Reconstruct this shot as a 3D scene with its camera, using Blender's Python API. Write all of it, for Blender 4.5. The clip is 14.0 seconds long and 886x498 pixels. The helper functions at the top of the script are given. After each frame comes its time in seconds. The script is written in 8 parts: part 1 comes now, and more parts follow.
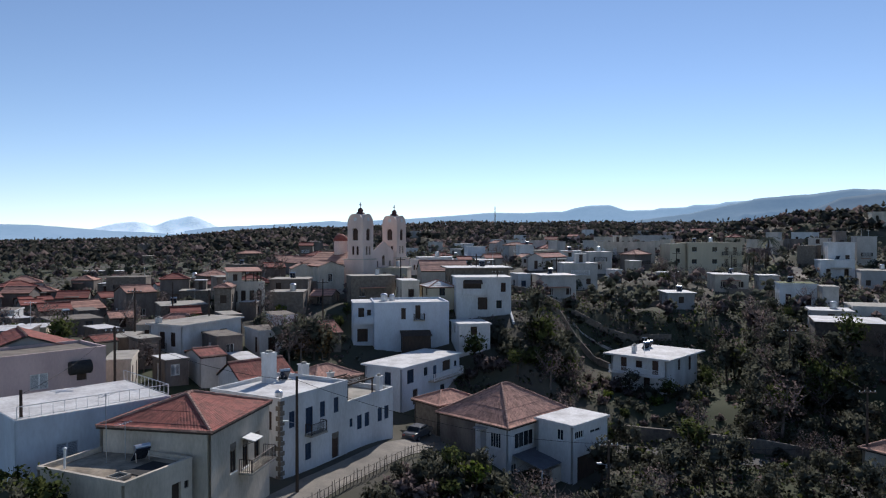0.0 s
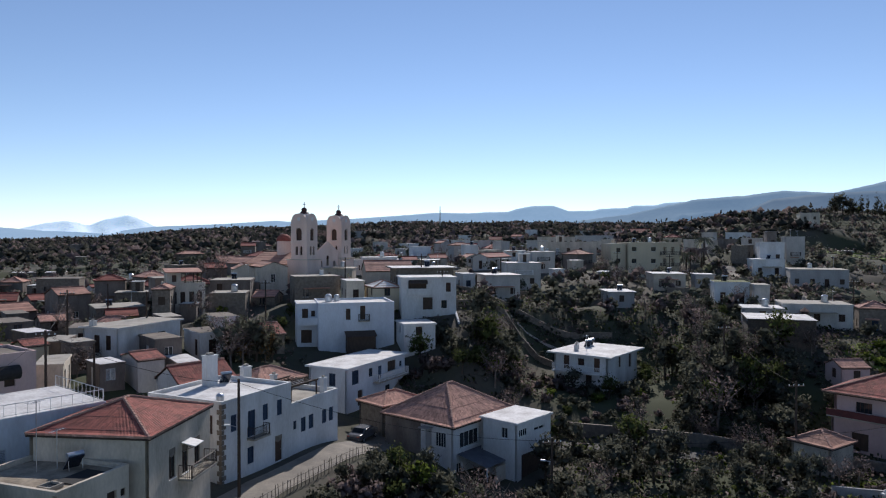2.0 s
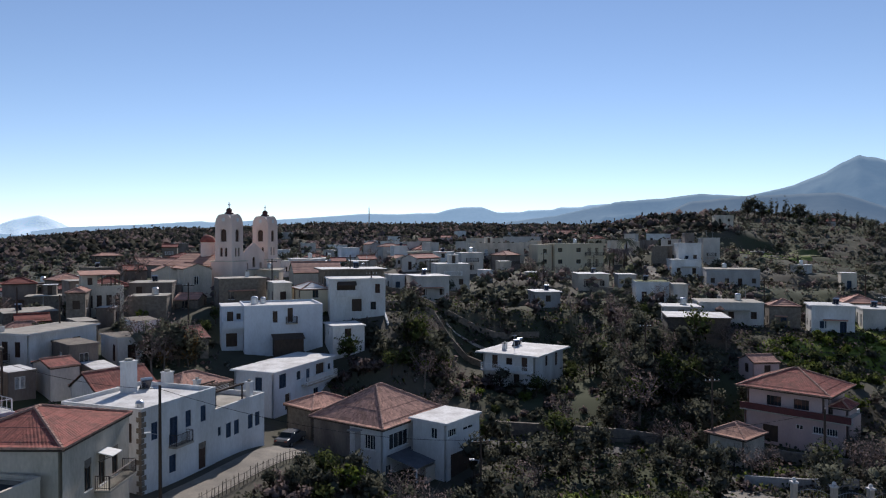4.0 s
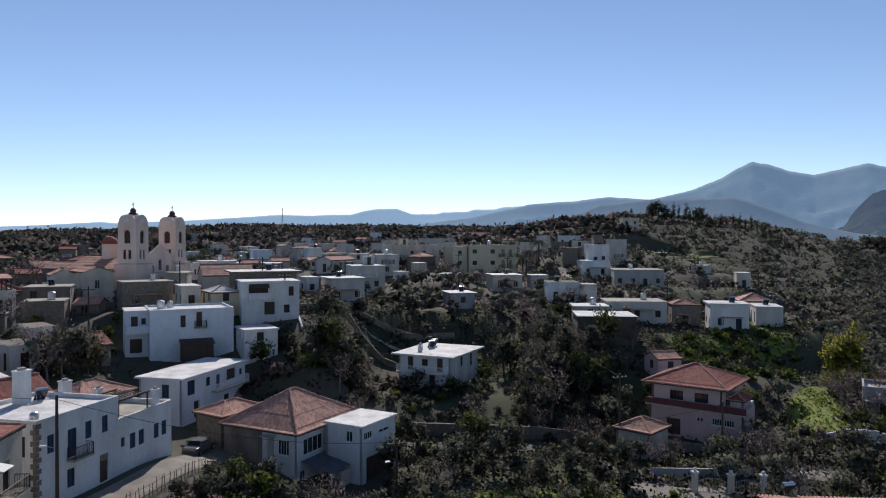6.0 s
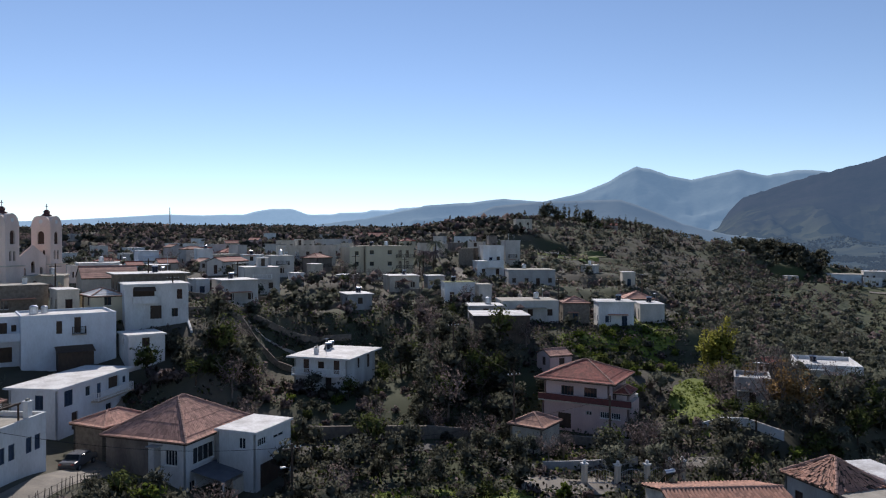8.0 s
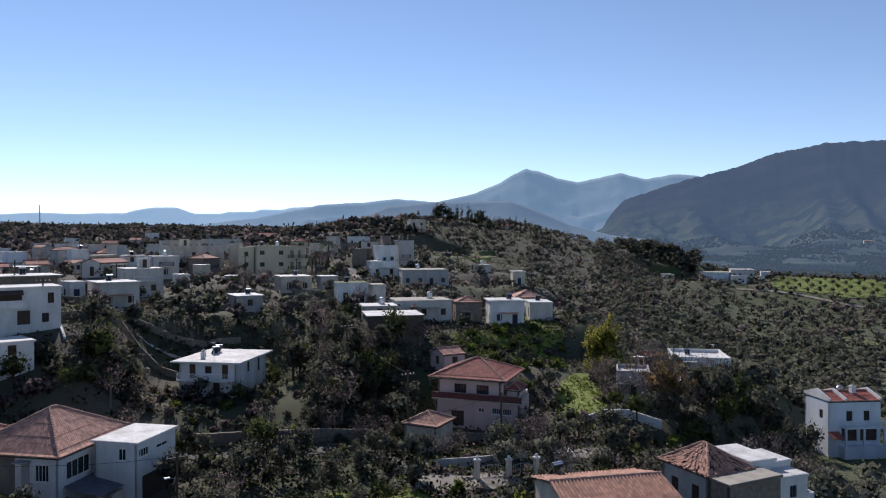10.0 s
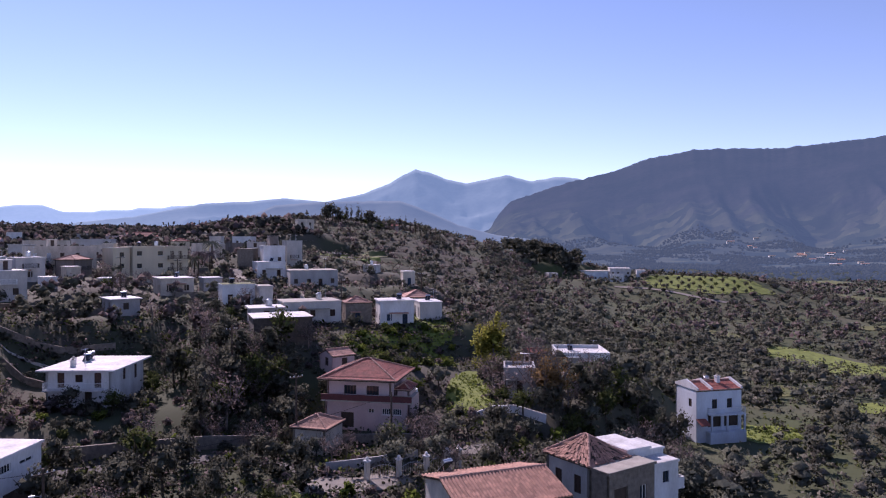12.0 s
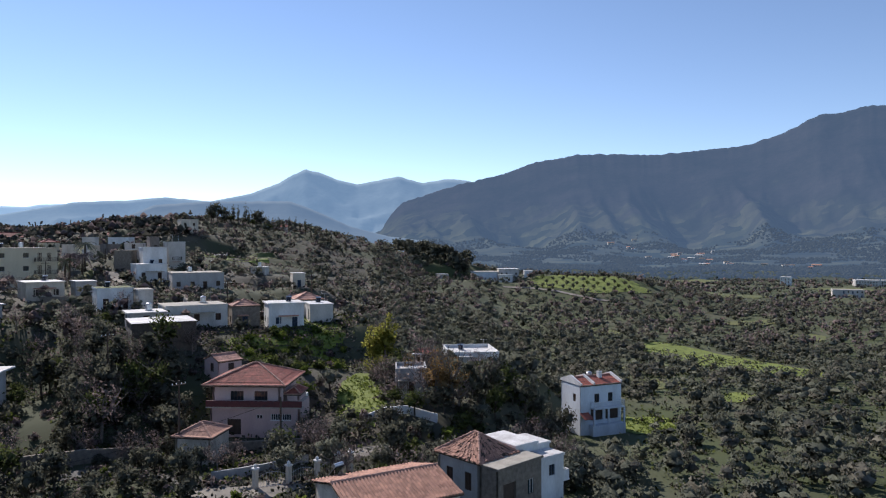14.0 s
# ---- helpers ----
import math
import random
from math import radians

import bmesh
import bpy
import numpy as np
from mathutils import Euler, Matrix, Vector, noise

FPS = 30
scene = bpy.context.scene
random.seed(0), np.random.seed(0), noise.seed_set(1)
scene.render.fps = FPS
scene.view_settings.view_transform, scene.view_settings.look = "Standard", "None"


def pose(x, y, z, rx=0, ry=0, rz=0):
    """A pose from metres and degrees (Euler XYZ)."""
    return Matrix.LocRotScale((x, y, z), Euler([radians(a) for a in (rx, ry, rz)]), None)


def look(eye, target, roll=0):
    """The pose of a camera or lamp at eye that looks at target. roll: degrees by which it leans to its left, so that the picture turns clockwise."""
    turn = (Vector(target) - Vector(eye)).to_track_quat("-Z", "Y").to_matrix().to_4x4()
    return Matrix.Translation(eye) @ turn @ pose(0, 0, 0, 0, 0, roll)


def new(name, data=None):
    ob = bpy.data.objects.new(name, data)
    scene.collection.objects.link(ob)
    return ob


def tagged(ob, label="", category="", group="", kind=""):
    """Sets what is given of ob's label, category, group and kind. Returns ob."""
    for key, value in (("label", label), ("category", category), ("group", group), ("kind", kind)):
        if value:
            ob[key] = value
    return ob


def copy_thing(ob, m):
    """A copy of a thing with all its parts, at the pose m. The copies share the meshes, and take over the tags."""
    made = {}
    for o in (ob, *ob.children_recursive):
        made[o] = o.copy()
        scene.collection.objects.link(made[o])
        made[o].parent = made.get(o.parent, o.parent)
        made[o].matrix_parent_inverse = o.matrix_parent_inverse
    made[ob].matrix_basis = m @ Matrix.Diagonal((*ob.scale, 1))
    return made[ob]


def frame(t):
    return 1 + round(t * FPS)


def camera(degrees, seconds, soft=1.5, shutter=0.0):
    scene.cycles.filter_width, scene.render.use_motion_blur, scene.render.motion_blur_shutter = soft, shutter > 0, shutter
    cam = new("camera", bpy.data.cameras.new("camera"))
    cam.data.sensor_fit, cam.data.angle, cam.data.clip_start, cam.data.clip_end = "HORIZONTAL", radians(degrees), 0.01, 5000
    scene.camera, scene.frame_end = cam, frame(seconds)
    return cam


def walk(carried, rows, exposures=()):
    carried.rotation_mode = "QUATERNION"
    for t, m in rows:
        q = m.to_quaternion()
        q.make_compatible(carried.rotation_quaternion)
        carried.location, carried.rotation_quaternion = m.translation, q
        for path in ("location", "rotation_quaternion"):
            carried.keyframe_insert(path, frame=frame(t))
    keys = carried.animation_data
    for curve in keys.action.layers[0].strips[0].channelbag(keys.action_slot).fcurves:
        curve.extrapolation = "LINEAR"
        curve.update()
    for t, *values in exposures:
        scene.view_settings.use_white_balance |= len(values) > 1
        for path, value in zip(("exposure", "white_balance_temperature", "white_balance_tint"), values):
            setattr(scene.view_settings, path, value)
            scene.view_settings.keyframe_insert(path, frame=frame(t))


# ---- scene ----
cam = camera(63.95, 14.0, 1.15)
EYE = (0.0, 0.0, 30.0)
# seconds, heading to the right, tilt
TURN = [(0, 0, -.83), (.5, .947, -.829), (1, 2.048, -.829), (1.5, 3.09, -.83), (2, 4.431, -.827), (2.5, 5.686, -.82),
        (3, 7.213, -.798), (5.5, 14.973, -.631), (6, 16.947, -.601), (6.5, 18.781, -.58), (7, 21.015, -.566), (7.5, 23.18, -.551),
        (8, 25.239, -.541), (10.5, 36.085, -.53), (11, 38.385, -.529), (11.5, 40.526, -.53), (12, 42.666, -.52),
        (12.5, 44.694, -.508), (13, 46.847, -.487), (13.5, 49.102, -.457), (14, 51.4, -.419)]
walk(cam, [(t, pose(*EYE, 90 + p, 0, -a)) for t, a, p in TURN], exposures=[(0, 0.02, 6300, 13), (3, 0.02, 6420, 14), (8, .1, 6500, 14), (11, .25, 6450, 16), (11.5, .32, 6400, 19), (11.9, .5, 6300, 42), (12.5, .48, 6300, 38), (12.8, .42, 6320, 24), (13.1, .38, 6430, 15), (14, .45, 6450, 15)])

from mathutils.bvhtree import BVHTree

# ---- light ----
SUN_AZ, SUN_EL = 14.0, 33.0
world = bpy.data.worlds.new("world")
scene.world = world
world.use_nodes = True
wn = world.node_tree
sky = wn.nodes.new("ShaderNodeTexSky")
sky.sky_type = "NISHITA"
sky.sun_disc = False
sky.sun_elevation = radians(SUN_EL)
sky.sun_rotation = radians(SUN_AZ)
sky.altitude = 500
sky.air_density, sky.dust_density, sky.ozone_density = 0.75, 0.0, 1.7
wn.links.new(sky.outputs[0], wn.nodes["Background"].inputs[0])
wn.nodes["Background"].inputs[1].default_value = 0.114
sun_data = bpy.data.lights.new("sun", "SUN")
sun_data.energy, sun_data.angle, sun_data.color = 4.35, radians(0.5), (1.0, 0.95, 0.89)
sun = new("sun", sun_data)
sd = Vector((math.sin(radians(SUN_AZ)) * math.cos(radians(SUN_EL)), math.cos(radians(SUN_AZ)) * math.cos(radians(SUN_EL)), math.sin(radians(SUN_EL))))
sun.matrix_world = look(sd * 200, (0, 0, 0))


# ---- materials ----
def mat(name, c1, c2=None, scale=1.5, fine=14.0, rough=0.85, bump=0.15, metal=0.0, streak=False, rnd=0.0, island=0.0, spec=0.3):
    """Two colours mixed by noise at two sizes, with fine relief; rnd, island: how far pieces differ."""
    m = bpy.data.materials.new(name)
    m.use_nodes = True
    nt = m.node_tree
    N, L = nt.nodes, nt.links
    b = N["Principled BSDF"]
    geo = N.new("ShaderNodeNewGeometry")
    mp = N.new("ShaderNodeMapping")
    if streak:
        mp.inputs["Scale"].default_value = (1, 1, 0.4)
    L.new(geo.outputs["Position"], mp.inputs["Vector"])
    n1, n2 = N.new("ShaderNodeTexNoise"), N.new("ShaderNodeTexNoise")
    for n, s, d in ((n1, scale, 4.0), (n2, fine, 3.0)):
        n.inputs["Scale"].default_value, n.inputs["Detail"].default_value = s, d
        L.new(mp.outputs[0], n.inputs["Vector"])
    mx = N.new("ShaderNodeMath")
    mx.operation = "MULTIPLY_ADD"
    L.new(n2.outputs[0], mx.inputs[0])
    mx.inputs[1].default_value = 0.45
    L.new(n1.outputs[0], mx.inputs[2])
    rp = N.new("ShaderNodeValToRGB")
    c2 = c2 or tuple(v * 0.75 for v in c1)
    rp.color_ramp.elements[0].position, rp.color_ramp.elements[1].position = 0.52, 0.95
    rp.color_ramp.elements[0].color, rp.color_ramp.elements[1].color = (*c1, 1), (*c2, 1)
    L.new(mx.outputs[0], rp.inputs[0])
    col = rp.outputs[0]
    for amount, node, out in ((rnd, "ShaderNodeObjectInfo", "Random"), (island, "ShaderNodeNewGeometry", "Random Per Island")):
        if amount:
            src = N.new(node)
            mr = N.new("ShaderNodeMapRange")
            mr.inputs["To Min"].default_value, mr.inputs["To Max"].default_value = 1 - amount, 1 + amount
            L.new(src.outputs[out], mr.inputs["Value"])
            hs = N.new("ShaderNodeHueSaturation")
            L.new(mr.outputs[0], hs.inputs["Value"])
            L.new(col, hs.inputs["Color"])
            col = hs.outputs[0]
    L.new(col, b.inputs["Base Color"])
    b.inputs["Roughness"].default_value, b.inputs["Metallic"].default_value = rough, metal
    b.inputs["Specular IOR Level"].default_value = spec
    if bump:
        bp = N.new("ShaderNodeBump")
        bp.inputs["Strength"].default_value, bp.inputs["Distance"].default_value = bump, 0.06
        L.new(n2.outputs[0], bp.inputs["Height"])
        L.new(bp.outputs[0], b.inputs["Normal"])
    return m


def leaf_mat(name, c1, c2, through_light=0.35, size=0.35):
    """Foliage: colours differ from tuft to tuft, and some light comes through."""
    m = bpy.data.materials.new(name)
    m.use_nodes = True
    nt = m.node_tree
    N, L = nt.nodes, nt.links
    N.remove(N["Principled BSDF"])
    geo = N.new("ShaderNodeNewGeometry")
    noise_n = N.new("ShaderNodeTexNoise")
    noise_n.inputs["Scale"].default_value = size
    L.new(geo.outputs["Position"], noise_n.inputs["Vector"])
    ad = N.new("ShaderNodeMath")
    ad.operation = "MULTIPLY_ADD"
    ad.inputs[1].default_value = 0.5
    L.new(geo.outputs["Random Per Island"], ad.inputs[0])
    fine_n, fa = N.new("ShaderNodeTexNoise"), N.new("ShaderNodeMath")
    fine_n.inputs["Scale"].default_value, fine_n.inputs["Detail"].default_value = 3.2, 4.0
    L.new(geo.outputs["Position"], fine_n.inputs["Vector"])
    fa.operation = "MULTIPLY_ADD"
    fa.inputs[1].default_value = .8
    L.new(fine_n.outputs[0], fa.inputs[0])
    L.new(noise_n.outputs[0], fa.inputs[2])
    off = N.new("ShaderNodeMath")
    off.operation = "SUBTRACT"
    L.new(fa.outputs[0], off.inputs[0])
    off.inputs[1].default_value = .4
    L.new(off.outputs[0], ad.inputs[2])
    rp = N.new("ShaderNodeValToRGB")
    rp.color_ramp.elements[0].position, rp.color_ramp.elements[1].position = 0.4, 1.0
    rp.color_ramp.elements[0].color, rp.color_ramp.elements[1].color = (*c1, 1), (*c2, 1)
    L.new(ad.outputs[0], rp.inputs[0])
    d, tr, mix = N.new("ShaderNodeBsdfDiffuse"), N.new("ShaderNodeBsdfTranslucent"), N.new("ShaderNodeMixShader")
    L.new(rp.outputs[0], d.inputs[0])
    L.new(rp.outputs[0], tr.inputs[0])
    rough_n, bp = N.new("ShaderNodeTexNoise"), N.new("ShaderNodeBump")
    rough_n.inputs["Scale"].default_value, rough_n.inputs["Detail"].default_value = 4.5, 3.0
    bp.inputs["Strength"].default_value, bp.inputs["Distance"].default_value = .7, .25
    L.new(geo.outputs["Position"], rough_n.inputs["Vector"])
    L.new(rough_n.outputs[0], bp.inputs["Height"])
    L.new(bp.outputs[0], d.inputs["Normal"])
    mix.inputs[0].default_value = through_light
    L.new(d.outputs[0], mix.inputs[1])
    L.new(tr.outputs[0], mix.inputs[2])
    L.new(mix.outputs[0], N["Material Output"].inputs[0])
    return m


def haze_glow_mat(name, low, high, glow, scale=0.004):
    """Backdrop of far mountains, plain and groves: airy haze painted in as faint glow."""
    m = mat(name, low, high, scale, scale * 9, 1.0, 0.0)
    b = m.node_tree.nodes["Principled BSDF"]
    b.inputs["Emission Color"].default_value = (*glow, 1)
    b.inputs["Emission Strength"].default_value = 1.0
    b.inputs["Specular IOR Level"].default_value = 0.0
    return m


M = {}
M["white"] = mat("whitewash", (.70, .70, .69), (.50, .49, .47), .45, 5, .85, .15, streak=True)
M["bluewhite"] = mat("bluish_whitewash", (.63, .68, .73), (.48, .51, .55), .45, 5, .85, .15, streak=True)
M["offwhite"] = mat("dirty_plaster", (.56, .53, .49), (.38, .36, .33), .5, 6, .88, .15, streak=True)
M["cream"] = mat("cream_plaster", (.64, .56, .46), (.40, .35, .28), .5, 6, .85, .12, streak=True)
M["beige"] = mat("beige_plaster", (.58, .50, .36), (.48, .41, .30), .4, 6, .85, .1, streak=True)
M["pink"] = mat("pink_plaster", (.56, .42, .39), (.44, .33, .31), .5, 7, .85, .1, streak=True)
M["grey"] = mat("grey_render", (.40, .39, .38), (.28, .27, .26), .6, 8, .9, .15, streak=True)
M["stone"] = mat("rubble_stone", (.24, .20, .16), (.13, .11, .09), 2.2, 9, .95, .5)
M["darkstone"] = mat("dark_rubble_stone", (.11, .09, .075), (.06, .05, .042), 2.2, 9, .95, .5)
M["aged"] = mat("weathered_plaster", (.22, .185, .16), (.12, .10, .088), .7, 6, .9, .25, streak=True)
M["church"] = mat("church_plaster", (.82, .66, .57), (.66, .52, .44), .4, 6, .85, .1, streak=True)
M["roofwhite"] = mat("white_roof_coating", (.70, .69, .67), (.42, .40, .38), .5, 4, .8, .1)
M["concrete"] = mat("roof_concrete", (.42, .38, .32), (.27, .25, .21), .7, 6, .9, .2)
M["tile"] = mat("clay_tile", (.32, .095, .07), (.20, .068, .052), 1.1, 9, .85, .25, island=.28)
M["cap"] = mat("pale_ridge_tile", (.44, .26, .20), (.31, .18, .14), 1.2, 9, .9, .25, island=.2)
M["edge"] = mat("worn_tile_edge", (.54, .35, .28), (.34, .20, .16), 1.2, 9, .9, .2, island=.25)
M["tiled"] = mat("weathered_clay_tile", (.50, .27, .20), (.29, .155, .12), 1.0, 9, .9, .3, island=.3)
M["tilelight"] = mat("pale_clay_tile", (.44, .235, .165), (.29, .15, .11), 1.0, 9, .85, .25, island=.25)
M["glass"] = mat("window_glass", (.02, .025, .03), (.03, .035, .04), .8, 3, .08, 0.0, spec=.5)
M["shutter"] = mat("brown_shutter", (.09, .05, .035), (.06, .035, .025), 3, 20, .6, .1)
M["blue"] = mat("blue_shutter", (.05, .08, .14), (.035, .06, .10), 3, 20, .6, .1)
M["frame"] = mat("white_frame", (.75, .75, .73), (.62, .62, .6), 3, 15, .5, .05)
M["darkwood"] = mat("dark_wood", (.08, .055, .04), (.05, .035, .028), 3, 25, .8, .3, streak=True)
M["iron"] = mat("dark_iron", (.05, .05, .05), (.09, .06, .05), 4, 20, .55, .1, .6)
M["steel"] = mat("galvanised_steel", (.55, .57, .6), (.4, .42, .45), 3, 18, .35, .05, .9)
M["panel"] = mat("solar_panel", (.015, .02, .035), (.025, .03, .05), 2, 8, .15, 0.0, spec=.6)
M["asphalt"] = mat("asphalt", (.055, .053, .05), (.085, .08, .075), .7, 12, .9, .25)
M["oldconcrete"] = mat("stained_old_concrete", (.24, .205, .165), (.13, .11, .09), .9, 5, .95, .4)
M["terrace"] = mat("sun_bleached_stained_concrete", (.40, .335, .25), (.19, .155, .115), .8, 4, .95, .4)
M["sheet"] = mat("dark_corrugated_sheet", (.13, .14, .16), (.09, .095, .11), 1.2, 8, .6, .1, .2)
M["street"] = mat("worn_concrete_street", (.26, .23, .19), (.15, .135, .115), .5, 6, .9, .2)
M["bark"] = mat("bark", (.10, .075, .055), (.055, .042, .032), 3, 15, .95, .5)
M["palebark"] = mat("pale_bark", (.20, .165, .14), (.11, .09, .075), 3, 15, .95, .4)
M["lawn"] = mat("bright_grass", (.10, .13, .022), (.19, .225, .045), .5, 3, .95, .4)
M["dry"] = mat("dry_grass_field", (.14, .14, .05), (.075, .095, .03), .25, 3, .95, .3)
M["car"] = mat("car_paint", (.10, .10, .105), (.08, .08, .085), 2, 10, .25, 0.0, spec=.5)
M["rubber"] = mat("rubber", (.02, .02, .02), (.03, .03, .03), 5, 20, .8, .1)
M["olive"] = leaf_mat("olive_leaves", (.118, .126, .098), (.205, .215, .165), .45)
M["oliveb"] = leaf_mat("dusty_olive_leaves", (.125, .120, .096), (.22, .21, .17), .4)
M["green"] = leaf_mat("green_leaves", (.06, .076, .03), (.125, .15, .055), .42)
M["dark"] = leaf_mat("dark_evergreen_leaves", (.092, .096, .076), (.16, .163, .122), .48)
M["woodland"] = leaf_mat("dark_woodland_leaves", (.056, .058, .050), (.105, .104, .086), .42)
M["brown"] = leaf_mat("bare_twigs", (.165, .128, .125), (.265, .215, .205), .48)
M["yellow"] = leaf_mat("yellow_poplar_leaves", (.26, .27, .05), (.46, .44, .11), .55)
M["rust"] = leaf_mat("rusty_autumn_leaves", (.17, .11, .05), (.30, .20, .10), .45)
M["lime"] = leaf_mat("fresh_green_leaves", (.085, .12, .022), (.20, .25, .06), .42)
# the last colour of each is emission that paints the haze of distance
M["hazefar"] = haze_glow_mat("far_mountains_haze_glow", (.10, .12, .14), (.16, .18, .20), (.20, .32, .46))
M["hazepeak"] = haze_glow_mat("hazy_peak", (.08, .10, .11), (.13, .15, .15), (.105, .175, .27))
M["hazemid"] = haze_glow_mat("hazy_ridge", (.07, .08, .08), (.11, .12, .11), (.075, .125, .20))
M["hazeright"] = haze_glow_mat("brown_mountain_haze_glow", (.012, .013, .012), (.028, .025, .024), (.046, .076, .128), .0055)
M["hazegrove"] = haze_glow_mat("far_groves_haze_glow", (.012, .014, .010), (.026, .028, .020), (.040, .062, .098), .05)
M["hazeplain"] = haze_glow_mat("far_farmland_haze_glow", (.02, .024, .014), (.045, .045, .026), (.018, .029, .042), .004)
M["snow"] = haze_glow_mat("snowy_mountain_haze_glow", (.22, .25, .28), (.8, .82, .84), (.33, .46, .58), .009)


# ---- shapes ----
class Shape:
    """Vertices and faces of one mesh."""
    def __init__(self):
        self.v, self.f = [], []

    def __bool__(self):
        return True

    def add(self, pts, faces, m=None):
        k = len(self.v)
        self.v += [tuple(m @ Vector(p)) for p in pts] if m else [tuple(p) for p in pts]
        self.f += [tuple(i + k for i in f) for f in faces]
        return self

    def box(self, x0, y0, z0, x1, y1, z1, m=None):
        p = [(x0, y0, z0), (x1, y0, z0), (x1, y1, z0), (x0, y1, z0), (x0, y0, z1), (x1, y0, z1), (x1, y1, z1), (x0, y1, z1)]
        return self.add(p, [(3, 2, 1, 0), (4, 5, 6, 7), (0, 1, 5, 4), (1, 2, 6, 5), (2, 3, 7, 6), (3, 0, 4, 7)], m)

    def prism(self, poly, z0, z1, m=None):
        n = len(poly)
        p = [(x, y, z0) for x, y in poly] + [(x, y, z1) for x, y in poly]
        return self.add(p, [tuple(range(n - 1, -1, -1)), tuple(range(n, 2 * n))] + [(i, (i + 1) % n, n + (i + 1) % n, n + i) for i in range(n)], m)

    def tube(self, a, b, r0, r1=None, n=6, m=None):
        a, b = Vector(a), Vector(b)
        r1 = r0 if r1 is None else r1
        q = (b - a).to_track_quat("Z", "Y").to_matrix()
        p = [a + q @ Vector((math.cos(i * math.tau / n) * r0, math.sin(i * math.tau / n) * r0, 0)) for i in range(n)]
        p += [b + q @ Vector((math.cos(i * math.tau / n) * r1, math.sin(i * math.tau / n) * r1, 0)) for i in range(n)]
        return self.add(p, [(i, (i + 1) % n, n + (i + 1) % n, n + i) for i in range(n)] + [tuple(range(n - 1, -1, -1)), tuple(range(n, 2 * n))], m)

    def turned(self, rings, n=12, m=None, at=(0, 0)):
        """A turned form from (radius, height) rings."""
        p = [(at[0] + r * math.cos(i * math.tau / n), at[1] + r * math.sin(i * math.tau / n), z) for r, z in rings for i in range(n)]
        f = [(k * n + i, k * n + (i + 1) % n, (k + 1) * n + (i + 1) % n, (k + 1) * n + i) for k in range(len(rings) - 1) for i in range(n)]
        return self.add(p, f + [tuple(range(n - 1, -1, -1)), tuple(range((len(rings) - 1) * n, len(rings) * n))], m)

    def mesh(self, name, material):
        me = bpy.data.meshes.new(name)
        me.from_pydata(self.v, [], self.f)
        me.materials.append(material)
        return me


def part(name, shape, material, parent=None, label="", m=None):
    ob = new(name, shape.mesh(name, material) if isinstance(shape, Shape) else shape)
    if parent:
        ob.parent = parent
    if m:
        ob.matrix_basis = m
    return tagged(ob, label)


def thing(name, m, label, category, group="", kind=""):
    ob = new(name)
    ob.matrix_basis = m
    ob.empty_display_size = 0.3
    return tagged(ob, label, category, group, kind)


# ---- ground ----
PROFILES = {}


def profile(bearing, *steps):
    """Ground height along one bearing from the village's near end: range, height."""
    PROFILES[bearing] = (steps[0::2], steps[1::2])


profile(-180, 0, 8, 200, 8, 5000, 8)
profile(-60, 0, 12, 45, 11, 100, 15, 250, 18, 900, 30, 1400, 10, 5000, 0)
profile(-45, 0, 12, 45, 11, 60, 13, 100, 15, 150, 14, 250, 18, 450, 19, 900, 21, 1400, 10, 5000, 0)
profile(-25, 0, 11, 45, 9.6, 60, 12.5, 95, 14.5, 150, 14, 250, 18.5, 450, 19, 900, 26.5, 1400, 10, 5000, 0)
profile(-12, 0, 10, 45, 9, 62, 9.4, 80, 11.5, 107, 14, 150, 19.5, 250, 22.5, 450, 28, 900, 40.5, 1400, 20, 5000, 0)
profile(0, 0, 8, 45, 8, 62, 8.8, 75, 8.6, 90, 10, 107, 13, 150, 18, 200, 21, 450, 27, 900, 47, 1400, 20, 5000, 0)
profile(10, 0, 7, 60, 6, 72, 4.9, 84, 6.5, 110, 10.5, 150, 14, 172, 18.5, 250, 22.5, 450, 27, 900, 48, 1400, 20, 5000, 0)
profile(20, 0, 7, 60, 6.5, 80, 5.5, 103, 8, 150, 13.5, 185, 18.5, 300, 26, 500, 36, 900, 45, 1400, 20, 5000, 0)
profile(27, 0, 6, 60, 5.8, 88, 6.2, 140, 13.6, 200, 19, 300, 26.5, 420, 41, 520, 43, 900, 32, 1400, 10, 5000, 0)
profile(33, 0, 6, 60, 5.5, 70, 6, 88, 6.5, 134, 14.2, 200, 18.8, 300, 27, 400, 44, 500, 42, 900, 10, 5000, -40)
profile(39, 0, 5.5, 60, 5.3, 90, 6.4, 126, 11, 200, 13, 300, 22, 400, 41.5, 480, 39, 900, 0, 1500, -30, 5000, -40)
profile(45, 0, 5, 60, 5, 95, 6.4, 118, 8.6, 200, 9, 300, 13, 410, 31.5, 480, 30, 900, -8, 1500, -30, 5000, -40)
profile(51, 0, 4.5, 70, 4, 100, 4.5, 200, 3, 300, 6, 400, 12, 470, 20, 560, 10, 700, -8, 1000, -22, 1500, -32, 5000, -40)
profile(57, 0, 4, 70, 3, 112, 1, 220, -3, 300, -2, 370, 0, 440, 13, 520, 5, 1000, -25, 1400, -22, 1600, -25, 2000, -40, 5000, -60)
profile(65, 0, 4, 70, 3, 118, 1, 220, -4, 300, -3, 370, -1, 435, 11, 520, 2, 1000, -24, 1400, -22, 1600, -25, 2000, -40, 5000, -60)
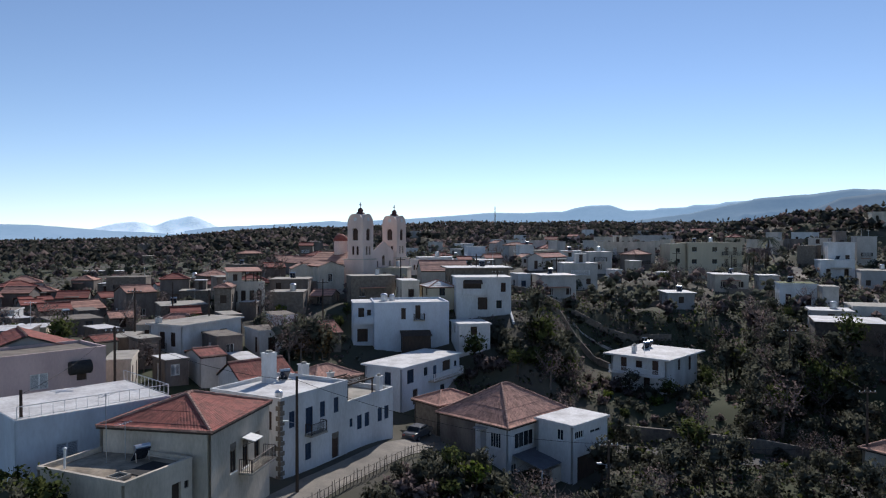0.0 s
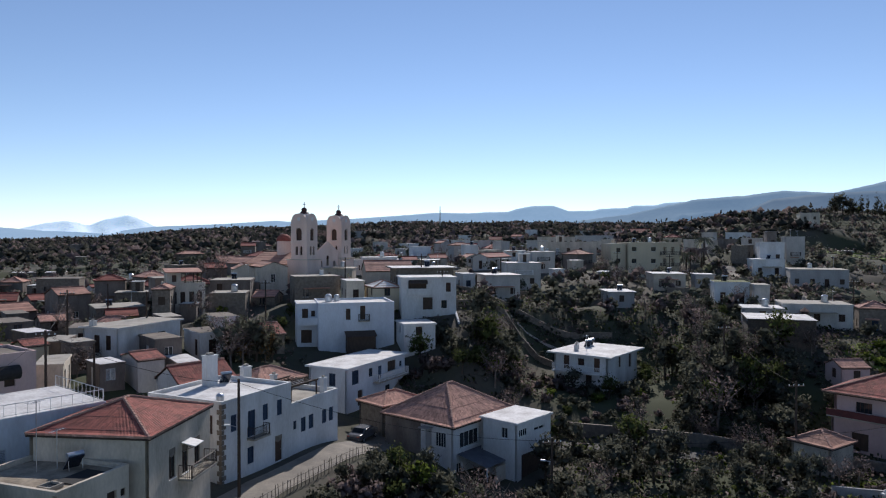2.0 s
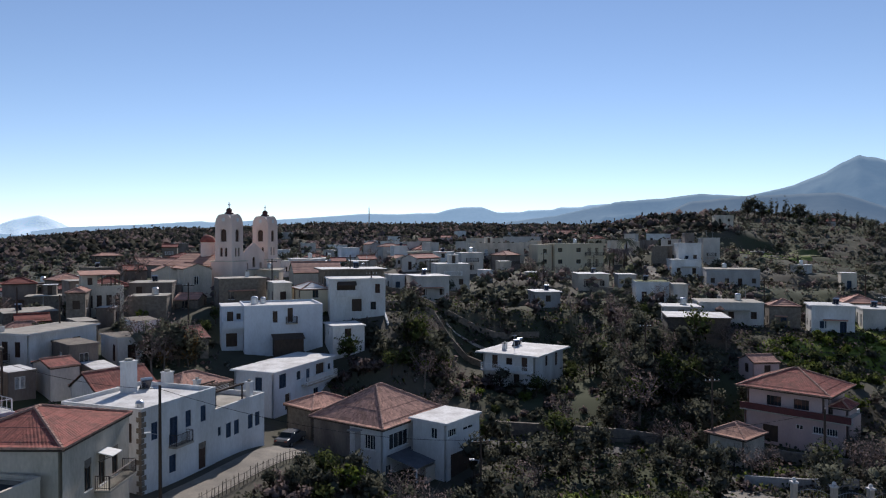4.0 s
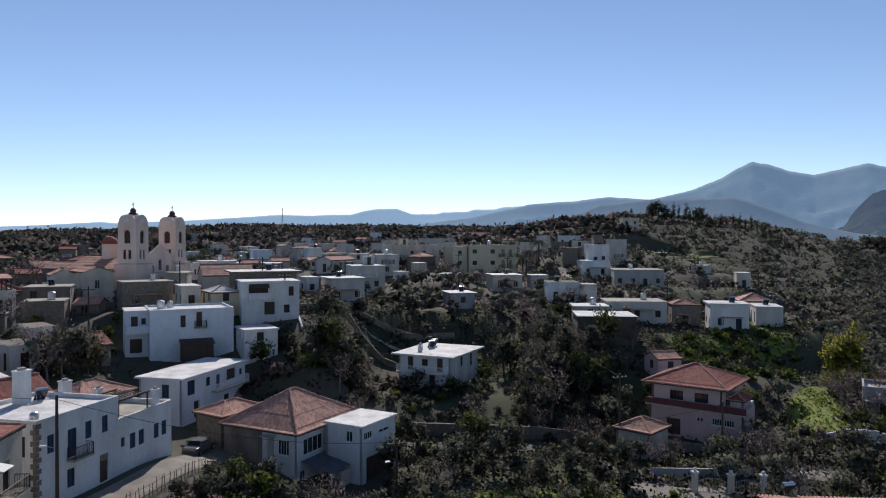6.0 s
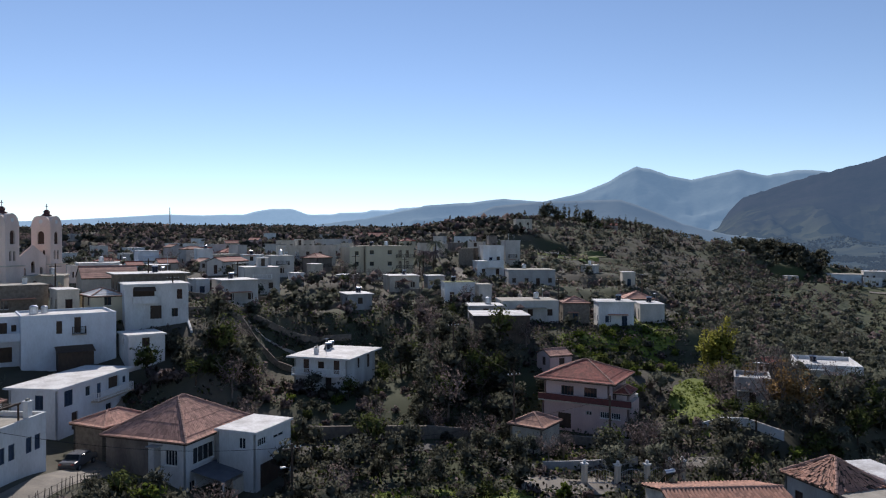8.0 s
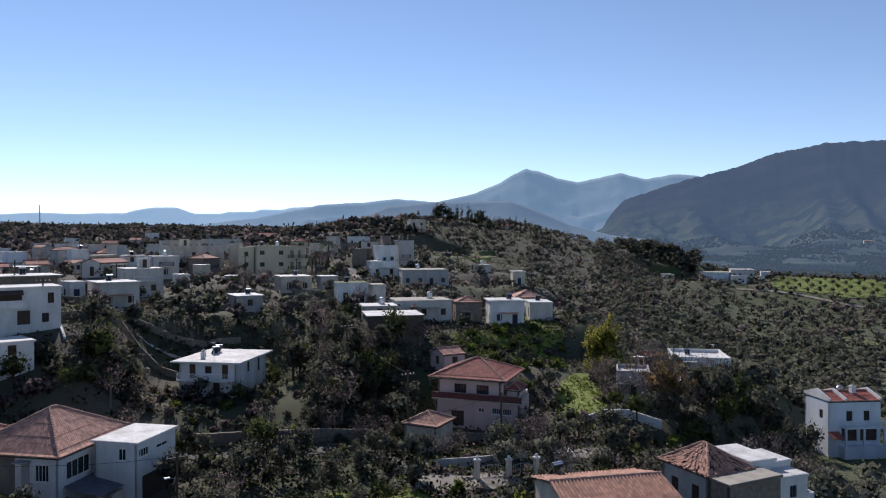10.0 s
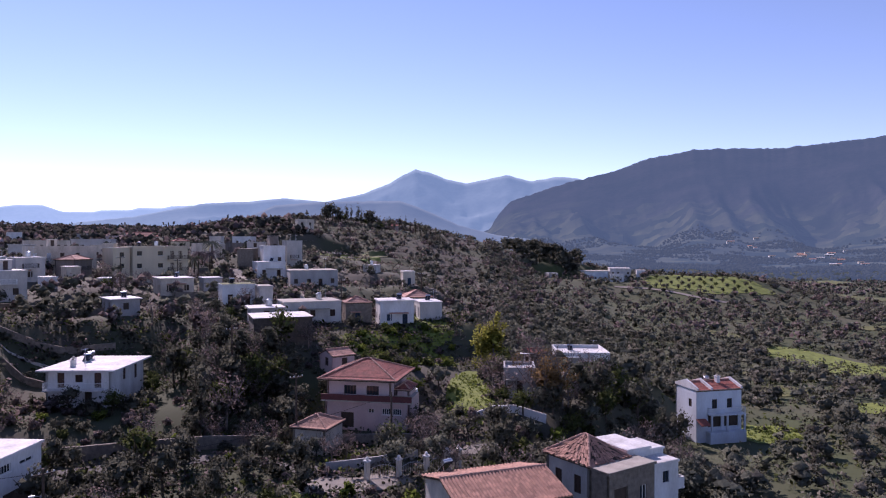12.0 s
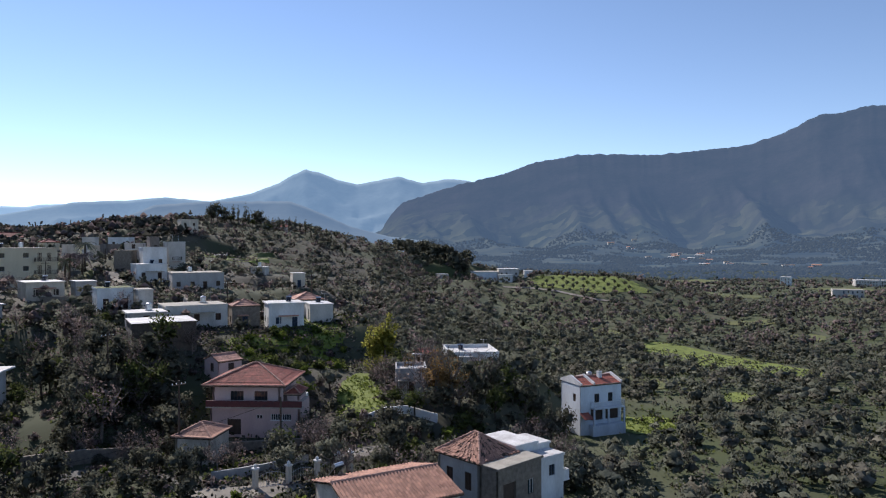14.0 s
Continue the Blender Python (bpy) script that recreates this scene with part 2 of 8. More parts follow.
profile(75, 0, 3, 70, 3, 130, 1.5, 220, -4, 600, -11, 1000, -20, 1400, -22, 1600, -25, 2000, -40, 5000, -60)
profile(100, 0, 4, 130, 2, 600, -9, 1400, -22, 1600, -25, 2000, -40, 5000, -60)
profile(180, 0, 8, 200, 8, 5000, 8)
BEARINGS = sorted(PROFILES)


PADS = []


def level(x, y, z, w, l, yaw):
    """Ground levelled round a building."""
    PADS.append((x, y, z, w, l, radians(yaw)))


def base_heights(x, y):
    x, y = np.asarray(x, float), np.asarray(y, float)
    r, a = np.hypot(x, y), np.degrees(np.arctan2(x, y))
    rows = np.array([np.interp(r, *PROFILES[b]) for b in BEARINGS])
    k = np.clip(np.searchsorted(BEARINGS, a, "right") - 1, 0, len(BEARINGS) - 2)
    lo, hi = np.array(BEARINGS)[k], np.array(BEARINGS)[k + 1]
    u = (a - lo) / (hi - lo)
    u = u * u * (3 - 2 * u) * .6 + u * .4
    i = np.arange(len(x))
    return (1 - u) * rows[k, i] + u * rows[k + 1, i]


def heights(x, y):
    """Ground heights: the bearings' profiles, levelled round the buildings, with small unevenness."""
    x, y = np.asarray(x, float), np.asarray(y, float)
    z0 = base_heights(x, y)
    z, wsum = z0 * .05, np.full(len(x), .05)
    for px_, py_, pz, w, l, a in PADS:
        c, s = math.cos(a), math.sin(a)
        ux, uy = (x - px_) * c + (y - py_) * s, -(x - px_) * s + (y - py_) * c
        dx, dy = np.maximum(np.maximum(-ux, ux - w), 0), np.maximum(np.maximum(-uy, uy - l), 0)
        d2 = dx * dx + dy * dy
        g = np.exp(-d2 / 30.0)
        z += g * pz
        wsum += g
    z /= wsum
    r = np.hypot(x, y)
    amp = np.minimum(1.0, r / 400)
    soft = np.clip(.05 / wsum, 0, 1)
    a = np.degrees(np.arctan2(x, y))
    hill = np.clip((a - 27) / 4, 0, 1) * np.clip((49 - a) / 4, 0, 1) * np.clip((r - 185) / 40, 0, 1) * np.clip((430 - r) / 30, 0, 1) * (soft > .9)
    step = z / 2.6 + .25 * np.sin(a * 1.3 + r * .02)
    f = step - np.floor(step)
    z = z + hill * 2.6 * (np.clip((f - .6) / .32, 0, 1) - f) * .85
    n1 = np.array([noise.noise((p * .012, q * .012, 3)) for p, q in zip(x, y)])
    n2 = np.array([noise.noise((p * .09, q * .09, 7)) for p, q in zip(x, y)])
    return z + (n1 * 3.0 * amp + n2 * .3) * soft


def ground_z(x, y):
    return float(heights([x], [y])[0])


def drape(name, poly_fn, nu, nv, material, lift, label, category="", kind="structure"):
    """A thin sheet that follows the ground; poly_fn(u, v) gives its plan."""
    s = Shape()
    plan = [poly_fn(i / nu, j / nv) for j in range(nv + 1) for i in range(nu + 1)]
    pts = [(x, y, z + lift) for (x, y), z in zip(plan, heights(*zip(*plan)))]
    s.add(pts, [(j * (nu + 1) + i, j * (nu + 1) + i + 1, (j + 1) * (nu + 1) + i + 1, (j + 1) * (nu + 1) + i) for j in range(nv) for i in range(nu)])
    return tagged(part(name, s, material), label, category, kind=kind)


def ground_material():
    m = mat("scrub_ground", (.062, .057, .044), (.100, .088, .066), .09, 1.1, 1.0, .5)
    nt = m.node_tree
    N, L = nt.nodes, nt.links
    geo, n = N.new("ShaderNodeNewGeometry"), N.new("ShaderNodeTexNoise")
    n.inputs["Scale"].default_value, n.inputs["Detail"].default_value = .035, 5.0
    L.new(geo.outputs["Position"], n.inputs["Vector"])
    rp = N.new("ShaderNodeValToRGB")
    rp.color_ramp.elements[0].position, rp.color_ramp.elements[1].position = .42, .58
    L.new(n.outputs[0], rp.inputs[0])
    mx = N.new("ShaderNodeMix")
    mx.data_type = "RGBA"
    old = N["Principled BSDF"].inputs["Base Color"].links[0].from_socket
    L.new(rp.outputs[0], mx.inputs["Factor"])
    L.new(old, mx.inputs["A"])
    mx.inputs["B"].default_value = (.048, .056, .026, 1)
    L.new(mx.outputs["Result"], N["Principled BSDF"].inputs["Base Color"])
    # greener grass on the open side of the valley
    sep, side, lim, part_of, green = (N.new("ShaderNode" + k) for k in ("SeparateXYZ", "Math", "MapRange", "Math", "Mix"))
    L.new(geo.outputs["Position"], sep.inputs[0])
    side.operation = "SUBTRACT"
    L.new(sep.outputs[0], side.inputs[0])
    L.new(sep.outputs[1], side.inputs[1])
    lim.inputs["From Min"].default_value, lim.inputs["From Max"].default_value = 0, 50
    L.new(side.outputs[0], lim.inputs["Value"])
    wide = N.new("ShaderNodeTexNoise")
    wide.inputs["Scale"].default_value, wide.inputs["Detail"].default_value = .06, 4.0
    L.new(geo.outputs["Position"], wide.inputs["Vector"])
    part_of.operation = "MULTIPLY"
    L.new(lim.outputs[0], part_of.inputs[0])
    L.new(wide.outputs[0], part_of.inputs[1])
    green.data_type = "RGBA"
    L.new(part_of.outputs[0], green.inputs["Factor"])
    L.new(mx.outputs["Result"], green.inputs["A"])
    green.inputs["B"].default_value = (.072, .092, .031, 1)
    L.new(green.outputs["Result"], N["Principled BSDF"].inputs["Base Color"])
    return m


def farmed_foot(m, dim, bright):
    """Fields and groves on the lower slopes of a mountain, in patches of their own, thinning out uphill."""
    N, L = m.node_tree.nodes, m.node_tree.links
    geo, sep = N.new("ShaderNodeNewGeometry"), N.new("ShaderNodeSeparateXYZ")
    L.new(geo.outputs["Position"], sep.inputs[0])
    cells, wild = N.new("ShaderNodeTexVoronoi"), N.new("ShaderNodeTexNoise")
    cells.inputs["Scale"].default_value = .016
    wild.inputs["Scale"].default_value, wild.inputs["Detail"].default_value = .006, 6.0
    for n in (cells, wild):
        L.new(geo.outputs["Position"], n.inputs["Vector"])
    rp = N.new("ShaderNodeValToRGB")
    for e, pos, c in zip(rp.color_ramp.elements, (.25, .8), (dim, bright)):
        e.position, e.color = pos, (*c, 1)
    tone = N.new("ShaderNodeSeparateColor")
    L.new(cells.outputs["Color"], tone.inputs[0])
    L.new(tone.outputs[0], rp.inputs[0])
    up = N.new("ShaderNodeMapRange")
    up.inputs["From Min"].default_value, up.inputs["From Max"].default_value = 250, 40
    L.new(sep.outputs["Z"], up.inputs["Value"])
    pick = N.new("ShaderNodeMath")
    pick.operation = "MULTIPLY_ADD"
    L.new(wild.outputs[0], pick.inputs[0])
    pick.inputs[1].default_value = 1.6
    lower = N.new("ShaderNodeMath")
    lower.operation = "SUBTRACT"
    L.new(up.outputs[0], lower.inputs[0])
    lower.inputs[1].default_value = 1.0
    L.new(lower.outputs[0], pick.inputs[2])
    pick.use_clamp = True
    mx = N.new("ShaderNodeMix")
    mx.data_type = "RGBA"
    b = N["Principled BSDF"]
    L.new(pick.outputs[0], mx.inputs["Factor"])
    L.new(b.inputs["Base Color"].links[0].from_socket, mx.inputs["A"])
    L.new(rp.outputs[0], mx.inputs["B"])
    L.new(mx.outputs["Result"], b.inputs["Base Color"])
    rough_n, bp = N.new("ShaderNodeTexNoise"), N.new("ShaderNodeBump")
    rough_n.inputs["Scale"].default_value, rough_n.inputs["Detail"].default_value = .014, 8.0
    L.new(geo.outputs["Position"], rough_n.inputs["Vector"])
    bp.inputs["Strength"].default_value, bp.inputs["Distance"].default_value = .6, 9.0
    L.new(rough_n.outputs[0], bp.inputs["Height"])
    L.new(bp.outputs[0], b.inputs["Normal"])


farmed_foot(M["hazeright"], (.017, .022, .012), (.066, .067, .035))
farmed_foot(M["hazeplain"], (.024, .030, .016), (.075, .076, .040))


def mountain(label, material, near, far, foot, crest, rough, rows=26, step=.25, seed=0, freq=.0022, spurs=0.0, curve=1.5):
    """A range from its foot to its crest; crest: bearing and rise in degrees seen from the village's near end."""
    cb, ce = [c[0] for c in crest], [c[1] for c in crest]
    n = int((cb[-1] - cb[0]) / step) + 1
    pts = []
    for i in range(n):
        b = cb[0] + (cb[-1] - cb[0]) * i / (n - 1)
        top = math.tan(radians(np.interp(b, cb, ce))) * far + EYE[2]
        for k in range(rows + 1):
            u = k / rows
            r = near + (far - near) * u
            x, y = r * math.sin(radians(b)), r * math.cos(radians(b))
            w = noise.ridged_multi_fractal((x * freq, y * freq, seed), 1.0, 2.1, 5, 1.0, 2.0) - 1.1
            if spurs:
                w = (.35 * w + noise.ridged_multi_fractal((b * spurs + u * .8, u * .9, seed), 1.1, 2.2, 4, 1.0, 2.0) - 1.1) * min(1, max(0, (u - .25) / .35))
            jag = noise.noise((b * 1.7, seed, 4)) + .5 * noise.noise((b * 4.1, seed, 9))
            z = foot + (top - foot) * u ** curve + rough * w * math.sin(math.pi * min(u, .999)) ** (3 if spurs else 1) + jag * rough * .07 * u ** 8
            pts.append((x, y, z))
        x, y = (far + 130) * math.sin(radians(b)), (far + 130) * math.cos(radians(b))
        pts.append((x, y, foot - 60))
    m = rows + 2
    s = Shape().add(pts, [(i * m + k, (i + 1) * m + k, (i + 1) * m + k + 1, i * m + k + 1) for i in range(n - 1) for k in range(m - 1)])
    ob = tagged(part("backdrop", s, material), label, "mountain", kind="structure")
    for p in ob.data.polygons:
        p.use_smooth = True
    return ob


# the ranges' blue and paleness is haze painted as material glow
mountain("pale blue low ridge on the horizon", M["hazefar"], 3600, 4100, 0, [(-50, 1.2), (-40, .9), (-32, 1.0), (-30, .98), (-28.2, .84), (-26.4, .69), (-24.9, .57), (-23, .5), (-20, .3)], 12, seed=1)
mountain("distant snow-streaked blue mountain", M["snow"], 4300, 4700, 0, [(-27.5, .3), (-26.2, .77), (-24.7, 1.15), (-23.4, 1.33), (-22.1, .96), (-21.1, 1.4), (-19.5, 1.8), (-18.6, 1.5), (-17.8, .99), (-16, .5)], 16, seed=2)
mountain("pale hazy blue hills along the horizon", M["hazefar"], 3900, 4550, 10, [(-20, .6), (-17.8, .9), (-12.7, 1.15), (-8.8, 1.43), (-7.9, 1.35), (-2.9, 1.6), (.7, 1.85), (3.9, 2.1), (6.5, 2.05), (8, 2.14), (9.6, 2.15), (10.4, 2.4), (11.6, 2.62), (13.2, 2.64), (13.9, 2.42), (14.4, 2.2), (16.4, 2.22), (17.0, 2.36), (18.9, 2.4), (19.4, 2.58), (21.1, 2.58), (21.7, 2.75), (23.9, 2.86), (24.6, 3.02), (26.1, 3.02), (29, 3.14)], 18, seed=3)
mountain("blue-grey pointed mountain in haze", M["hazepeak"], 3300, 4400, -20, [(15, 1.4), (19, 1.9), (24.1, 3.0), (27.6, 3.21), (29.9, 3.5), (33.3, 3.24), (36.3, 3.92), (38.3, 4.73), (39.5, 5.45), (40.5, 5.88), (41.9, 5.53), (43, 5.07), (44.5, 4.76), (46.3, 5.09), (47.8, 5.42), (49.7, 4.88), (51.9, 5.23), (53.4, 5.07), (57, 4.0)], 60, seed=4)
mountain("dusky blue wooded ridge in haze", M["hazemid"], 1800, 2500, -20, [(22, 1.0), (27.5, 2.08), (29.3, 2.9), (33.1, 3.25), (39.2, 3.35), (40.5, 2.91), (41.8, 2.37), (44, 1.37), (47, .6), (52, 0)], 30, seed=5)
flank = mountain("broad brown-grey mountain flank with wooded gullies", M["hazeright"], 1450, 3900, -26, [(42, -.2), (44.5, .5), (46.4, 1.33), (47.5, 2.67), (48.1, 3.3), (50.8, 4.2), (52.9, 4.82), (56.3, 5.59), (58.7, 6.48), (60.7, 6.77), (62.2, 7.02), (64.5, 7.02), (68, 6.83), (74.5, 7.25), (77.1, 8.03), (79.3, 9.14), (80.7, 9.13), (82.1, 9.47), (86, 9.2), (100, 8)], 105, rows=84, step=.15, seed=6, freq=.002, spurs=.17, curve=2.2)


# ---- houses: builders ----
def face_frame(face, s, z, w, l):
    """Frame of a wall: x to the right seen from outside, y into the house, z up. Walls: R (y=0), L (x=0), B (y=l), E (x=w)."""
    if face == "R":
        return Matrix(((1, 0, 0, s), (0, 1, 0, 0), (0, 0, 1, z), (0, 0, 0, 1)))
    if face == "L":
        return Matrix(((0, 1, 0, 0), (-1, 0, 0, s), (0, 0, 1, z), (0, 0, 0, 1)))
    if face == "B":
        return Matrix(((-1, 0, 0, s), (0, -1, 0, l), (0, 0, 1, z), (0, 0, 0, 1)))
    return Matrix(((0, -1, 0, w), (1, 0, 0, s), (0, 0, 1, z), (0, 0, 0, 1)))


WALL = 0.26


def wall_panel(sh, m, length, z0, z1, holes, start=0.0):
    """A wall with real openings: holes are (x0, z0, x1, z1) along it."""
    xs = sorted({start, length} | {v for h in holes for v in (h[0], h[2])})
    zs = sorted({z0, z1} | {v for h in holes for v in (h[1], h[3])})
    for i in range(len(xs) - 1):
        for k in range(len(zs) - 1):
            cx, cz = (xs[i] + xs[i + 1]) / 2, (zs[k] + zs[k + 1]) / 2
            if any(h[0] < cx < h[2] and h[1] < cz < h[3] for h in holes):
                continue
            for y, order in ((0, (0, 1, 2, 3)), (WALL, (3, 2, 1, 0))):
                sh.add([(xs[i], y, zs[k]), (xs[i + 1], y, zs[k]), (xs[i + 1], y, zs[k + 1]), (xs[i], y, zs[k + 1])], [order], m)
    for a, b, c, d in holes:
        for p, q in (((a, b), (a, d)), ((a, d), (c, d)), ((c, d), (c, b)), ((c, b), (a, b))):
            sh.add([(p[0], 0, p[1]), (q[0], 0, q[1]), (q[0], WALL, q[1]), (p[0], WALL, p[1])], [(0, 1, 2, 3)], m)
    for zz in (z0, z1):
        sh.add([(start, 0, zz), (length, 0, zz), (length, WALL, zz), (start, WALL, zz)], [(0, 1, 2, 3)], m)


def opening(parent, m, w, h, kind, trim="frame"):
    """What fills an opening: panes in a frame, closed shutters, a door, a dark board. m: frame at the middle of its
    foot.
    """
    fm = M[trim]
    if kind in ("win", "wide", "tall"):
        ob = part("window", Shape().box(-w / 2, .13, 0, w / 2, .145, h), M["glass"], parent, m=m)
        n = {"win": 2, "wide": 4, "tall": 2}[kind]
        sh, t = Shape(), .05
        sh.box(-w / 2, .09, 0, -w / 2 + t, .125, h).box(w / 2 - t, .09, 0, w / 2, .125, h)
        sh.box(-w / 2 + t, .09, 0, w / 2 - t, .125, t).box(-w / 2 + t, .09, h - t, w / 2 - t, .125, h)
        for i in range(1, n):
            x = -w / 2 + w * i / n
            sh.box(x - t / 2, .092, t, x + t / 2, .122, h - t)
        part("window_frame", sh, fm, ob)
        part("window_sill", Shape().box(-w / 2 - .08, -.07, -.07, w / 2 + .08, .085, -.005), M["frame"], ob)
    elif kind == "pane":
        ob = part("window", Shape().box(-w / 2, .13, 0, w / 2, .15, h), M["glass"], parent, m=m)
        sh = Shape().box(-.03, .09, 0, .03, .125, h).box(-w / 2, .09, 0, -w / 2 + .06, .125, h).box(w / 2 - .06, .09, 0, w / 2, .125, h).box(-w / 2 + .06, .09, h - .06, -.03, .125, h).box(.03, .09, h - .06, w / 2 - .06, .125, h)
        part("window_frame", sh, fm, ob)
    elif kind in ("shut", "open"):
        # two louvred leaves: closed in the opening, or folded back on the wall beside it
        ob = part("window", Shape().box(-w / 2, .15, 0, w / 2, .165, h), M["glass"], parent, m=m)
        for sgn in (-1, 1):
            sh = Shape()
            lw = w / 2 - .01
            sh.box(0, .0, 0, .06, .04, h).box(lw - .06, .0, 0, lw, .04, h).box(.06, .0, 0, lw - .06, .04, .07).box(.06, .0, h - .07, lw - .06, .04, h)
            k = max(4, int(h / .12))
            for i in range(k):
                z = .07 + (h - .14) * (i + .15) / k
                sh.add([(.06, .0, z), (lw - .06, .0, z), (lw - .06, .035, z + (h - .14) / k * .8), (.06, .035, z + (h - .14) / k * .8)], [(0, 1, 2, 3), (3, 2, 1, 0)])
            x = (-w / 2 + .005 if sgn < 0 else .005) if kind == "shut" else (-w - .02 if sgn < 0 else w / 2 + .03)
            part("shutter", sh, fm, ob, m=Matrix.Translation((x, .07 if kind == "shut" else -.05, 0)))
    elif kind == "door":
        ob = part("door", Shape().box(-w / 2, .12, 0, w / 2, .16, h), fm, parent, m=m)
        sh = Shape()
        for z0, z1 in ((.12, h * .42), (h * .48, h - .15)):
            sh.box(-w / 2 + .12, .10, z0, -.05, .118, z1).box(.05, .10, z0, w / 2 - .12, .118, z1)
        part("door_panel", sh, fm, ob)
        part("door_handle", Shape().box(w / 2 - .16, .06, 1.0, w / 2 - .06, .098, 1.05), M["steel"], ob)
    elif kind == "dark":
        # dark board: plain doors, and the shade of open recesses put in as colour
        part("door", Shape().box(-w / 2, .2, 0, w / 2, .22, h), M["darkwood"], parent, m=m)


def tile_slope(sh, a, b, c, d, fine=True, lips=None):
    """Courses of clay tiles on a slope: a-b the eaves, d-c above it (d over a, c over b)."""
    a, b, c, d = (Vector(p) for p in (a, b, c, d))
    run = ((c + d) / 2 - (a + b) / 2)
    rows = max(2, round(run.length / .4))
    ex = (b - a).normalized()
    nrm = ex.cross(run).normalized()
    if nrm.z < 0:
        nrm = -nrm
    col, lift, wave = (.3, .06, .11) if fine == "pan" else (.24, .16, .022)
    for i in range(rows):
        u0, u1 = i / rows, min(1.0, (i + 1.06) / rows)
        l0, r0, l1, r1 = a.lerp(d, u0), b.lerp(c, u0), a.lerp(d, u1), b.lerp(c, u1)
        n = max(2, int((r0 - l0).length / col * 4)) if fine else max(1, int((r0 - l0).length / 1.2))
        pts, jig = [], random.uniform(-.02, .02)
        for row, (p, q, lift) in enumerate(((l0, r0, .0), (l0, r0, lift), (l1, r1, .03))):
            for k in range(n + 1):
                s = k / n
                wv = (abs(math.sin((p.lerp(q, s) - a).dot(ex) / col * math.pi)) * wave if fine else 0) + jig
                pts.append(p.lerp(q, s) + nrm * (lift + (wv if row else wv * .4)))
        m1 = n + 1
        faces = [(r * m1 + k, r * m1 + k + 1, (r + 1) * m1 + k + 1, (r + 1) * m1 + k) for r in (0, 1) for k in range(n)]
        if fine:
            # one island for every few tiles, so that their colours differ
            step = 4
            for k0 in range(0, n, step):
                k1 = min(n, k0 + step)
                w_ = k1 - k0 + 1
                if fine == "worn" and random.random() < .09:
                    continue
                slip = nrm * random.uniform(-.03, .09) + run.normalized() * random.uniform(-.16, .05) if fine == "worn" else Vector()
                pp = [pts[r * m1 + k] + slip for r in range(3) for k in range(k0, k1 + 1)]
                if lips:
                    lips.add(pp[:2 * w_], [(k, k + 1, w_ + k + 1, w_ + k) for k in range(w_ - 1)])
                sh.add(pp, [(r * w_ + k, r * w_ + k + 1, (r + 1) * w_ + k + 1, (r + 1) * w_ + k) for r in ((1,) if lips else (0, 1)) for k in range(w_ - 1)])
        else:
            sh.add(pts, faces)


def ridge_caps(sh, a, b):
    a, b = Vector(a), Vector(b)
    n = max(2, int((b - a).length / .42))
    for i in range(n):
        p, q = a.lerp(b, i / n), a.lerp(b, (i + 1.1) / n)
        sh.tube(p + Vector((0, 0, .07)), q + Vector((0, 0, .05)), .13, .11, 6)


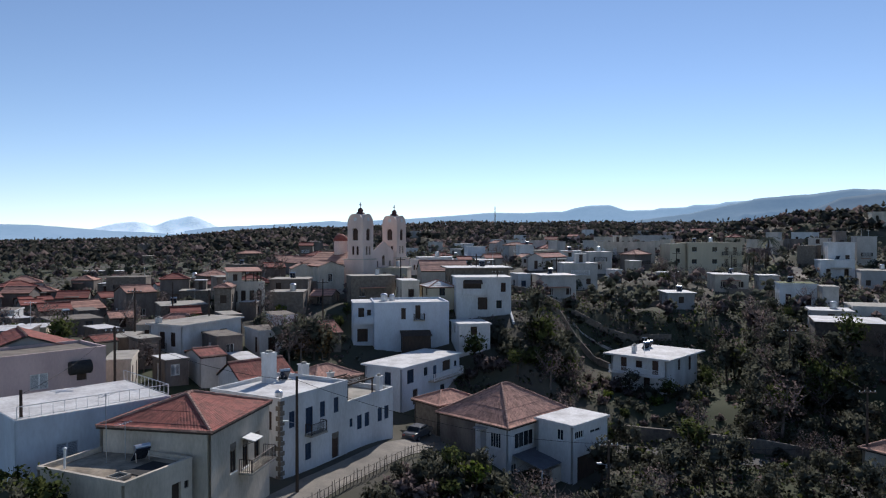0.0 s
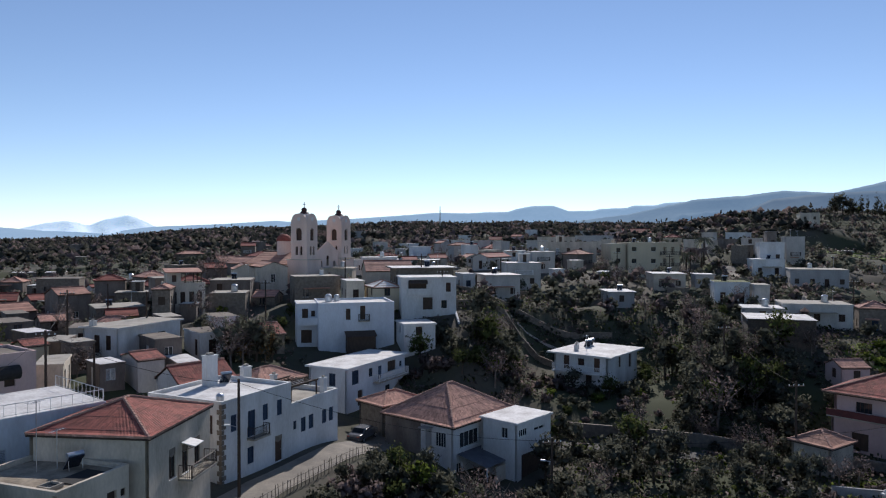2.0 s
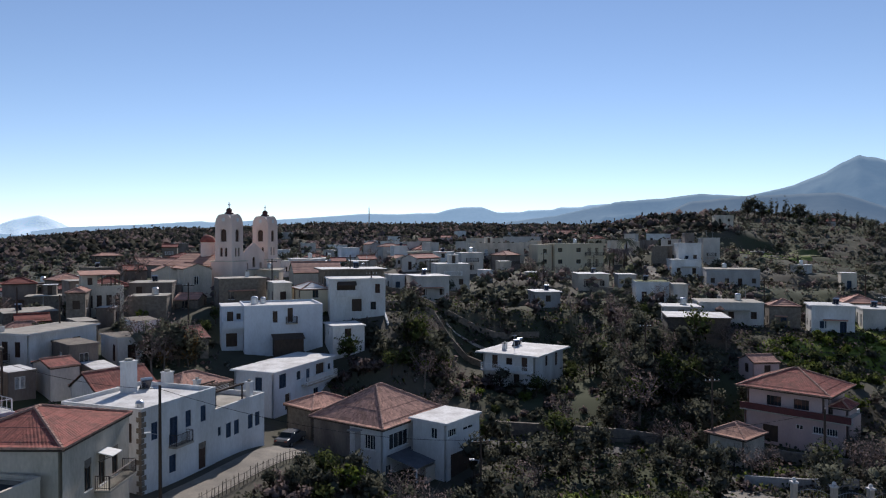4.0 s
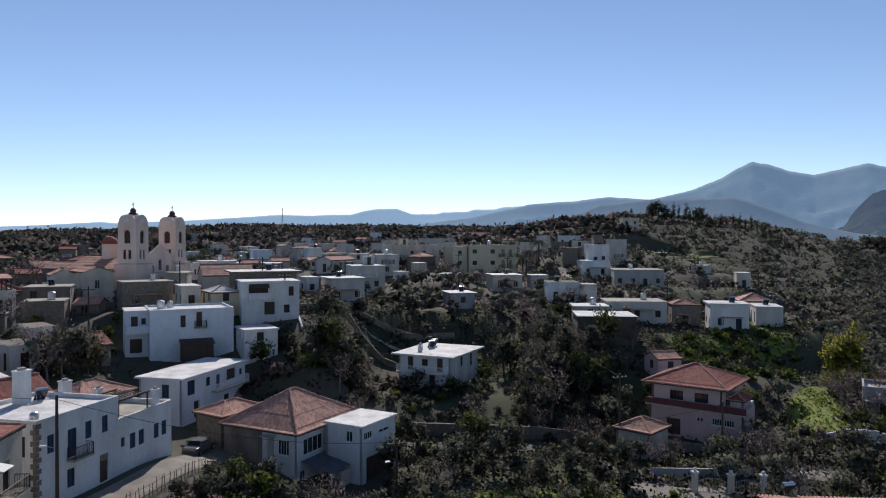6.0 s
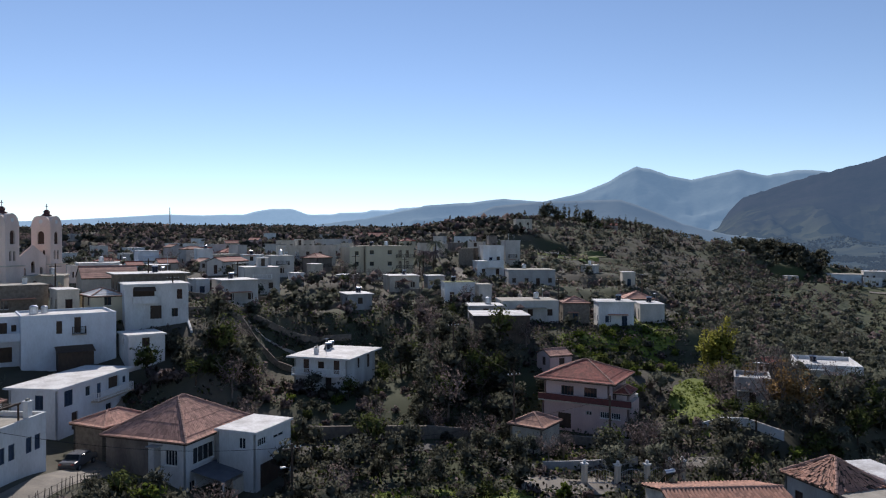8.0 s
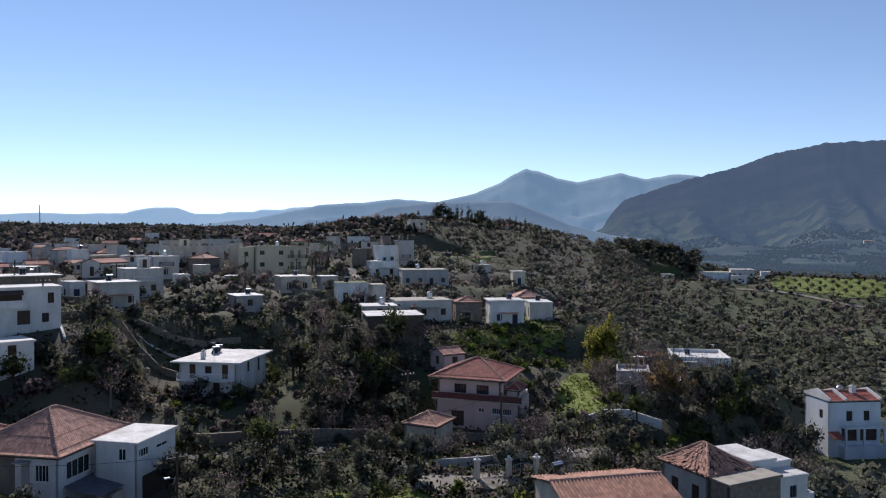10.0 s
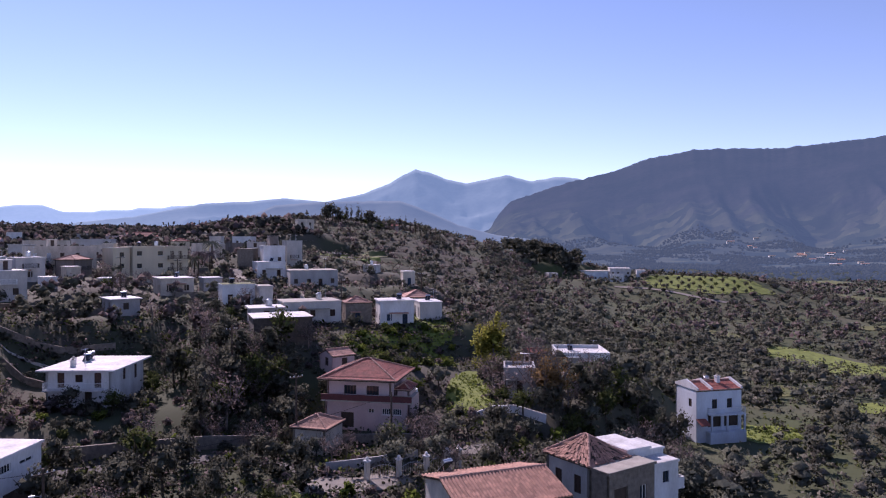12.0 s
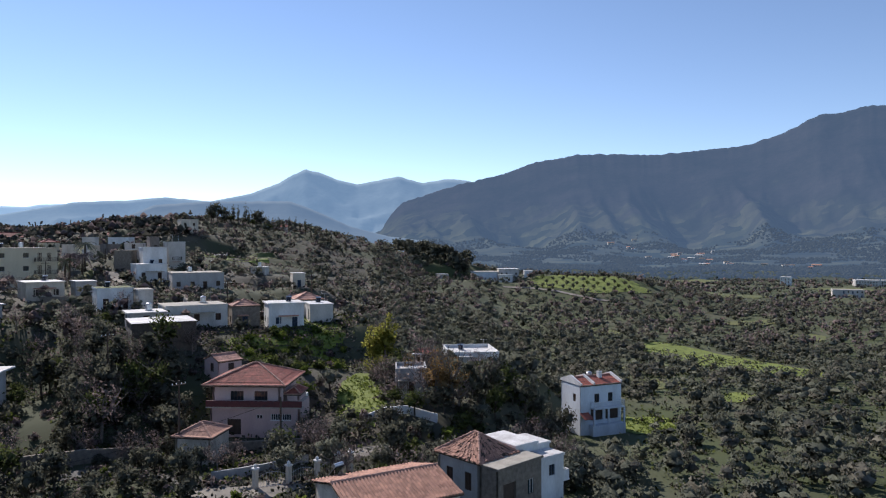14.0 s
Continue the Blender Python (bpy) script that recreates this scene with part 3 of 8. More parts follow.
def tiled_roof(parent, w, l, z, kind, rise, over, tile, fine, ridge="x", wall_mat=None):
    """Hip or gable roof over a w by l plan, with its eaves at height z."""
    x0, y0, x1, y1 = -over, -over, w + over, l + over
    z0, zr = z - over * rise / (min(w, l) / 2) * .5, z + rise
    sh, caps = Shape(), Shape()
    edges = Shape() if fine is True else None
    if kind == "hip":
        if w >= l:
            k = (l + 2 * over) / 2
            p, q = (x0 + k, (y0 + y1) / 2, zr), (x1 - k, (y0 + y1) / 2, zr)
        else:
            k = (w + 2 * over) / 2
            p, q = ((x0 + x1) / 2, y0 + k, zr), ((x0 + x1) / 2, y1 - k, zr)
        A, B, C, D = (x0, y0, z0), (x1, y0, z0), (x1, y1, z0), (x0, y1, z0)
        if w >= l:
            slopes = [(A, B, q, p), (B, C, q, q), (C, D, p, q), (D, A, p, p)]
            hips = [(A, p), (D, p), (B, q), (C, q), (p, q)]
        else:
            slopes = [(A, B, p, p), (B, C, q, p), (C, D, q, q), (D, A, p, q)]
            hips = [(A, p), (B, p), (D, q), (C, q), (p, q)]
        for h in hips:
            if (Vector(h[0]) - Vector(h[1])).length > .3:
                ridge_caps(caps, *h)
        sh2 = Shape().box(x0 + .05, y0 + .05, z0 - .13, x1 - .05, y1 - .05, z0 - .02)
    else:
        if ridge == "x":
            p, q = (x0, l / 2, zr), (x1, l / 2, zr)
            slopes = [((x0, y0, z0), (x1, y0, z0), q, p), ((x1, y1, z0), (x0, y1, z0), p, q)]
            gab = [[(.01, 0, z), (.01, l, z), (.01, l / 2, zr - .08)], [(w - .01, 0, z), (w - .01, l, z), (w - .01, l / 2, zr - .08)]]
        else:
            p, q = (w / 2, y0, zr), (w / 2, y1, zr)
            slopes = [((x0, y1, z0), (x0, y0, z0), p, q), ((x1, y0, z0), (x1, y1, z0), q, p)]
            gab = [[(0, .01, z), (w, .01, z), (w / 2, .01, zr - .08)], [(0, l - .01, z), (w, l - .01, z), (w / 2, l - .01, zr - .08)]]
        ridge_caps(caps, p, q)
        t = Vector((WALL, 0, 0)) if ridge == "x" else Vector((0, WALL, 0))
        for k, tri in enumerate(gab):
            tri = [Vector(v) for v in tri]
            back = [v + (t if k == 0 else -t) for v in tri]
            part("gable", Shape().add(tri + back, [(0, 1, 2), (5, 4, 3), (0, 1, 4, 3), (1, 2, 5, 4), (2, 0, 3, 5)]), wall_mat, parent)
        sh2 = None
    for s4 in slopes:
        tile_slope(sh, *s4, fine=fine, lips=edges)
    roof = part("roof", sh, tile, parent)
    if edges:
        tagged(part("tile_edges", edges, M["edge"], roof), "pale worn lower edges of the tile courses", kind="stuff")
    under = Shape()
    for s4 in slopes:
        v = [Vector(p) + Vector((0, 0, -.03)) for p in s4]
        v2 = [p + Vector((0, 0, -.1)) for p in v]
        if (v[2] - v[3]).length < .01:
            under.add(v[:3] + v2[:3], [(0, 1, 2), (5, 4, 3), (0, 1, 4, 3)])
        else:
            under.add(v + v2, [(0, 1, 2, 3), (7, 6, 5, 4), (0, 1, 5, 4)])
    part("roof_boarding", under, M["darkwood"], roof)
    if sh2:
        part("soffit", sh2, M["concrete"], roof)
    part("ridge_tile", caps, M["cap"] if fine else tile, roof)
    return roof


def house(label, x, y, z, yaw, w, l, h, wall="white", roof="flat", holes=(), over=.0, rise=1.8, top="roofwhite", parapet=.0, tile="tile", fine=True, ridge="x", trim="frame", sink=3.0, category="house", group="village houses", name="house"):
    """A house whose near corner stands at x, y; its plan runs w along its right wall and l along its left one.
    holes: (wall, place along it, height of the foot, width, height, kind[, trim])."""
    ob = thing(name, pose(x, y, z, 0, 0, yaw), label, category, group)
    for face, length in (("R", w), ("B", w), ("L", l), ("E", l)):
        sh, hs = Shape(), []
        for o in holes:
            if o[0] == face:
                s = o[1] if face in "RE" else length - o[1]
                hs.append((s - o[3] / 2, o[2], s + o[3] / 2, o[2] + o[4]))
        m = face_frame(face, 0 if face in "RE" else length, 0, w, l)
        if face in "RB":
            wall_panel(sh, m, length, -sink, h, hs)
        else:
            wall_panel(sh, m, length - WALL - .002, -sink, h, hs, WALL + .002)
        part("wall", sh, M[wall], ob)
    if sink and math.hypot(x, y) < 450:
        level(x, y, z, w, l, yaw)
    for o in holes:
        opening(ob, face_frame(o[0], o[1], o[2], w, l), o[3], o[4], o[5], o[6] if len(o) > 6 else trim)
    part("floor_slab", Shape().box(WALL + .01, WALL + .01, -.15, w - WALL - .01, l - WALL - .01, 0), M["concrete"], ob)
    if roof == "flat":
        if parapet:
            part("roof", Shape().box(WALL + .004, WALL + .004, h - .35, w - WALL - .004, l - WALL - .004, h - .1), M[top], ob)
            t = .2
            sh = Shape()
            sh.box(-.02, -.02, h + .003, w + .02, t, h + parapet).box(-.02, l - t, h + .003, w + .02, l + .02, h + parapet)
            sh.box(-.02, t, h + .003, t, l - t, h + parapet).box(w - t, t, h + .003, w + .02, l - t, h + parapet)
            part("parapet", sh, M[wall], ob)
        else:
            slab = part("roof", Shape().box(-over, -over, h + .003, w + over, l + over, h + .2), M[wall], ob)
            part("roof_coating", Shape().box(-over + .06, -over + .06, h + .204, w + over - .06, l + over - .06, h + .23), M[top], slab)
    elif roof in ("hip", "gable"):
        tiled_roof(ob, w, l, h, roof, rise, over, M[tile], fine, ridge, M[wall])
    return ob


def railing(parent, p, q, h=.95, posts=8, material="frame", solid=False):
    """A railing between two points of the parent's frame: rails and balusters."""
    p, q = Vector(p), Vector(q)
    sh = Shape()
    if solid:
        d = (q - p).normalized()
        nrm = Vector((-d.y, d.x, 0)) * .06
        sh.add([p - nrm, q - nrm, q + nrm, p + nrm] + [v + Vector((0, 0, h)) for v in (p - nrm, q - nrm, q + nrm, p + nrm)], [(3, 2, 1, 0), (4, 5, 6, 7), (0, 1, 5, 4), (1, 2, 6, 5), (2, 3, 7, 6), (3, 0, 4, 7)])
    else:
        sh.tube(p + Vector((0, 0, h)), q + Vector((0, 0, h)), .03, n=4).tube(p + Vector((0, 0, .12)), q + Vector((0, 0, .12)), .02, n=4)
        near, bars = (parent.parent or parent).matrix_basis.translation.to_2d().length < 70, []
        for i in range(posts + 1):
            c = p.lerp(q, i / posts)
            bar = Shape() if near else sh
            bar.tube(c, c + Vector((0, 0, h)), .018 if 0 < i < posts else .03, n=4)
            bars.append(bar)
        if near:
            rail = part("railing", sh, M[material], parent)
            for bar in bars:
                part("baluster", bar, M[material], rail)
            return rail
    return tagged(part("railing", sh, M[material], parent), "" if solid else "thin bars under a handrail", kind="" if solid else "stuff")


def balcony(parent, face, s0, s1, z, depth, w, l, material="concrete", rail="iron", solid=False):
    m = face_frame(face, 0, z, w, l)
    a, b = (s0, s1) if face in "RE" else (-s1, -s0)
    slab = part("balcony", Shape().box(a, -depth, -.16, b, -.004, 0), M[material], parent, m=m)
    for p, q in (((a + .06, -depth + .06, 0), (b - .06, -depth + .06, 0)), ((a + .06, -depth + .12, 0), (a + .06, -.05, 0)), ((b - .06, -depth + .12, 0), (b - .06, -.05, 0))):
        railing(slab, p, q, .95, max(2, int((Vector(q) - Vector(p)).length / .14)), rail, solid)
    return slab


def local(ob, x, y, z, turn=0):
    """A world pose from a place in a thing's own frame."""
    return ob.matrix_basis @ pose(x, y, z, 0, 0, turn)


def chimney(m, w, d, h, wall="white", cap=True):
    ob = thing("chimney", m, "whitewashed masonry chimney with a flat cap on the roof", "chimney", "roof chimneys")
    part("shaft", Shape().box(-w / 2, -d / 2, -.4, w / 2, d / 2, h), M[wall], ob)
    if cap:
        part("cap", Shape().box(-w / 2 - .07, -d / 2 - .07, h + .003, w / 2 + .07, d / 2 + .07, h + .09), M["white"], ob)
        part("flue", Shape().box(-w / 4, -d / 4, h + .093, w / 4, d / 4, h + .3), M["concrete"], ob)
    return ob


def solar_heater(m):
    """Tank over a sloping collector on a steel stand, foot at the origin, facing +y."""
    ob = thing("solar_water_heater", m, "rooftop solar water heater with a steel tank and dark panel", "water heater", "roof water heaters")
    ob.scale = (.78, .78, .72)
    part("tank", Shape().tube((-.65, -.45, 1.35), (.65, -.45, 1.35), .26, n=12), M["steel"], ob)
    pm = Matrix.Translation((0, .1, .2)) @ Euler((radians(-48), 0, 0)).to_matrix().to_4x4() @ Matrix.Translation((0, -.1, 0))
    for sx in (-.62, .02):
        part("collector", Shape().box(sx, -1.3, 0, sx + .6, .5, .08, pm), M["panel"], ob)
    st = Shape()
    for sx in (-.55, .55):
        st.tube((sx, -.6, 0), (sx, -.45, 1.12), .03, n=4).tube((sx, .55, 0), (sx, -.45, 1.1), .03, n=4)
    part("stand", st, M["steel"], ob)
    return ob


def water_tank(m, r=.55, h=1.1, material="steel"):
    ob = thing("water_tank", m, "round metal water tank standing on a flat roof", "water tank", "roof water tanks")
    part("tank", Shape().turned([(r, .12), (r, h), (r * .7, h + .16), (.12, h + .22)], 14), M[material], ob)
    part("base", Shape().box(-r, -r, 0, r, r, .115), M["concrete"], ob)
    return ob


def antenna(m, h=3.0):
    ob = thing("tv_antenna", m, "thin metal television aerial on a roof", "antenna", "roof aerials")
    part("mast", Shape().tube((0, 0, -.2), (0, 0, h), .03, n=5), M["steel"], ob)
    sh = Shape().tube((-.6, 0, h - .15), (.6, 0, h - .15), .018, n=4)
    for i in range(6):
        sh.tube((-.55 + i * .22, -.35 + .03 * i, h - .13), (-.55 + i * .22, .35 - .03 * i, h - .13), .012, n=4)
    part("boom", sh, M["steel"], ob)
    return ob


def auto_holes(face, length, h, rng, kinds=("win", "shut"), every=2.6, size=(1.0, 1.25)):
    """Openings on a plain facade: storeys 3 m high, one opening every few metres."""
    out = []
    for st in range(max(1, int(h / 2.9))):
        n = max(1, int((length - .8) / every))
        for i in range(n):
            if rng.random() < .18:
                continue
            s = length * (i + .5) / n + rng.uniform(-.25, .25)
            if rng.random() < .3:
                out.append((face, s, st * 3.0 + .12, size[0], 2.1, "shut"))
            else:
                out.append((face, s, st * 3.0 + 1.0, size[0], size[1], rng.choice(kinds)))
    return out


# ---- near houses ----
FOOT = []


def claim(ob, w, l, margin=.8):
    FOOT.append((ob.matrix_basis.inverted(), w, l, margin))
    return ob


def quoins(parent, h, material="stone", n=16):
    """Alternating corner stones up the near corner of a house."""
    for i in range(n):
        z0 = h * i / n
        a, b = (.5, .28) if i % 2 else (.28, .5)
        part("quoin", Shape().box(-.03, -.03, z0 + .02, a, b, z0 + h / n - .02), M[material], parent)


# white two-storey house on the street with its long single-storey wing
white_house = claim(house("tall whitewashed street house with stone quoins and a balcony", -13.9, 60.4, 9.2, 60, 9.3, 8.5, 6.9, "white", parapet=.25, trim="blue", holes=(
    ("R", 1.48, 4.3, .75, 1.45, "shut"), ("R", 3.75, 3.35, 1.0, 2.3, "shut"), ("R", 5.6, 4.35, .75, 1.45, "shut"), ("R", 7.6, 4.35, .75, 1.45, "shut"),
    ("R", 7.45, .1, 1.05, 2.4, "door", "shutter"), ("R", 3.6, .95, .85, 1.5, "shut"), ("L", 1.4, 4.3, .8, 1.6, "shut", "shutter"), ("L", 5.5, 4.3, .8, 1.5, "shut", "shutter"))), 9.3, 8.5)
balcony(white_house, "R", 3.1, 5.3, 3.3, .85, 9.3, 8.5)
quoins(white_house, 6.9)
water_tank(local(white_house, .9, 1.0, 6.8), .35, .6)
solar_heater(local(white_house, 7.6, 6.6, 6.8, -30))
part("door_arch", Shape().turned([(.66, -.16), (.66, -.03)], 16, Matrix.Translation((7.45, 0, 2.55)) @ Euler((radians(90), 0, 0)).to_matrix().to_4x4()), M["stone"], white_house)
white_wing = claim(house("low whitewashed wing with dark shuttered windows and an open courtyard top", *local(white_house, 9.32, .05, 0).translation, 60, 7.9, 6.5, 4.7, "white", parapet=.35, top="concrete", trim="blue", holes=tuple(
    ("R", s, 1.9, .8, 1.4, "shut") for s in (2.0, 3.25, 5.5, 6.7)) + (("R", .65, 2.4, .5, .85, "pane"),)), 7.9, 6.5)
for dx, dy, hh in ((.6, 4.6, 2.0), (4.4, 5.6, 1.9), (6.2, .6, 1.7)):
    chimney(local(white_wing, dx, dy, 4.65), .6, .5, hh)
pg = thing("pergola", local(white_wing, 1.6, 1.2, 4.62), "dark timber pergola over the courtyard roof", "pergola")
for px_, py_ in ((0, 0), (4.2, 0), (0, 3.6), (4.2, 3.6)):
    part("post", Shape().box(px_ - .06, py_ - .06, 0, px_ + .06, py_ + .06, 1.5), M["darkwood"], pg)
for i in range(9):
    part("slat", Shape().box(-.3, i * .45 - .04, 1.504, 4.5, i * .45 + .04, 1.58), M["darkwood"], pg)
for i in range(2):
    part("fascia_board", Shape().box(-.32, i * 3.6 - .05, 1.584, 4.52, i * 3.6 + .05, 1.68), M["darkwood"], pg)

claim(house("whitewashed house with a gabled red tile roof and side terrace", -20.3, 71.0, 11.0, 42, 6.0, 5.2, 4.7, "white", "gable", rise=1.5, over=.15, ridge="x", holes=(("R", 1.6, 3.0, .8, 1.2, "shut", "blue"), ("R", 4.2, 3.0, .8, 1.2, "shut", "blue"))), 6, 5.2)
chimney(pose(-17.0, 69.2, 16.2, 0, 0, 50), 1.2, .8, 2.6)
chimney(pose(-14.3, 72.6, 15.6, 0, 0, 50), .9, .7, 1.5)
claim(house("low house with a worn hipped red tile roof", -13.5, 74.5, 10.4, 50, 6.5, 5.0, 4.4, "white", "hip", rise=1.2, over=.3, tile="tiled"), 6.5, 5)

# hipped house with a flat terrace in front
hip_house = claim(house("cream house with a red hipped tile roof and arched windows", -15.6, 47.5, 9.6, 79, 9.1, 8.4, 7.4, "cream", "hip", rise=1.5, over=.18, trim="shutter", holes=(
    ("R", 3.1, 3.7, .9, 2.1, "tall"), ("R", 5.0, 3.5, .9, 2.1, "tall"), ("R", 6.9, 3.5, .9, 2.1, "tall"))), 9.1, 8.4)
for s_ in (3.1, 5.0, 6.9):
    zf = 5.8 if s_ == 3.1 else 5.6
    part("window_arch", Shape().turned([(.45, -.05), (.45, -.004)], 18, Matrix.Translation((s_, 0, zf)) @ Euler((radians(90), 0, 0)).to_matrix().to_4x4()), M["shutter"], hip_house, "dark arched fanlight")
    part("arch_surround", Shape().turned([(.6, -.03), (.6, -.003)], 18, Matrix.Translation((s_, 0, zf)) @ Euler((radians(90), 0, 0)).to_matrix().to_4x4()), M["stone"], hip_house)
balcony(hip_house, "R", 3.9, 8.0, 3.4, 1.1, 9.1, 8.4, rail="iron")
canopy = thing("door_canopy", local(hip_house, 5.0, -.6, 5.7), "small pale sheet-metal canopy over a balcony door", "canopy")
part("sheet", Shape().box(-.7, -.5, 0, .7, .59, .05, Matrix.Rotation(radians(12), 4, "X")), M["frame"], canopy)
part("bracket", Shape().tube((-.6, .58, -.5), (-.6, -.4, -.12), .02, n=4).tube((.6, .58, -.5), (.6, -.4, -.12), .02, n=4), M["iron"], canopy)
terrace_house = claim(house("cream flat-roofed front block with a bare concrete terrace", -18.9, 41.9, 9.4, 66, 5.5, 7.6, 5.9, "cream", parapet=.22, top="terrace", trim="darkwood", holes=(
    ("R", 2.2, 3.3, .65, 1.0, "pane"), ("R", 4.1, 2.9, .8, 1.9, "dark"), ("R", 5.0, 4.2, .4, .5, "pane"), ("L", 5.6, 2.4, 1.1, 2.3, "dark"), ("L", 2.2, 2.4, 1.5, 2.2, "dark"))), 5.5, 7.6)
solar_heater(local(terrace_house, 4.3, 3.4, 5.82, -20))
hatch = thing("roof_hatch", local(terrace_house, 1.0, 1.6, 5.82), "low framed hatch on the terrace", "hatch")
part("kerb", Shape().box(-.5, -.5, 0, .5, -.42, .25).box(-.5, .42, 0, .5, .5, .25).box(-.5, -.41, 0, -.42, .41, .25).box(.42, -.41, 0, .5, .41, .25), M["concrete"], hatch)
part("glazing", Shape().box(-.41, -.41, .1, .41, .41, .13), M["glass"], hatch)
panel = thing("roof_panel", local(terrace_house, 3.0, 1.5, 5.82), "dark rubber mat lying on the terrace", "mat")
part("mat", Shape().box(-1.1, -.7, 0, 1.4, .8, .05), M["rubber"], panel)
antenna(local(terrace_house, 3.0, 5.0, 5.8), 4.6)
antenna(local(terrace_house, 4.0, 4.4, 5.8), 2.6)
post = thing("vent_pipe", local(terrace_house, .4, 5.6, 6.1), "white vent pipe on the terrace kerb", "pipe")
part("pipe", Shape().tube((0, 0, 0), (0, 0, 1.2), .07, n=8), M["frame"], post)
part("cowl", Shape().turned([(.12, 1.2), (.14, 1.3), (.05, 1.36)], 8), M["frame"], post)

# long white terrace building and the house behind it
terrace_white = claim(house("long low white building with a bright railed roof terrace", -29.5, 48.8, 13.2, 46, 11.0, 9.0, 4.0, "bluewhite", top="roofwhite", over=.05, trim="frame", holes=(
    ("R", 3.3, .8, 1.5, 1.3, "shut", "bluewhite"), ("R", 6.6, .8, 1.5, 1.3, "shut", "bluewhite"), ("R", 9.3, .1, 1.0, 2.1, "door"))), 11, 9)
for p, q, n in (((.1, .1, 4.24), (10.9, .1, 4.24), 14), ((10.9, .2, 4.24), (10.9, 8.9, 4.24), 12)):
    railing(terrace_white, p, q, .9, n)
pink_block = claim(house("pinkish two-storey house with a dark window and flat roof", -42.0, 56.0, 13.0, 48, 15.0, 6.0, 6.7, "pink", parapet=.15, top="oldconcrete", holes=(
    ("R", 12.8, 3.9, .9, 1.4, "dark"), ("R", 9.2, 3.6, 1.5, 1.4, "shut", "frame"))), 15, 6)
part("awning", Shape().tube((11.6, -.45, 5.2), (13.4, -.45, 5.2), .62, n=14), M["rubber"], pink_block, "dark rolled awning over the door")
claim(house("grey house with a worn dark red gabled tile roof", -44.0, 65.0, 13.0, 36, 10.0, 8.0, 5.9, "grey", "gable", rise=1.8, over=.3, ridge="y", tile="tile"), 10, 8)

# white flat-roofed house beyond the street
flat_c = claim(house("two-storey whitewashed house with a bright flat roof slab", -5.1, 87.9, 8.4, 58, 14.0, 5.8, 5.4, "bluewhite", over=.4, trim="blue", holes=(
    ("R", 1.9, 3.3, 1.5, 1.75, "shut"), ("R", 5.4, 3.7, .9, 1.1, "win"), ("R", 7.6, 3.0, .9, 1.75, "door"), ("R", 10.6, 3.6, 2.2, 1.4, "dark"), ("R", 12.9, 3.8, .7, .8, "pane"), ("L", 2.2, 3.2, 1.0, 1.6, "shut"), ("R", 3.0, .4, 1.2, 2.0, "dark"), ("R", 9.5, .6, 1.2, 1.3, "pane"))), 14, 5.8)
balcony(flat_c, "R", 6.0, 13.5, 2.9, 1.0, 14, 5.8, rail="frame")

# tile-roofed house below the street
tile_house = claim(house("white house with a broad hipped clay-tile roof", 6.6, 71.7, 4.9, 46, 10.6, 9.6, 6.0, "white", "hip", rise=3.0, over=.4, tile="tiled", trim="frame", holes=(
    ("R", 2.7, 3.45, 3.2, 1.6, "wide"), ("L", 1.7, 3.55, 1.4, 1.5, "wide"), ("L", 3.35, 2.9, .9, 2.3, "door", "grey"), ("R", 1.0, .8, .9, 1.2, "pane"))), 10.6, 9.6)
part("render_coat", Shape().box(-9.58, -.014, -1.5, -4.4, -.004, 5.7, face_frame("L", 0, 0, 10.6, 9.6)), M["aged"], tile_house, "patch of grey cement render")
part("door_hood", Shape().box(-4.0, -.9, 5.35, -2.7, -.004, 5.45, face_frame("L", 0, 0, 10.6, 9.6)), M["grey"], tile_house)
annexe = claim(house("white upper-floor annexe on pillars with a bright flat roof", 13.0, 70.8, 5.0, 44, 6.2, 4.6, 6.1, "white", over=.2, trim="frame", sink=.0, holes=(
    ("L", 1.6, 4.5, .8, 1.1, "win"), ("R", 1.1, 4.75, 1.5, .75, "wide"), ("R", 4.0, 4.95, 1.9, .3, "pane"), ("R", 3.1, .1, 4.6, 2.8, "dark"))), 6.2, 4.6)
lean = thing("lean_to", local(tile_house, .6, -3.9, 0), "dark grey corrugated lean-to shelter with a white end wall", "shelter")
sh = Shape()
sh.add([(i * .1, 3.85 * k, 2.35 + .65 * k + .07 * (i % 2)) for k in (0, 1) for i in range(45)], [(i, i + 1, i + 46, i + 45) for i in range(44)])
part("roof_sheet", sh, M["sheet"], lean)
part("end_wall", Shape().box(1.6, .1, -1.5, 4.3, .3, 2.0), M["cream"], lean)
for xx in (.1, 4.2):
    part("post", Shape().box(xx - .06, .1, -1.5, xx + .06, .22, 2.34), M["frame"], lean)
claim(house("small old shed with a worn low tile roof", -.5, 80.5, 8.0, 40, 6.0, 4.5, 3.0, "stone", "hip", rise=1.0, over=.3, tile="tiled"), 6, 4.5)

# white house on the terraces
house_b = claim(house("white two-storey house with a bright overhanging flat roof", 31.4, 99.4, 7.9, 48, 10.6, 8.6, 5.0, "white", over=.9, trim="shutter", holes=(
    ("L", 6.6, 2.75, .95, 2.0, "door", "shutter"), ("L", 1.7, 2.75, .95, 2.0, "door", "shutter"), ("L", 4.2, 3.5, 1.0, 1.0, "shut"), ("R", 4.2, 3.1, .8, 1.6, "shut"), ("R", 8.0, 2.6, 1.0, 2.1, "door", "shutter"), ("L", 3.0, .2, 1.0, 2.0, "dark"))), 10.6, 8.6)
balcony(house_b, "L", .2, 8.4, 2.65, 1.3, 10.6, 8.6, "white", "frame")
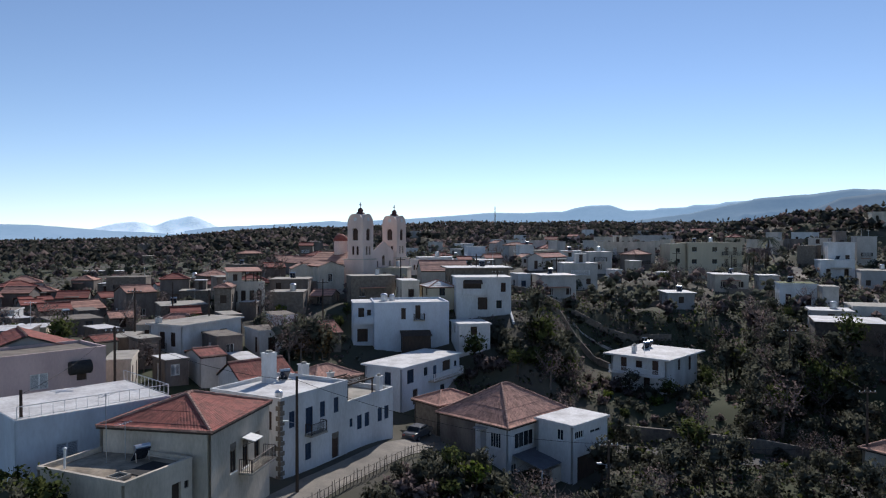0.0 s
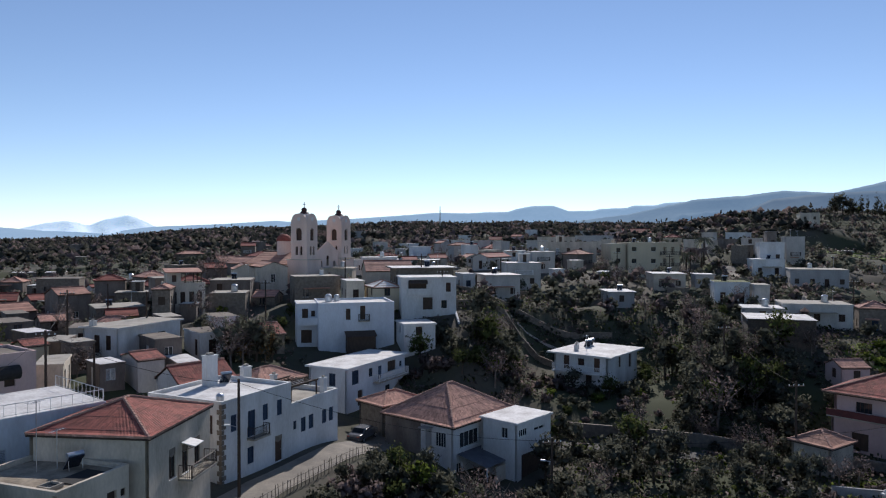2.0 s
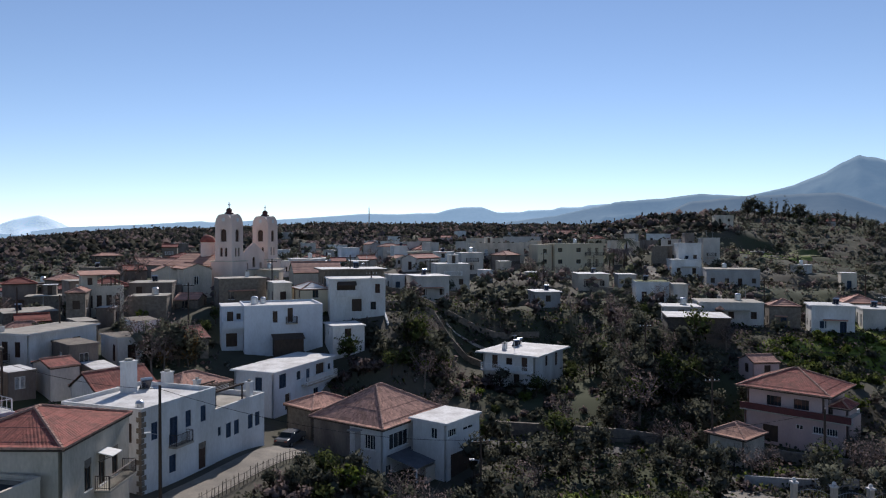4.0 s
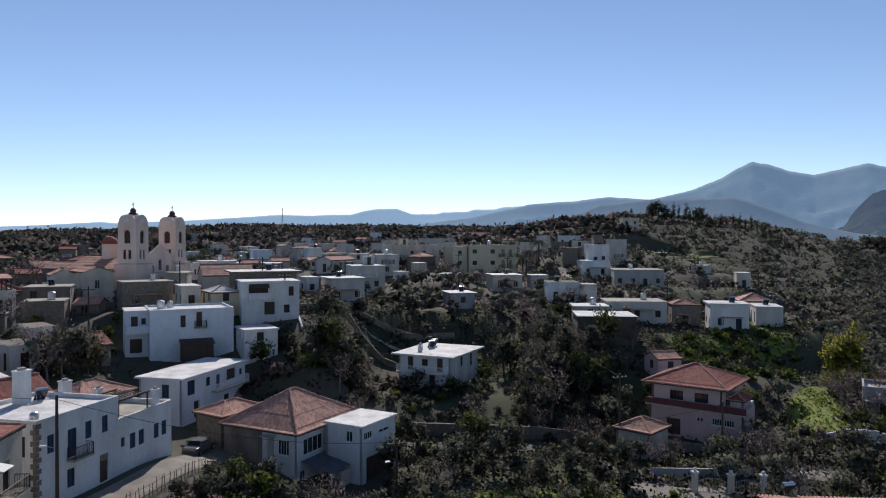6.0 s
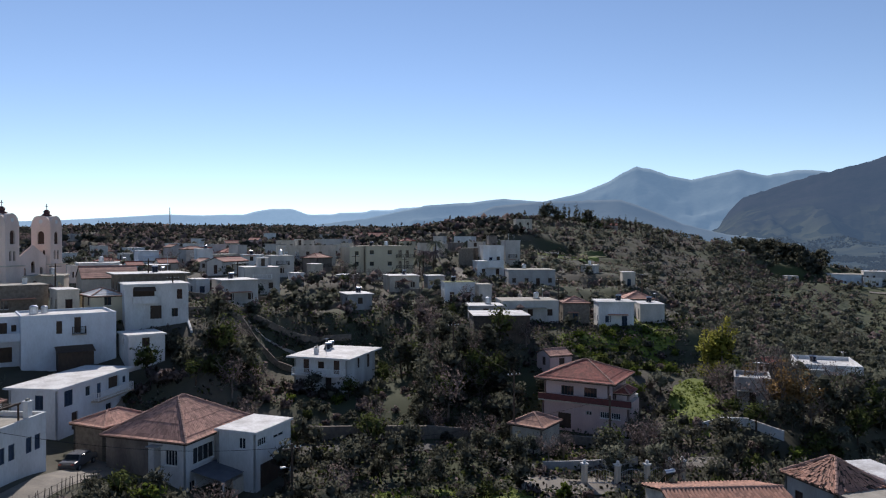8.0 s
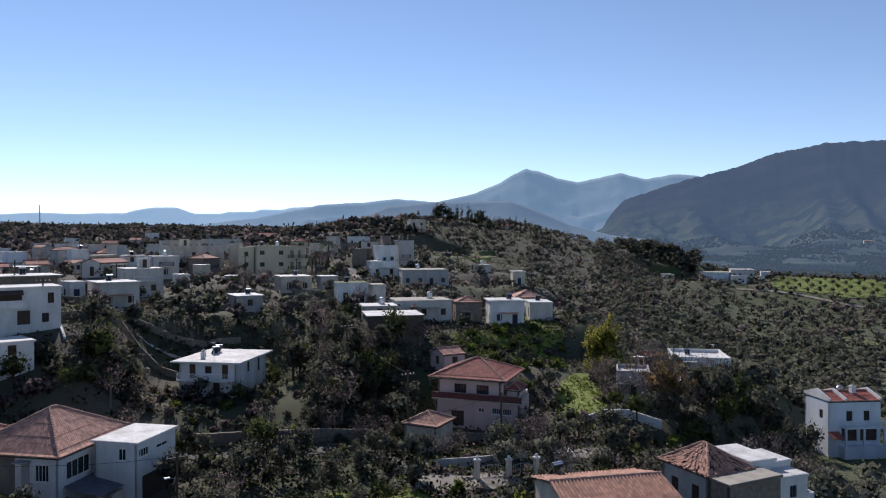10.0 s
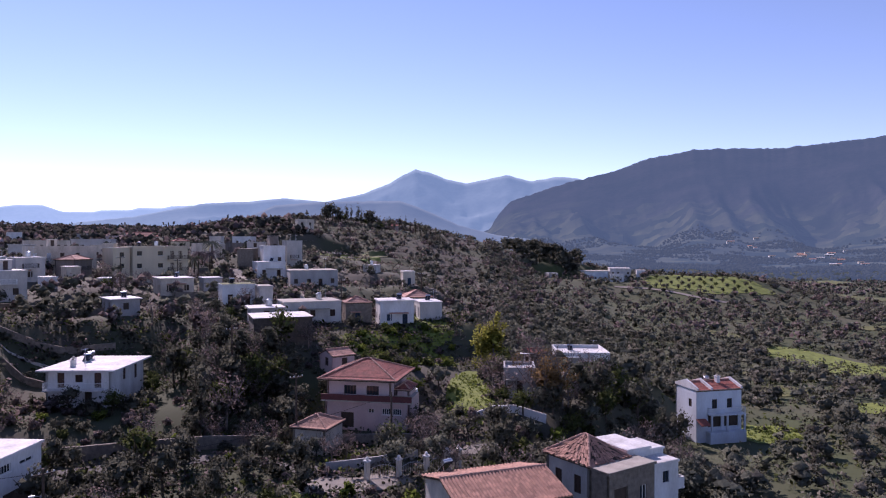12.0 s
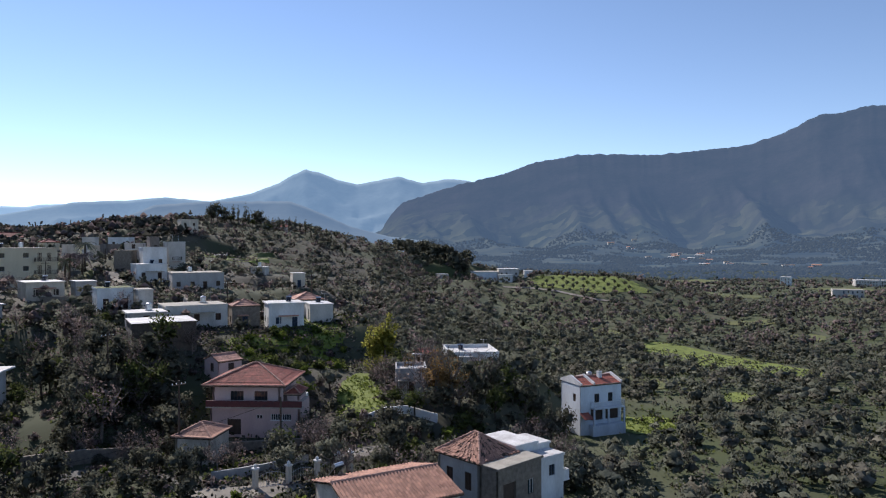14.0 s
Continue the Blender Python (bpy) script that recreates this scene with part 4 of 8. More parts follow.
for dx, dy in ((6.6, 6.4), (8.4, 6.8)):
    solar_heater(local(house_b, dx, dy, 5.24, -40))
for dx, dy, hh in ((2.4, 6.2, .8), (4.6, 7.2, .7)):
    chimney(local(house_b, dx, dy, 5.2), .5, .5, hh)
antenna(local(house_b, 3.0, 4.8, 5.2), 2.4)

# big pale house under the church
big_white = claim(house("large pale whitewashed house with few windows and bright flat roof", -10.3, 106.4, 13.6, 10, 11.4, 9.0, 6.6, "bluewhite", parapet=.2, trim="darkwood", holes=(
    ("R", 4.4, 4.2, .7, 1.7, "dark"), ("R", 6.6, 4.2, .8, 2.1, "dark"), ("L", 4.0, 3.6, 1.2, 2.0, "dark"))), 11.4, 9)
balcony(big_white, "R", 5.9, 7.6, 4.1, .7, 11.4, 9)
shel = thing("timber_shed", local(big_white, 4.0, -2.4, 0), "dark timber shed against a pale wall", "shed")
part("body", Shape().box(0, 0, -.5, 4.2, 2.35, 1.9), M["darkwood"], shel)
part("roof_sheet", Shape().add([(-.2, -.2, 1.95), (4.4, -.2, 1.95), (4.4, 2.35, 2.5), (-.2, 2.35, 2.5), (-.2, -.2, 2.0), (4.4, -.2, 2.0), (4.4, 2.35, 2.55), (-.2, 2.35, 2.55)], [(3, 2, 1, 0), (4, 5, 6, 7), (0, 1, 5, 4), (1, 2, 6, 5), (2, 3, 7, 6), (3, 0, 4, 7)]), M["darkwood"], shel)
side_block = claim(house("pale side block with stacked balconies and an open stair", -13.7, 108.3, 13.6, 10, 3.3, 6.0, 6.4, "bluewhite", top="roofwhite", over=.1, trim="darkwood", holes=(("R", 1.2, 3.9, .9, 1.9, "dark"), ("R", 2.4, 4.6, .6, .9, "dark"), ("R", 1.4, .6, 1.6, 2.0, "dark"))), 3.3, 6)
balcony(side_block, "R", .1, 3.1, 3.6, 1.5, 3.3, 6, "bluewhite", "bluewhite", True)
water_tank(local(big_white, 2.0, 6.0, 6.4))
water_tank(local(big_white, 3.4, 7.0, 6.4), .45, .9)

# two-storey white house left of the big tree
house_j = claim(house("white two-storey house with tall shuttered windows and concrete roof", -32.8, 89.2, 13.4, 66, 11.0, 5.6, 5.5, "white", over=.35, top="concrete", trim="shutter", holes=(
    ("L", 3.4, 2.5, .9, 2.2, "shut"), ("L", 1.6, 2.9, .8, 1.8, "shut"), ("R", 4.0, 2.9, 1.0, 1.5, "shut"), ("R", 7.5, 2.9, 1.4, 1.5, "win"))), 11, 5.6)
balcony(house_j, "L", 2.6, 4.8, 2.35, .9, 11, 5.6)
chimney(local(house_j, .6, 4.6, 5.5), .6, .6, .8)

# pink house with the red balcony
pink_low = claim(house("pale pink ground floor storey with a row of small windows", 59.1, 70.5, 5.2, 36, 5.2, 11.6, 4.1, "pink", top="concrete", over=.0, trim="frame", holes=tuple(("L", s, 2.3, 1.15, .8, "wide") for s in (1.7, 3.15)) + (("L", 5.2, 2.5, .8, .5, "pane"), ("L", 8.5, .4, 1.8, 2.0, "dark"))), 5.2, 11.6)
claim(house("pink upper storey house under a red hipped tile roof", *local(pink_low, .3, 2.6, 4.235).translation, 36, 8.2, 8.8, 2.75, "pink", "hip", rise=1.9, over=1.0, tile="tile", trim="shutter", sink=.0, holes=(
    ("L", 2.5, .5, 1.7, 1.2, "wide"), ("L", 5.6, .5, 1.7, 1.2, "wide"), ("R", 2.0, .05, 1.0, 2.1, "dark"))), 8.2, 8.8)
red_rail = part("balcony", Shape().box(-11.8, -1.0, 4.0, .5, -.004, 4.16, face_frame("L", 0, 0, 5.2, 11.6)), M["concrete"], pink_low)
part("balcony_front", Shape().box(-11.8, -1.0, 4.164, .5, -.9, 4.95, face_frame("L", 0, 0, 5.2, 11.6)), mat("dark_red_paint", (.12, .038, .036), (.085, .028, .028), 2, 9, .7, .1), red_rail)
claim(house("low annexe with a small red tile roof", *local(pink_low, 2.2, .6, 4.235).translation, 36, 3.6, 1.9, 1.0, "pink", "hip", rise=.7, over=.2, tile="tile", sink=0.0), 3.6, 2)
deck = thing("side_terrace", local(pink_low, 5.25, 1.0, 0), "white parapet terrace beside the pink house", "terrace")
part("deck", Shape().box(0, 0, -2.5, 3.6, 4.5, 3.3), M["pink"], deck)
part("parapet", Shape().box(0, 0, 3.304, 3.6, .2, 4.1).box(3.4, .21, 3.304, 3.6, 4.5, 4.1).box(0, 4.3, 3.304, 3.39, 4.5, 4.1), M["white"], deck)
claim(house("small stone store with a broken tile roof", 45.5, 69.5, 5.0, 30, 4.6, 4.2, 3.4, "cream", "hip", rise=1.1, over=.3, tile="tilelight"), 4.6, 4.2)

# long tile roof at the near edge
long_house = claim(house("cream house under a long shallow clay-tile roof", 36.6, 37.6, 4.5, -21.8, 9.1, 8.4, 5.6, "cream", "gable", rise=1.1, over=.25, ridge="x", tile="tilelight", fine="pan", holes=(("L", 5.0, 3.2, 1.0, 1.2, "shut"), ("L", 2.0, 3.2, 1.0, 1.2, "shut"))), 9.1, 8.4)
solar_heater(local(long_house, 2.0, 9.0, 5.6, 20))

# ruined hip roof and white boxes beside it
claim(house("grey house under a sagging weathered hipped tile roof", 53.8, 38.6, 3.0, -8, 5.0, 5.6, 6.6, "grey", "hip", rise=1.8, over=.3, tile="tilelight", fine="worn", trim="shutter", holes=(("L", 1.5, 3.6, .9, 1.7, "shut"), ("L", 4.0, 3.6, .9, 1.7, "shut"), ("R", 2.5, .5, 1.6, 2.2, "dark"))), 5, 5.6)
porch = claim(house("grey porch block with a flat concrete roof", 53.4, 36.2, 3.0, -8, 6.2, 2.35, 6.3, "stone", over=.15, top="concrete", holes=(("R", 1.6, .3, 1.8, 4.6, "dark"), ("R", 4.6, 3.2, .9, 1.4, "pane"))), 6.2, 2.3)
for k, (x, y, w, l, h) in enumerate(((59.4, 38.2, 3.0, 5.0, 6.75), (62.5, 37.6, 1.8, 3.6, 6.4), (60.1, 35.8, 3.3, 2.2, 5.8))):
    b = claim(house("white flat-roofed block built onto an old house", x, y, 3.0, -14, w, l, h, "white", over=.1, trim="blue", holes=(("R", w / 2, 4.0, .8, 1.1, "pane"),)), w, l)
balcony(b, "E", .1, 2.0, 3.2, 1.0, 3.3, 2.2, "white", "white", True)

# tall pale house on the slope
tall = claim(house("three-storey pale house with balconies and low red roofs", 100.1, 52.3, -.2, -28, 7.7, 5.6, 7.9, "bluewhite", "gable", rise=.9, over=.1, ridge="x", trim="shutter", tile="tile", holes=(
    ("R", 3.0, 5.1, .9, 1.4, "win"), ("R", 5.6, 5.1, .9, 1.4, "win"), ("R", 3.0, 2.3, 2.3, 1.9, "dark"), ("R", 5.9, 2.3, 2.5, 1.9, "dark"), ("L", 1.8, 5.2, .8, 1.2, "shut"), ("L", 3.8, 2.4, .8, 1.2, "shut"))), 7.7, 5.6)
balcony(tall, "R", 1.7, 7.6, 4.4, 1.2, 7.7, 5.6, "bluewhite", "frame")
for s in (1.8, 4.5, 7.5):
    part("pillar", Shape().box(s - .12, -1.15, 1.754, s + .12, -.91, 4.2), M["bluewhite"], tall)
part("lower_floor", Shape().box(1.5, -1.2, -2.8, 7.7, -.004, 1.75), M["bluewhite"], tall)
part("porch_roof", Shape().add([(-.2, -1.4, 3.0), (1.4, -1.4, 3.0), (1.4, -.01, 3.7), (-.2, -.01, 3.7), (-.2, -1.4, 2.9), (1.4, -1.4, 2.9), (1.4, -.01, 3.6), (-.2, -.01, 3.6)], [(0, 1, 2, 3), (7, 6, 5, 4), (0, 4, 5, 1), (1, 5, 6, 2), (3, 2, 6, 7), (0, 3, 7, 4)]), M["tile"], tall)
for x0 in (-.12, 2.3, 7.5):
    part("roof_fin", Shape().add([(x0, -.15, 7.95), (x0, -.15, 8.3), (x0, 2.8, 9.25), (x0, 5.7, 8.3), (x0, 5.7, 7.95), (x0 + .3, -.15, 7.95), (x0 + .3, -.15, 8.3), (x0 + .3, 2.8, 9.25), (x0 + .3, 5.7, 8.3), (x0 + .3, 5.7, 7.95)], [(0, 1, 2, 3, 4), (9, 8, 7, 6, 5), (0, 5, 6, 1), (1, 6, 7, 2), (2, 7, 8, 3), (3, 8, 9, 4)]), M["white"], tall, "stepped white parapet")
chimney(local(tall, 5.0, 2.2, 8.3), .6, .6, 1.2)
water_tank(local(tall, 3.9, 3.4, 8.4), .45, .8)


# ---- church ----
def arch_panel(sh, m, width, z0, z1, holes):
    """A wall whose openings end in half-round arches; holes: (middle, foot, width, height)."""
    wall_panel(sh, m, width, z0, z1, [(c - w / 2, f, c + w / 2, f + h) for c, f, w, h in holes])
    for c, f, w, h in holes:
        r, zc = w / 2, f + h - w / 2
        for sgn in (-1, 1):
            arc = [(c + sgn * r * math.cos(a), zc + r * math.sin(a)) for a in [i * math.pi / 12 for i in range(7)]]
            corner = (c + sgn * r, f + h)
            for (xa, za), (xb, zb) in zip(arc, arc[1:]):
                pts = [(corner[0], 0, corner[1]), (xa, 0, za), (xb, 0, zb), (corner[0], WALL, corner[1]), (xa, WALL, za), (xb, WALL, zb)]
                sh.add(pts, [(0, 1, 2), (5, 4, 3), (1, 2, 5, 4), (2, 1, 0)], m)


def bell_tower(ob, x, y, z, side, h, s=1.0):
    """Square shaft with paired slits, an arched belfry and a four-lobed round top with a small cap and cross."""
    tower = part("bell_tower", Shape().box(x + .3, y + .3, z - 6, x + side - .3, y + side - .3, z - .01), M["church"], ob)
    sh = Shape()
    half = side / 2
    for face in "RLBE":
        m = Matrix.Translation((x, y, z)) @ face_frame(face, 0 if face in "RE" else side, 0, side, side)
        arch_panel(sh, m, side, 0, h, [(half - .55, h * .12, .62, h * .26), (half + .55, h * .12, .62, h * .26), (half, h * .55, 1.35, h * .36)])
    part("shaft", sh, M["church"], tower)
    part("belfry_screen", Shape().box(x + WALL + .05, y + WALL + .05, z + .05, x + side - WALL - .05, y + side - WALL - .05, z + h - .05), M["shutter"], tower, "dark brown louvred screen behind the arches")
    for k in (0.0, .46, 1.0):
        part("cornice", Shape().box(x - .14, y - .14, z + h * k, x + side + .14, y + side + .14, z + h * k + .2), M["church"], tower)
    top = Shape()
    zt, n = z + h + .2, 14
    for ax in (0, 1):
        ring = [(half - half * math.cos(i * math.pi / n), half * 1.15 * math.sin(i * math.pi / n)) for i in range(n + 1)]
        pts = [((x + u, y + d, zt + v) if ax == 0 else (x + d, y + u, zt + v)) for d in (0, side) for u, v in ring]
        top.add(pts, [(i, i + 1, n + 2 + i, n + 1 + i) for i in range(n)] + [tuple(range(n + 1)), tuple(range(2 * n + 1, n, -1))])
    part("vault", top, M["church"], tower)
    # round lights in the four lobes
    for face in "RLBE":
        m = Matrix.Translation((x, y, z)) @ face_frame(face, half, h + .2 + half * .55, side, side)
        part("round_light", Shape().turned([(.4, 0), (.4, .05)], 14, m @ Euler((radians(90), 0, 0)).to_matrix().to_4x4()), M["frame"], tower)
    cx, cy, zc = x + half, y + half, zt + half * 1.15 - .1
    part("cap", Shape().turned([(1.0, zc), (.9, zc + .35), (.55, zc + .6), (.62, zc + .95), (.3, zc + 1.35)], 10, None, (cx, cy)), mat("dark_red_tin", (.10, .04, .035), (.06, .03, .03), 2, 9, .6, .1), tower)
    part("cross", Shape().box(cx - .06, cy - .06, zc + 1.3, cx + .06, cy + .06, zc + 2.5).box(cx - .4, cy - .05, zc + 1.95, cx + .4, cy + .05, zc + 2.1), M["frame"], tower)


# local x runs along the front from tower to tower, y back along the nave
church = thing("church", pose(-16.6, 147.2, 19.6, 0, 0, 62), "peach plastered village church with twin bell towers", "church")
bell_tower(church, 0, 0, 6.2, 3.9, 7.0)
bell_tower(church, 13.4, 0, 6.2, 3.9, 7.0)
front = Shape()
arch_panel(front, Matrix.Translation((4.61, .6, 0)), 8.38, -4, 7.6, [(4.2, 0, 2.0, 3.6), (1.6, 3.4, .9, 2.2), (6.8, 3.4, .9, 2.2), (4.2, 4.6, 1.1, 2.2)])
front.add([(4.61, .6, 7.6), (12.99, .6, 7.6), (8.8, .6, 9.9), (4.61, .9, 7.6), (12.99, .9, 7.6), (8.8, .9, 9.9)], [(0, 1, 2), (5, 4, 3), (0, 2, 5, 3), (1, 4, 5, 2)])
part("front_wall", front, M["church"], church)
for x0 in (0, 13.4):
    part("tower_base", Shape().box(x0 - .4, -.4, -5, x0 + 4.6, 4.6, 6.0), M["church"], church)
    part("base_ledge", Shape().box(x0 - .6, -.6, 6.003, x0 + 4.8, 4.8, 6.18), M["cream"], church)
part("nave", Shape().box(1.2, 4.7, -5, 15.6, 17, 5.0), M["church"], church)
sh = Shape()
tile_slope(sh, (.9, 17.2, 4.95), (.9, 1.2, 4.95), (8.4, 1.2, 7.4), (8.4, 17.2, 7.4), False)
tile_slope(sh, (15.9, 1.2, 4.95), (15.9, 17.2, 4.95), (8.4, 17.2, 7.4), (8.4, 1.2, 7.4), False)
part("roof", sh, M["tilelight"], church)
part("apse_gable", Shape().add([(1.2, 16.9, 5.0), (15.6, 16.9, 5.0), (8.4, 16.9, 7.3), (1.2, 17.05, 5.0), (15.6, 17.05, 5.0), (8.4, 17.05, 7.3)], [(0, 1, 2), (5, 4, 3), (0, 3, 4, 1), (1, 4, 5, 2), (2, 5, 3, 0)]), M["church"], church)
for i in range(3):
    opening(church, Matrix.Translation((1.2, 6.5 + i * 3.8, 2.6)) @ Matrix(((0, 1, 0, -.2), (-1, 0, 0, 0), (0, 0, 1, 0), (0, 0, 0, 1))), 1.0, 2.2, "pane")
part("dome_drum", Shape().turned([(1.5, 6.2), (1.5, 9.8), (1.7, 9.9)], 16, None, (8.0, 11.5)), M["church"], church)
part("dome", Shape().turned([(1.7, 9.9), (1.55, 10.5), (1.2, 11.0), (.7, 11.35), (.1, 11.5)], 16, None, (8.0, 11.5)), M["tile"], church)
claim(church, 17, 17)
level(-16.6, 147.2, 19.4, 17, 17, 62)
hall = claim(house("cream church hall with a low gabled roof", -25.0, 142.0, 18.4, 25, 5.4, 9.0, 6.0, "cream", "gable", rise=1.0, over=.1, ridge="y", fine=False, tile="tilelight", holes=(("R", 2.5, 3.0, .9, 1.6, "pane"),)), 5.4, 9)
claim(house("plain cream block beside the church", -31.0, 145.0, 18.4, 15, 4.6, 8.0, 5.4, "cream", "gable", rise=1.1, over=.1, ridge="y", fine=False, tile="tilelight"), 4.6, 8)

# beige apartment block
apt = claim(house("beige three-storey apartment block with stacked balconies", 67.0, 193.7, 18.6, -4, 13.0, 12.0, 10.2, "beige", top="concrete", over=.15, trim="shutter", holes=tuple(
    ("R", s, f, 1.3, 1.2, "win") for f in (1.4, 4.6, 7.9) for s in (1.6, 7.0)), category="apartment block"), 13, 12)
apt2 = claim(house("beige balcony wing of the apartment block", 75.7, 193.0, 18.6, -4, 5.6, 12.0, 10.0, "beige", top="tiled", over=.3, trim="shutter", holes=tuple(
    ("R", s, f, 1.0, 2.1, "shut") for f in (.6, 3.8, 7.0) for s in (1.4, 3.6)), category="apartment block"), 5.6, 12)
for f in (3.7, 6.9):
    balcony(apt2, "R", .1, 5.5, f, 1.3, 5.6, 12, "beige")
claim(house("beige side wing of the apartment block", 62.6, 195.6, 18.6, -4, 4.2, 11.0, 9.8, "beige", top="concrete", trim="shutter", holes=tuple(("R", 2.1, f, 1.1, 1.2, "win") for f in (1.4, 4.6, 7.6)), category="apartment block"), 4.2, 11)
solar_heater(local(apt, 3, 6, 10.45, 10))
water_tank(local(apt, 8, 7, 10.45))


# ---- the rest of the village ----
def cottage(label, x, y, z, yaw, w, l, h, wall="white", roof="flat", top="roofwhite", tile="tile", over=.12, parapet=.0, ridge="x"):
    """A plainer house: its openings follow from its size."""
    rng = random.Random(int(x * 31 + y * 17))
    if math.hypot(x, y) > 450:
        z = ground_z(x, y)
    r = math.hypot(x, y)
    holes = []
    kinds = ("win", "shut", "shut", "dark") if r < 150 else ("dark",)
    if wall == "white" and rng.random() < .4:
        wall = "offwhite"
    if wall in ("cream", "offwhite", "grey", "pink") and rng.random() < (.85 if x < -22 else .12):
        wall = "aged"
    if x < -38 and r > 85 and wall == "white" and rng.random() < .6:
        wall = "aged"
    if x > -15 and r > 150 and roof == "gable" and rng.random() < .5:
        roof, label = "flat", label.replace("with a gabled clay-tile roof", "with a white flat roof").replace("with a clay-tile roof", "with a white flat roof")
    if top == "roofwhite" and rng.random() < (.6 if x < -22 else .12):
        top = "oldconcrete" if x < -22 else "concrete"
    trim = rng.choice(("shutter", "blue", "frame", "shutter"))
    for face, length in (("R", w), ("L", l), ("E", l)):
        holes += [o + (trim,) for o in auto_holes(face, length, h, rng, kinds) if o[2] + o[4] < h - .1 and o[1] - o[3] / 2 > .3 and o[1] + o[3] / 2 < length - .3]
    ob = claim(house(label, x, y, z, yaw, w, l, h, wall, roof, tuple(holes), over, min(w, l) * .22, top, parapet, tile, r < 120, ridge), w, l)
    if r < 260 and w > 4 and rng.random() < .45:
        s0, wd = w * rng.uniform(.05, .3), w * rng.uniform(.35, .6)
        zc = 2.45 + (3.0 if h > 5.6 and rng.random() < .4 else 0)
        part("canopy", Shape().box(s0, -1.3, zc, s0 + wd, -.004, zc + .14), M[rng.choice(("concrete", wall, "tiled"))], ob)
        for xx in (s0 + .1, s0 + wd - .1):
            part("canopy_post", Shape().box(xx - .06, -1.24, zc - 2.4, xx + .06, -1.12, zc - .004), M[wall], ob)
    if r < 260 and h > 5 and w > 4 and rng.random() < .6:
        balcony(ob, "R", w * .2, w * .75, 3.05, 1.1, w, l, wall, rng.choice(("iron", "frame")))
    if roof == "flat" and 130 < r < 260 and w > 5 and rng.random() < .14:
        sx = w * rng.uniform(.1, .5)
        room = part("stair_room", Shape().box(sx, l * .45, h + .235, sx + 2.2, l * .45 + 2.2, h + 2.1), M[wall], ob)
        part("room_slab", Shape().box(sx - .15, l * .45 - .15, h + 2.103, sx + 2.35, l * .45 + 2.35, h + 2.22), M["roofwhite"], room)
        part("room_door", Shape().box(sx + .7, l * .45 - .03, h + .25, sx + 1.5, l * .45 - .004, h + 1.95), M["darkwood"], room)
    elif roof == "flat" and r < 240 and w > 4:
        p = rng.random()
        spot = local(ob, w * rng.uniform(.3, .7), l * rng.uniform(.4, .7), h + (.22 if not parapet else -.1), rng.uniform(-20, 20))
        if rng.random() < .4:
            antenna(local(ob, w * .85, l * .8, h + (.2 if not parapet else -.1)), rng.uniform(1.6, 3))
        if p < .36:
            solar_heater(spot)
        elif p < .6:
            water_tank(spot)
        elif p < .68:
            antenna(spot, 2.2)
        elif p < .75:
            chimney(spot, .6, .5, .9)
    return ob


cottage("grey rendered flat-roofed village house", -116.5, 232.4, 15.6, 40, 5.8, 6.4, 3.5, "grey", "flat")
cottage("cream plastered flat-roofed village house", -112.5, 240.9, 15.7, 16, 6.5, 7.0, 3.1, "cream", "flat")
cottage("whitewashed flat-roofed village house", -189.0, 441.2, 20.4, 31, 5.8, 5.3, 5.6, "white", "flat")
cottage("dark rubble-stone village house with a gabled clay-tile roof", -82.0, 149.9, 15.1, 19, 6.2, 6.9, 2.2, "stone", "gable", tile="tile", ridge="x")
cottage("grey rendered village house with a gabled clay-tile roof", -84.3, 141.8, 14.9, 51, 2.5, 4.1, 2.7, "grey", "gable")
cottage("whitewashed village house with a gabled clay-tile roof", -79.2, 139.0, 15.1, 37, 2.5, 5.2, 2.8, "white", "gable")
cottage("whitewashed flat-roofed village house", -67.2, 106.1, 16.5, 17, 2.6, 5.4, 2.5, "white", "flat")
cottage("grey rendered village house with a gabled clay-tile roof", -69.4, 144.1, 15.3, 39, 4.6, 6.3, 2.6, "grey", "gable")
cottage("cream plastered flat-roofed village house", -65.6, 151.4, 14.6, 43, 3.3, 5.2, 3.5, "cream", "flat")
cottage("dark rubble-stone flat-roofed village house", -48.0, 120.8, 15.2, 28, 7.8, 9.5, 3.1, "stone", "flat", top="concrete")
cottage("cream plastered village house under a hipped clay-tile roof", -51.3, 156.8, 17.6, 38, 4.4, 6.7, 2.2, "cream", "hip")
cottage("grey rendered flat-roofed village house", -53.1, 96.3, 16.2, 42, 6.5, 6.8, 2.4, "grey", "flat", top="roofwhite")
cottage("beige plastered village house with a gabled clay-tile roof", -40.5, 82.6, 15.7, 46, 2.5, 3.8, 2.2, "beige", "gable")
cottage("cream plastered flat-roofed village house", -35.5, 82.7, 14.9, 43, 2.5, 3.5, 3.2, "cream", "flat", top="concrete")
cottage("whitewashed flat-roofed village house", -49.0, 74.5, 17.0, 17, 4.7, 5.4, 3.0, "white", "flat", top="roofwhite")
tower_house = claim(house("tall cream house with four tall windows and a roofed terrace", -35.4, 116.6, 15.4, 24, 6.0, 6.2, 6.9, "cream", parapet=.55, top="oldconcrete", trim="shutter", holes=(
    ("R", 1.2, 4.1, .75, 1.9, "shut"), ("R", 2.5, 4.1, .75, 1.9, "shut"), ("R", 3.9, 3.6, .8, 2.4, "dark"), ("R", 5.1, 4.1, .75, 1.9, "shut"), ("L", 3.0, 4.2, .8, 1.6, "shut"), ("R", 2.0, .6, 1.0, 2.0, "dark"))), 6.0, 6.2)
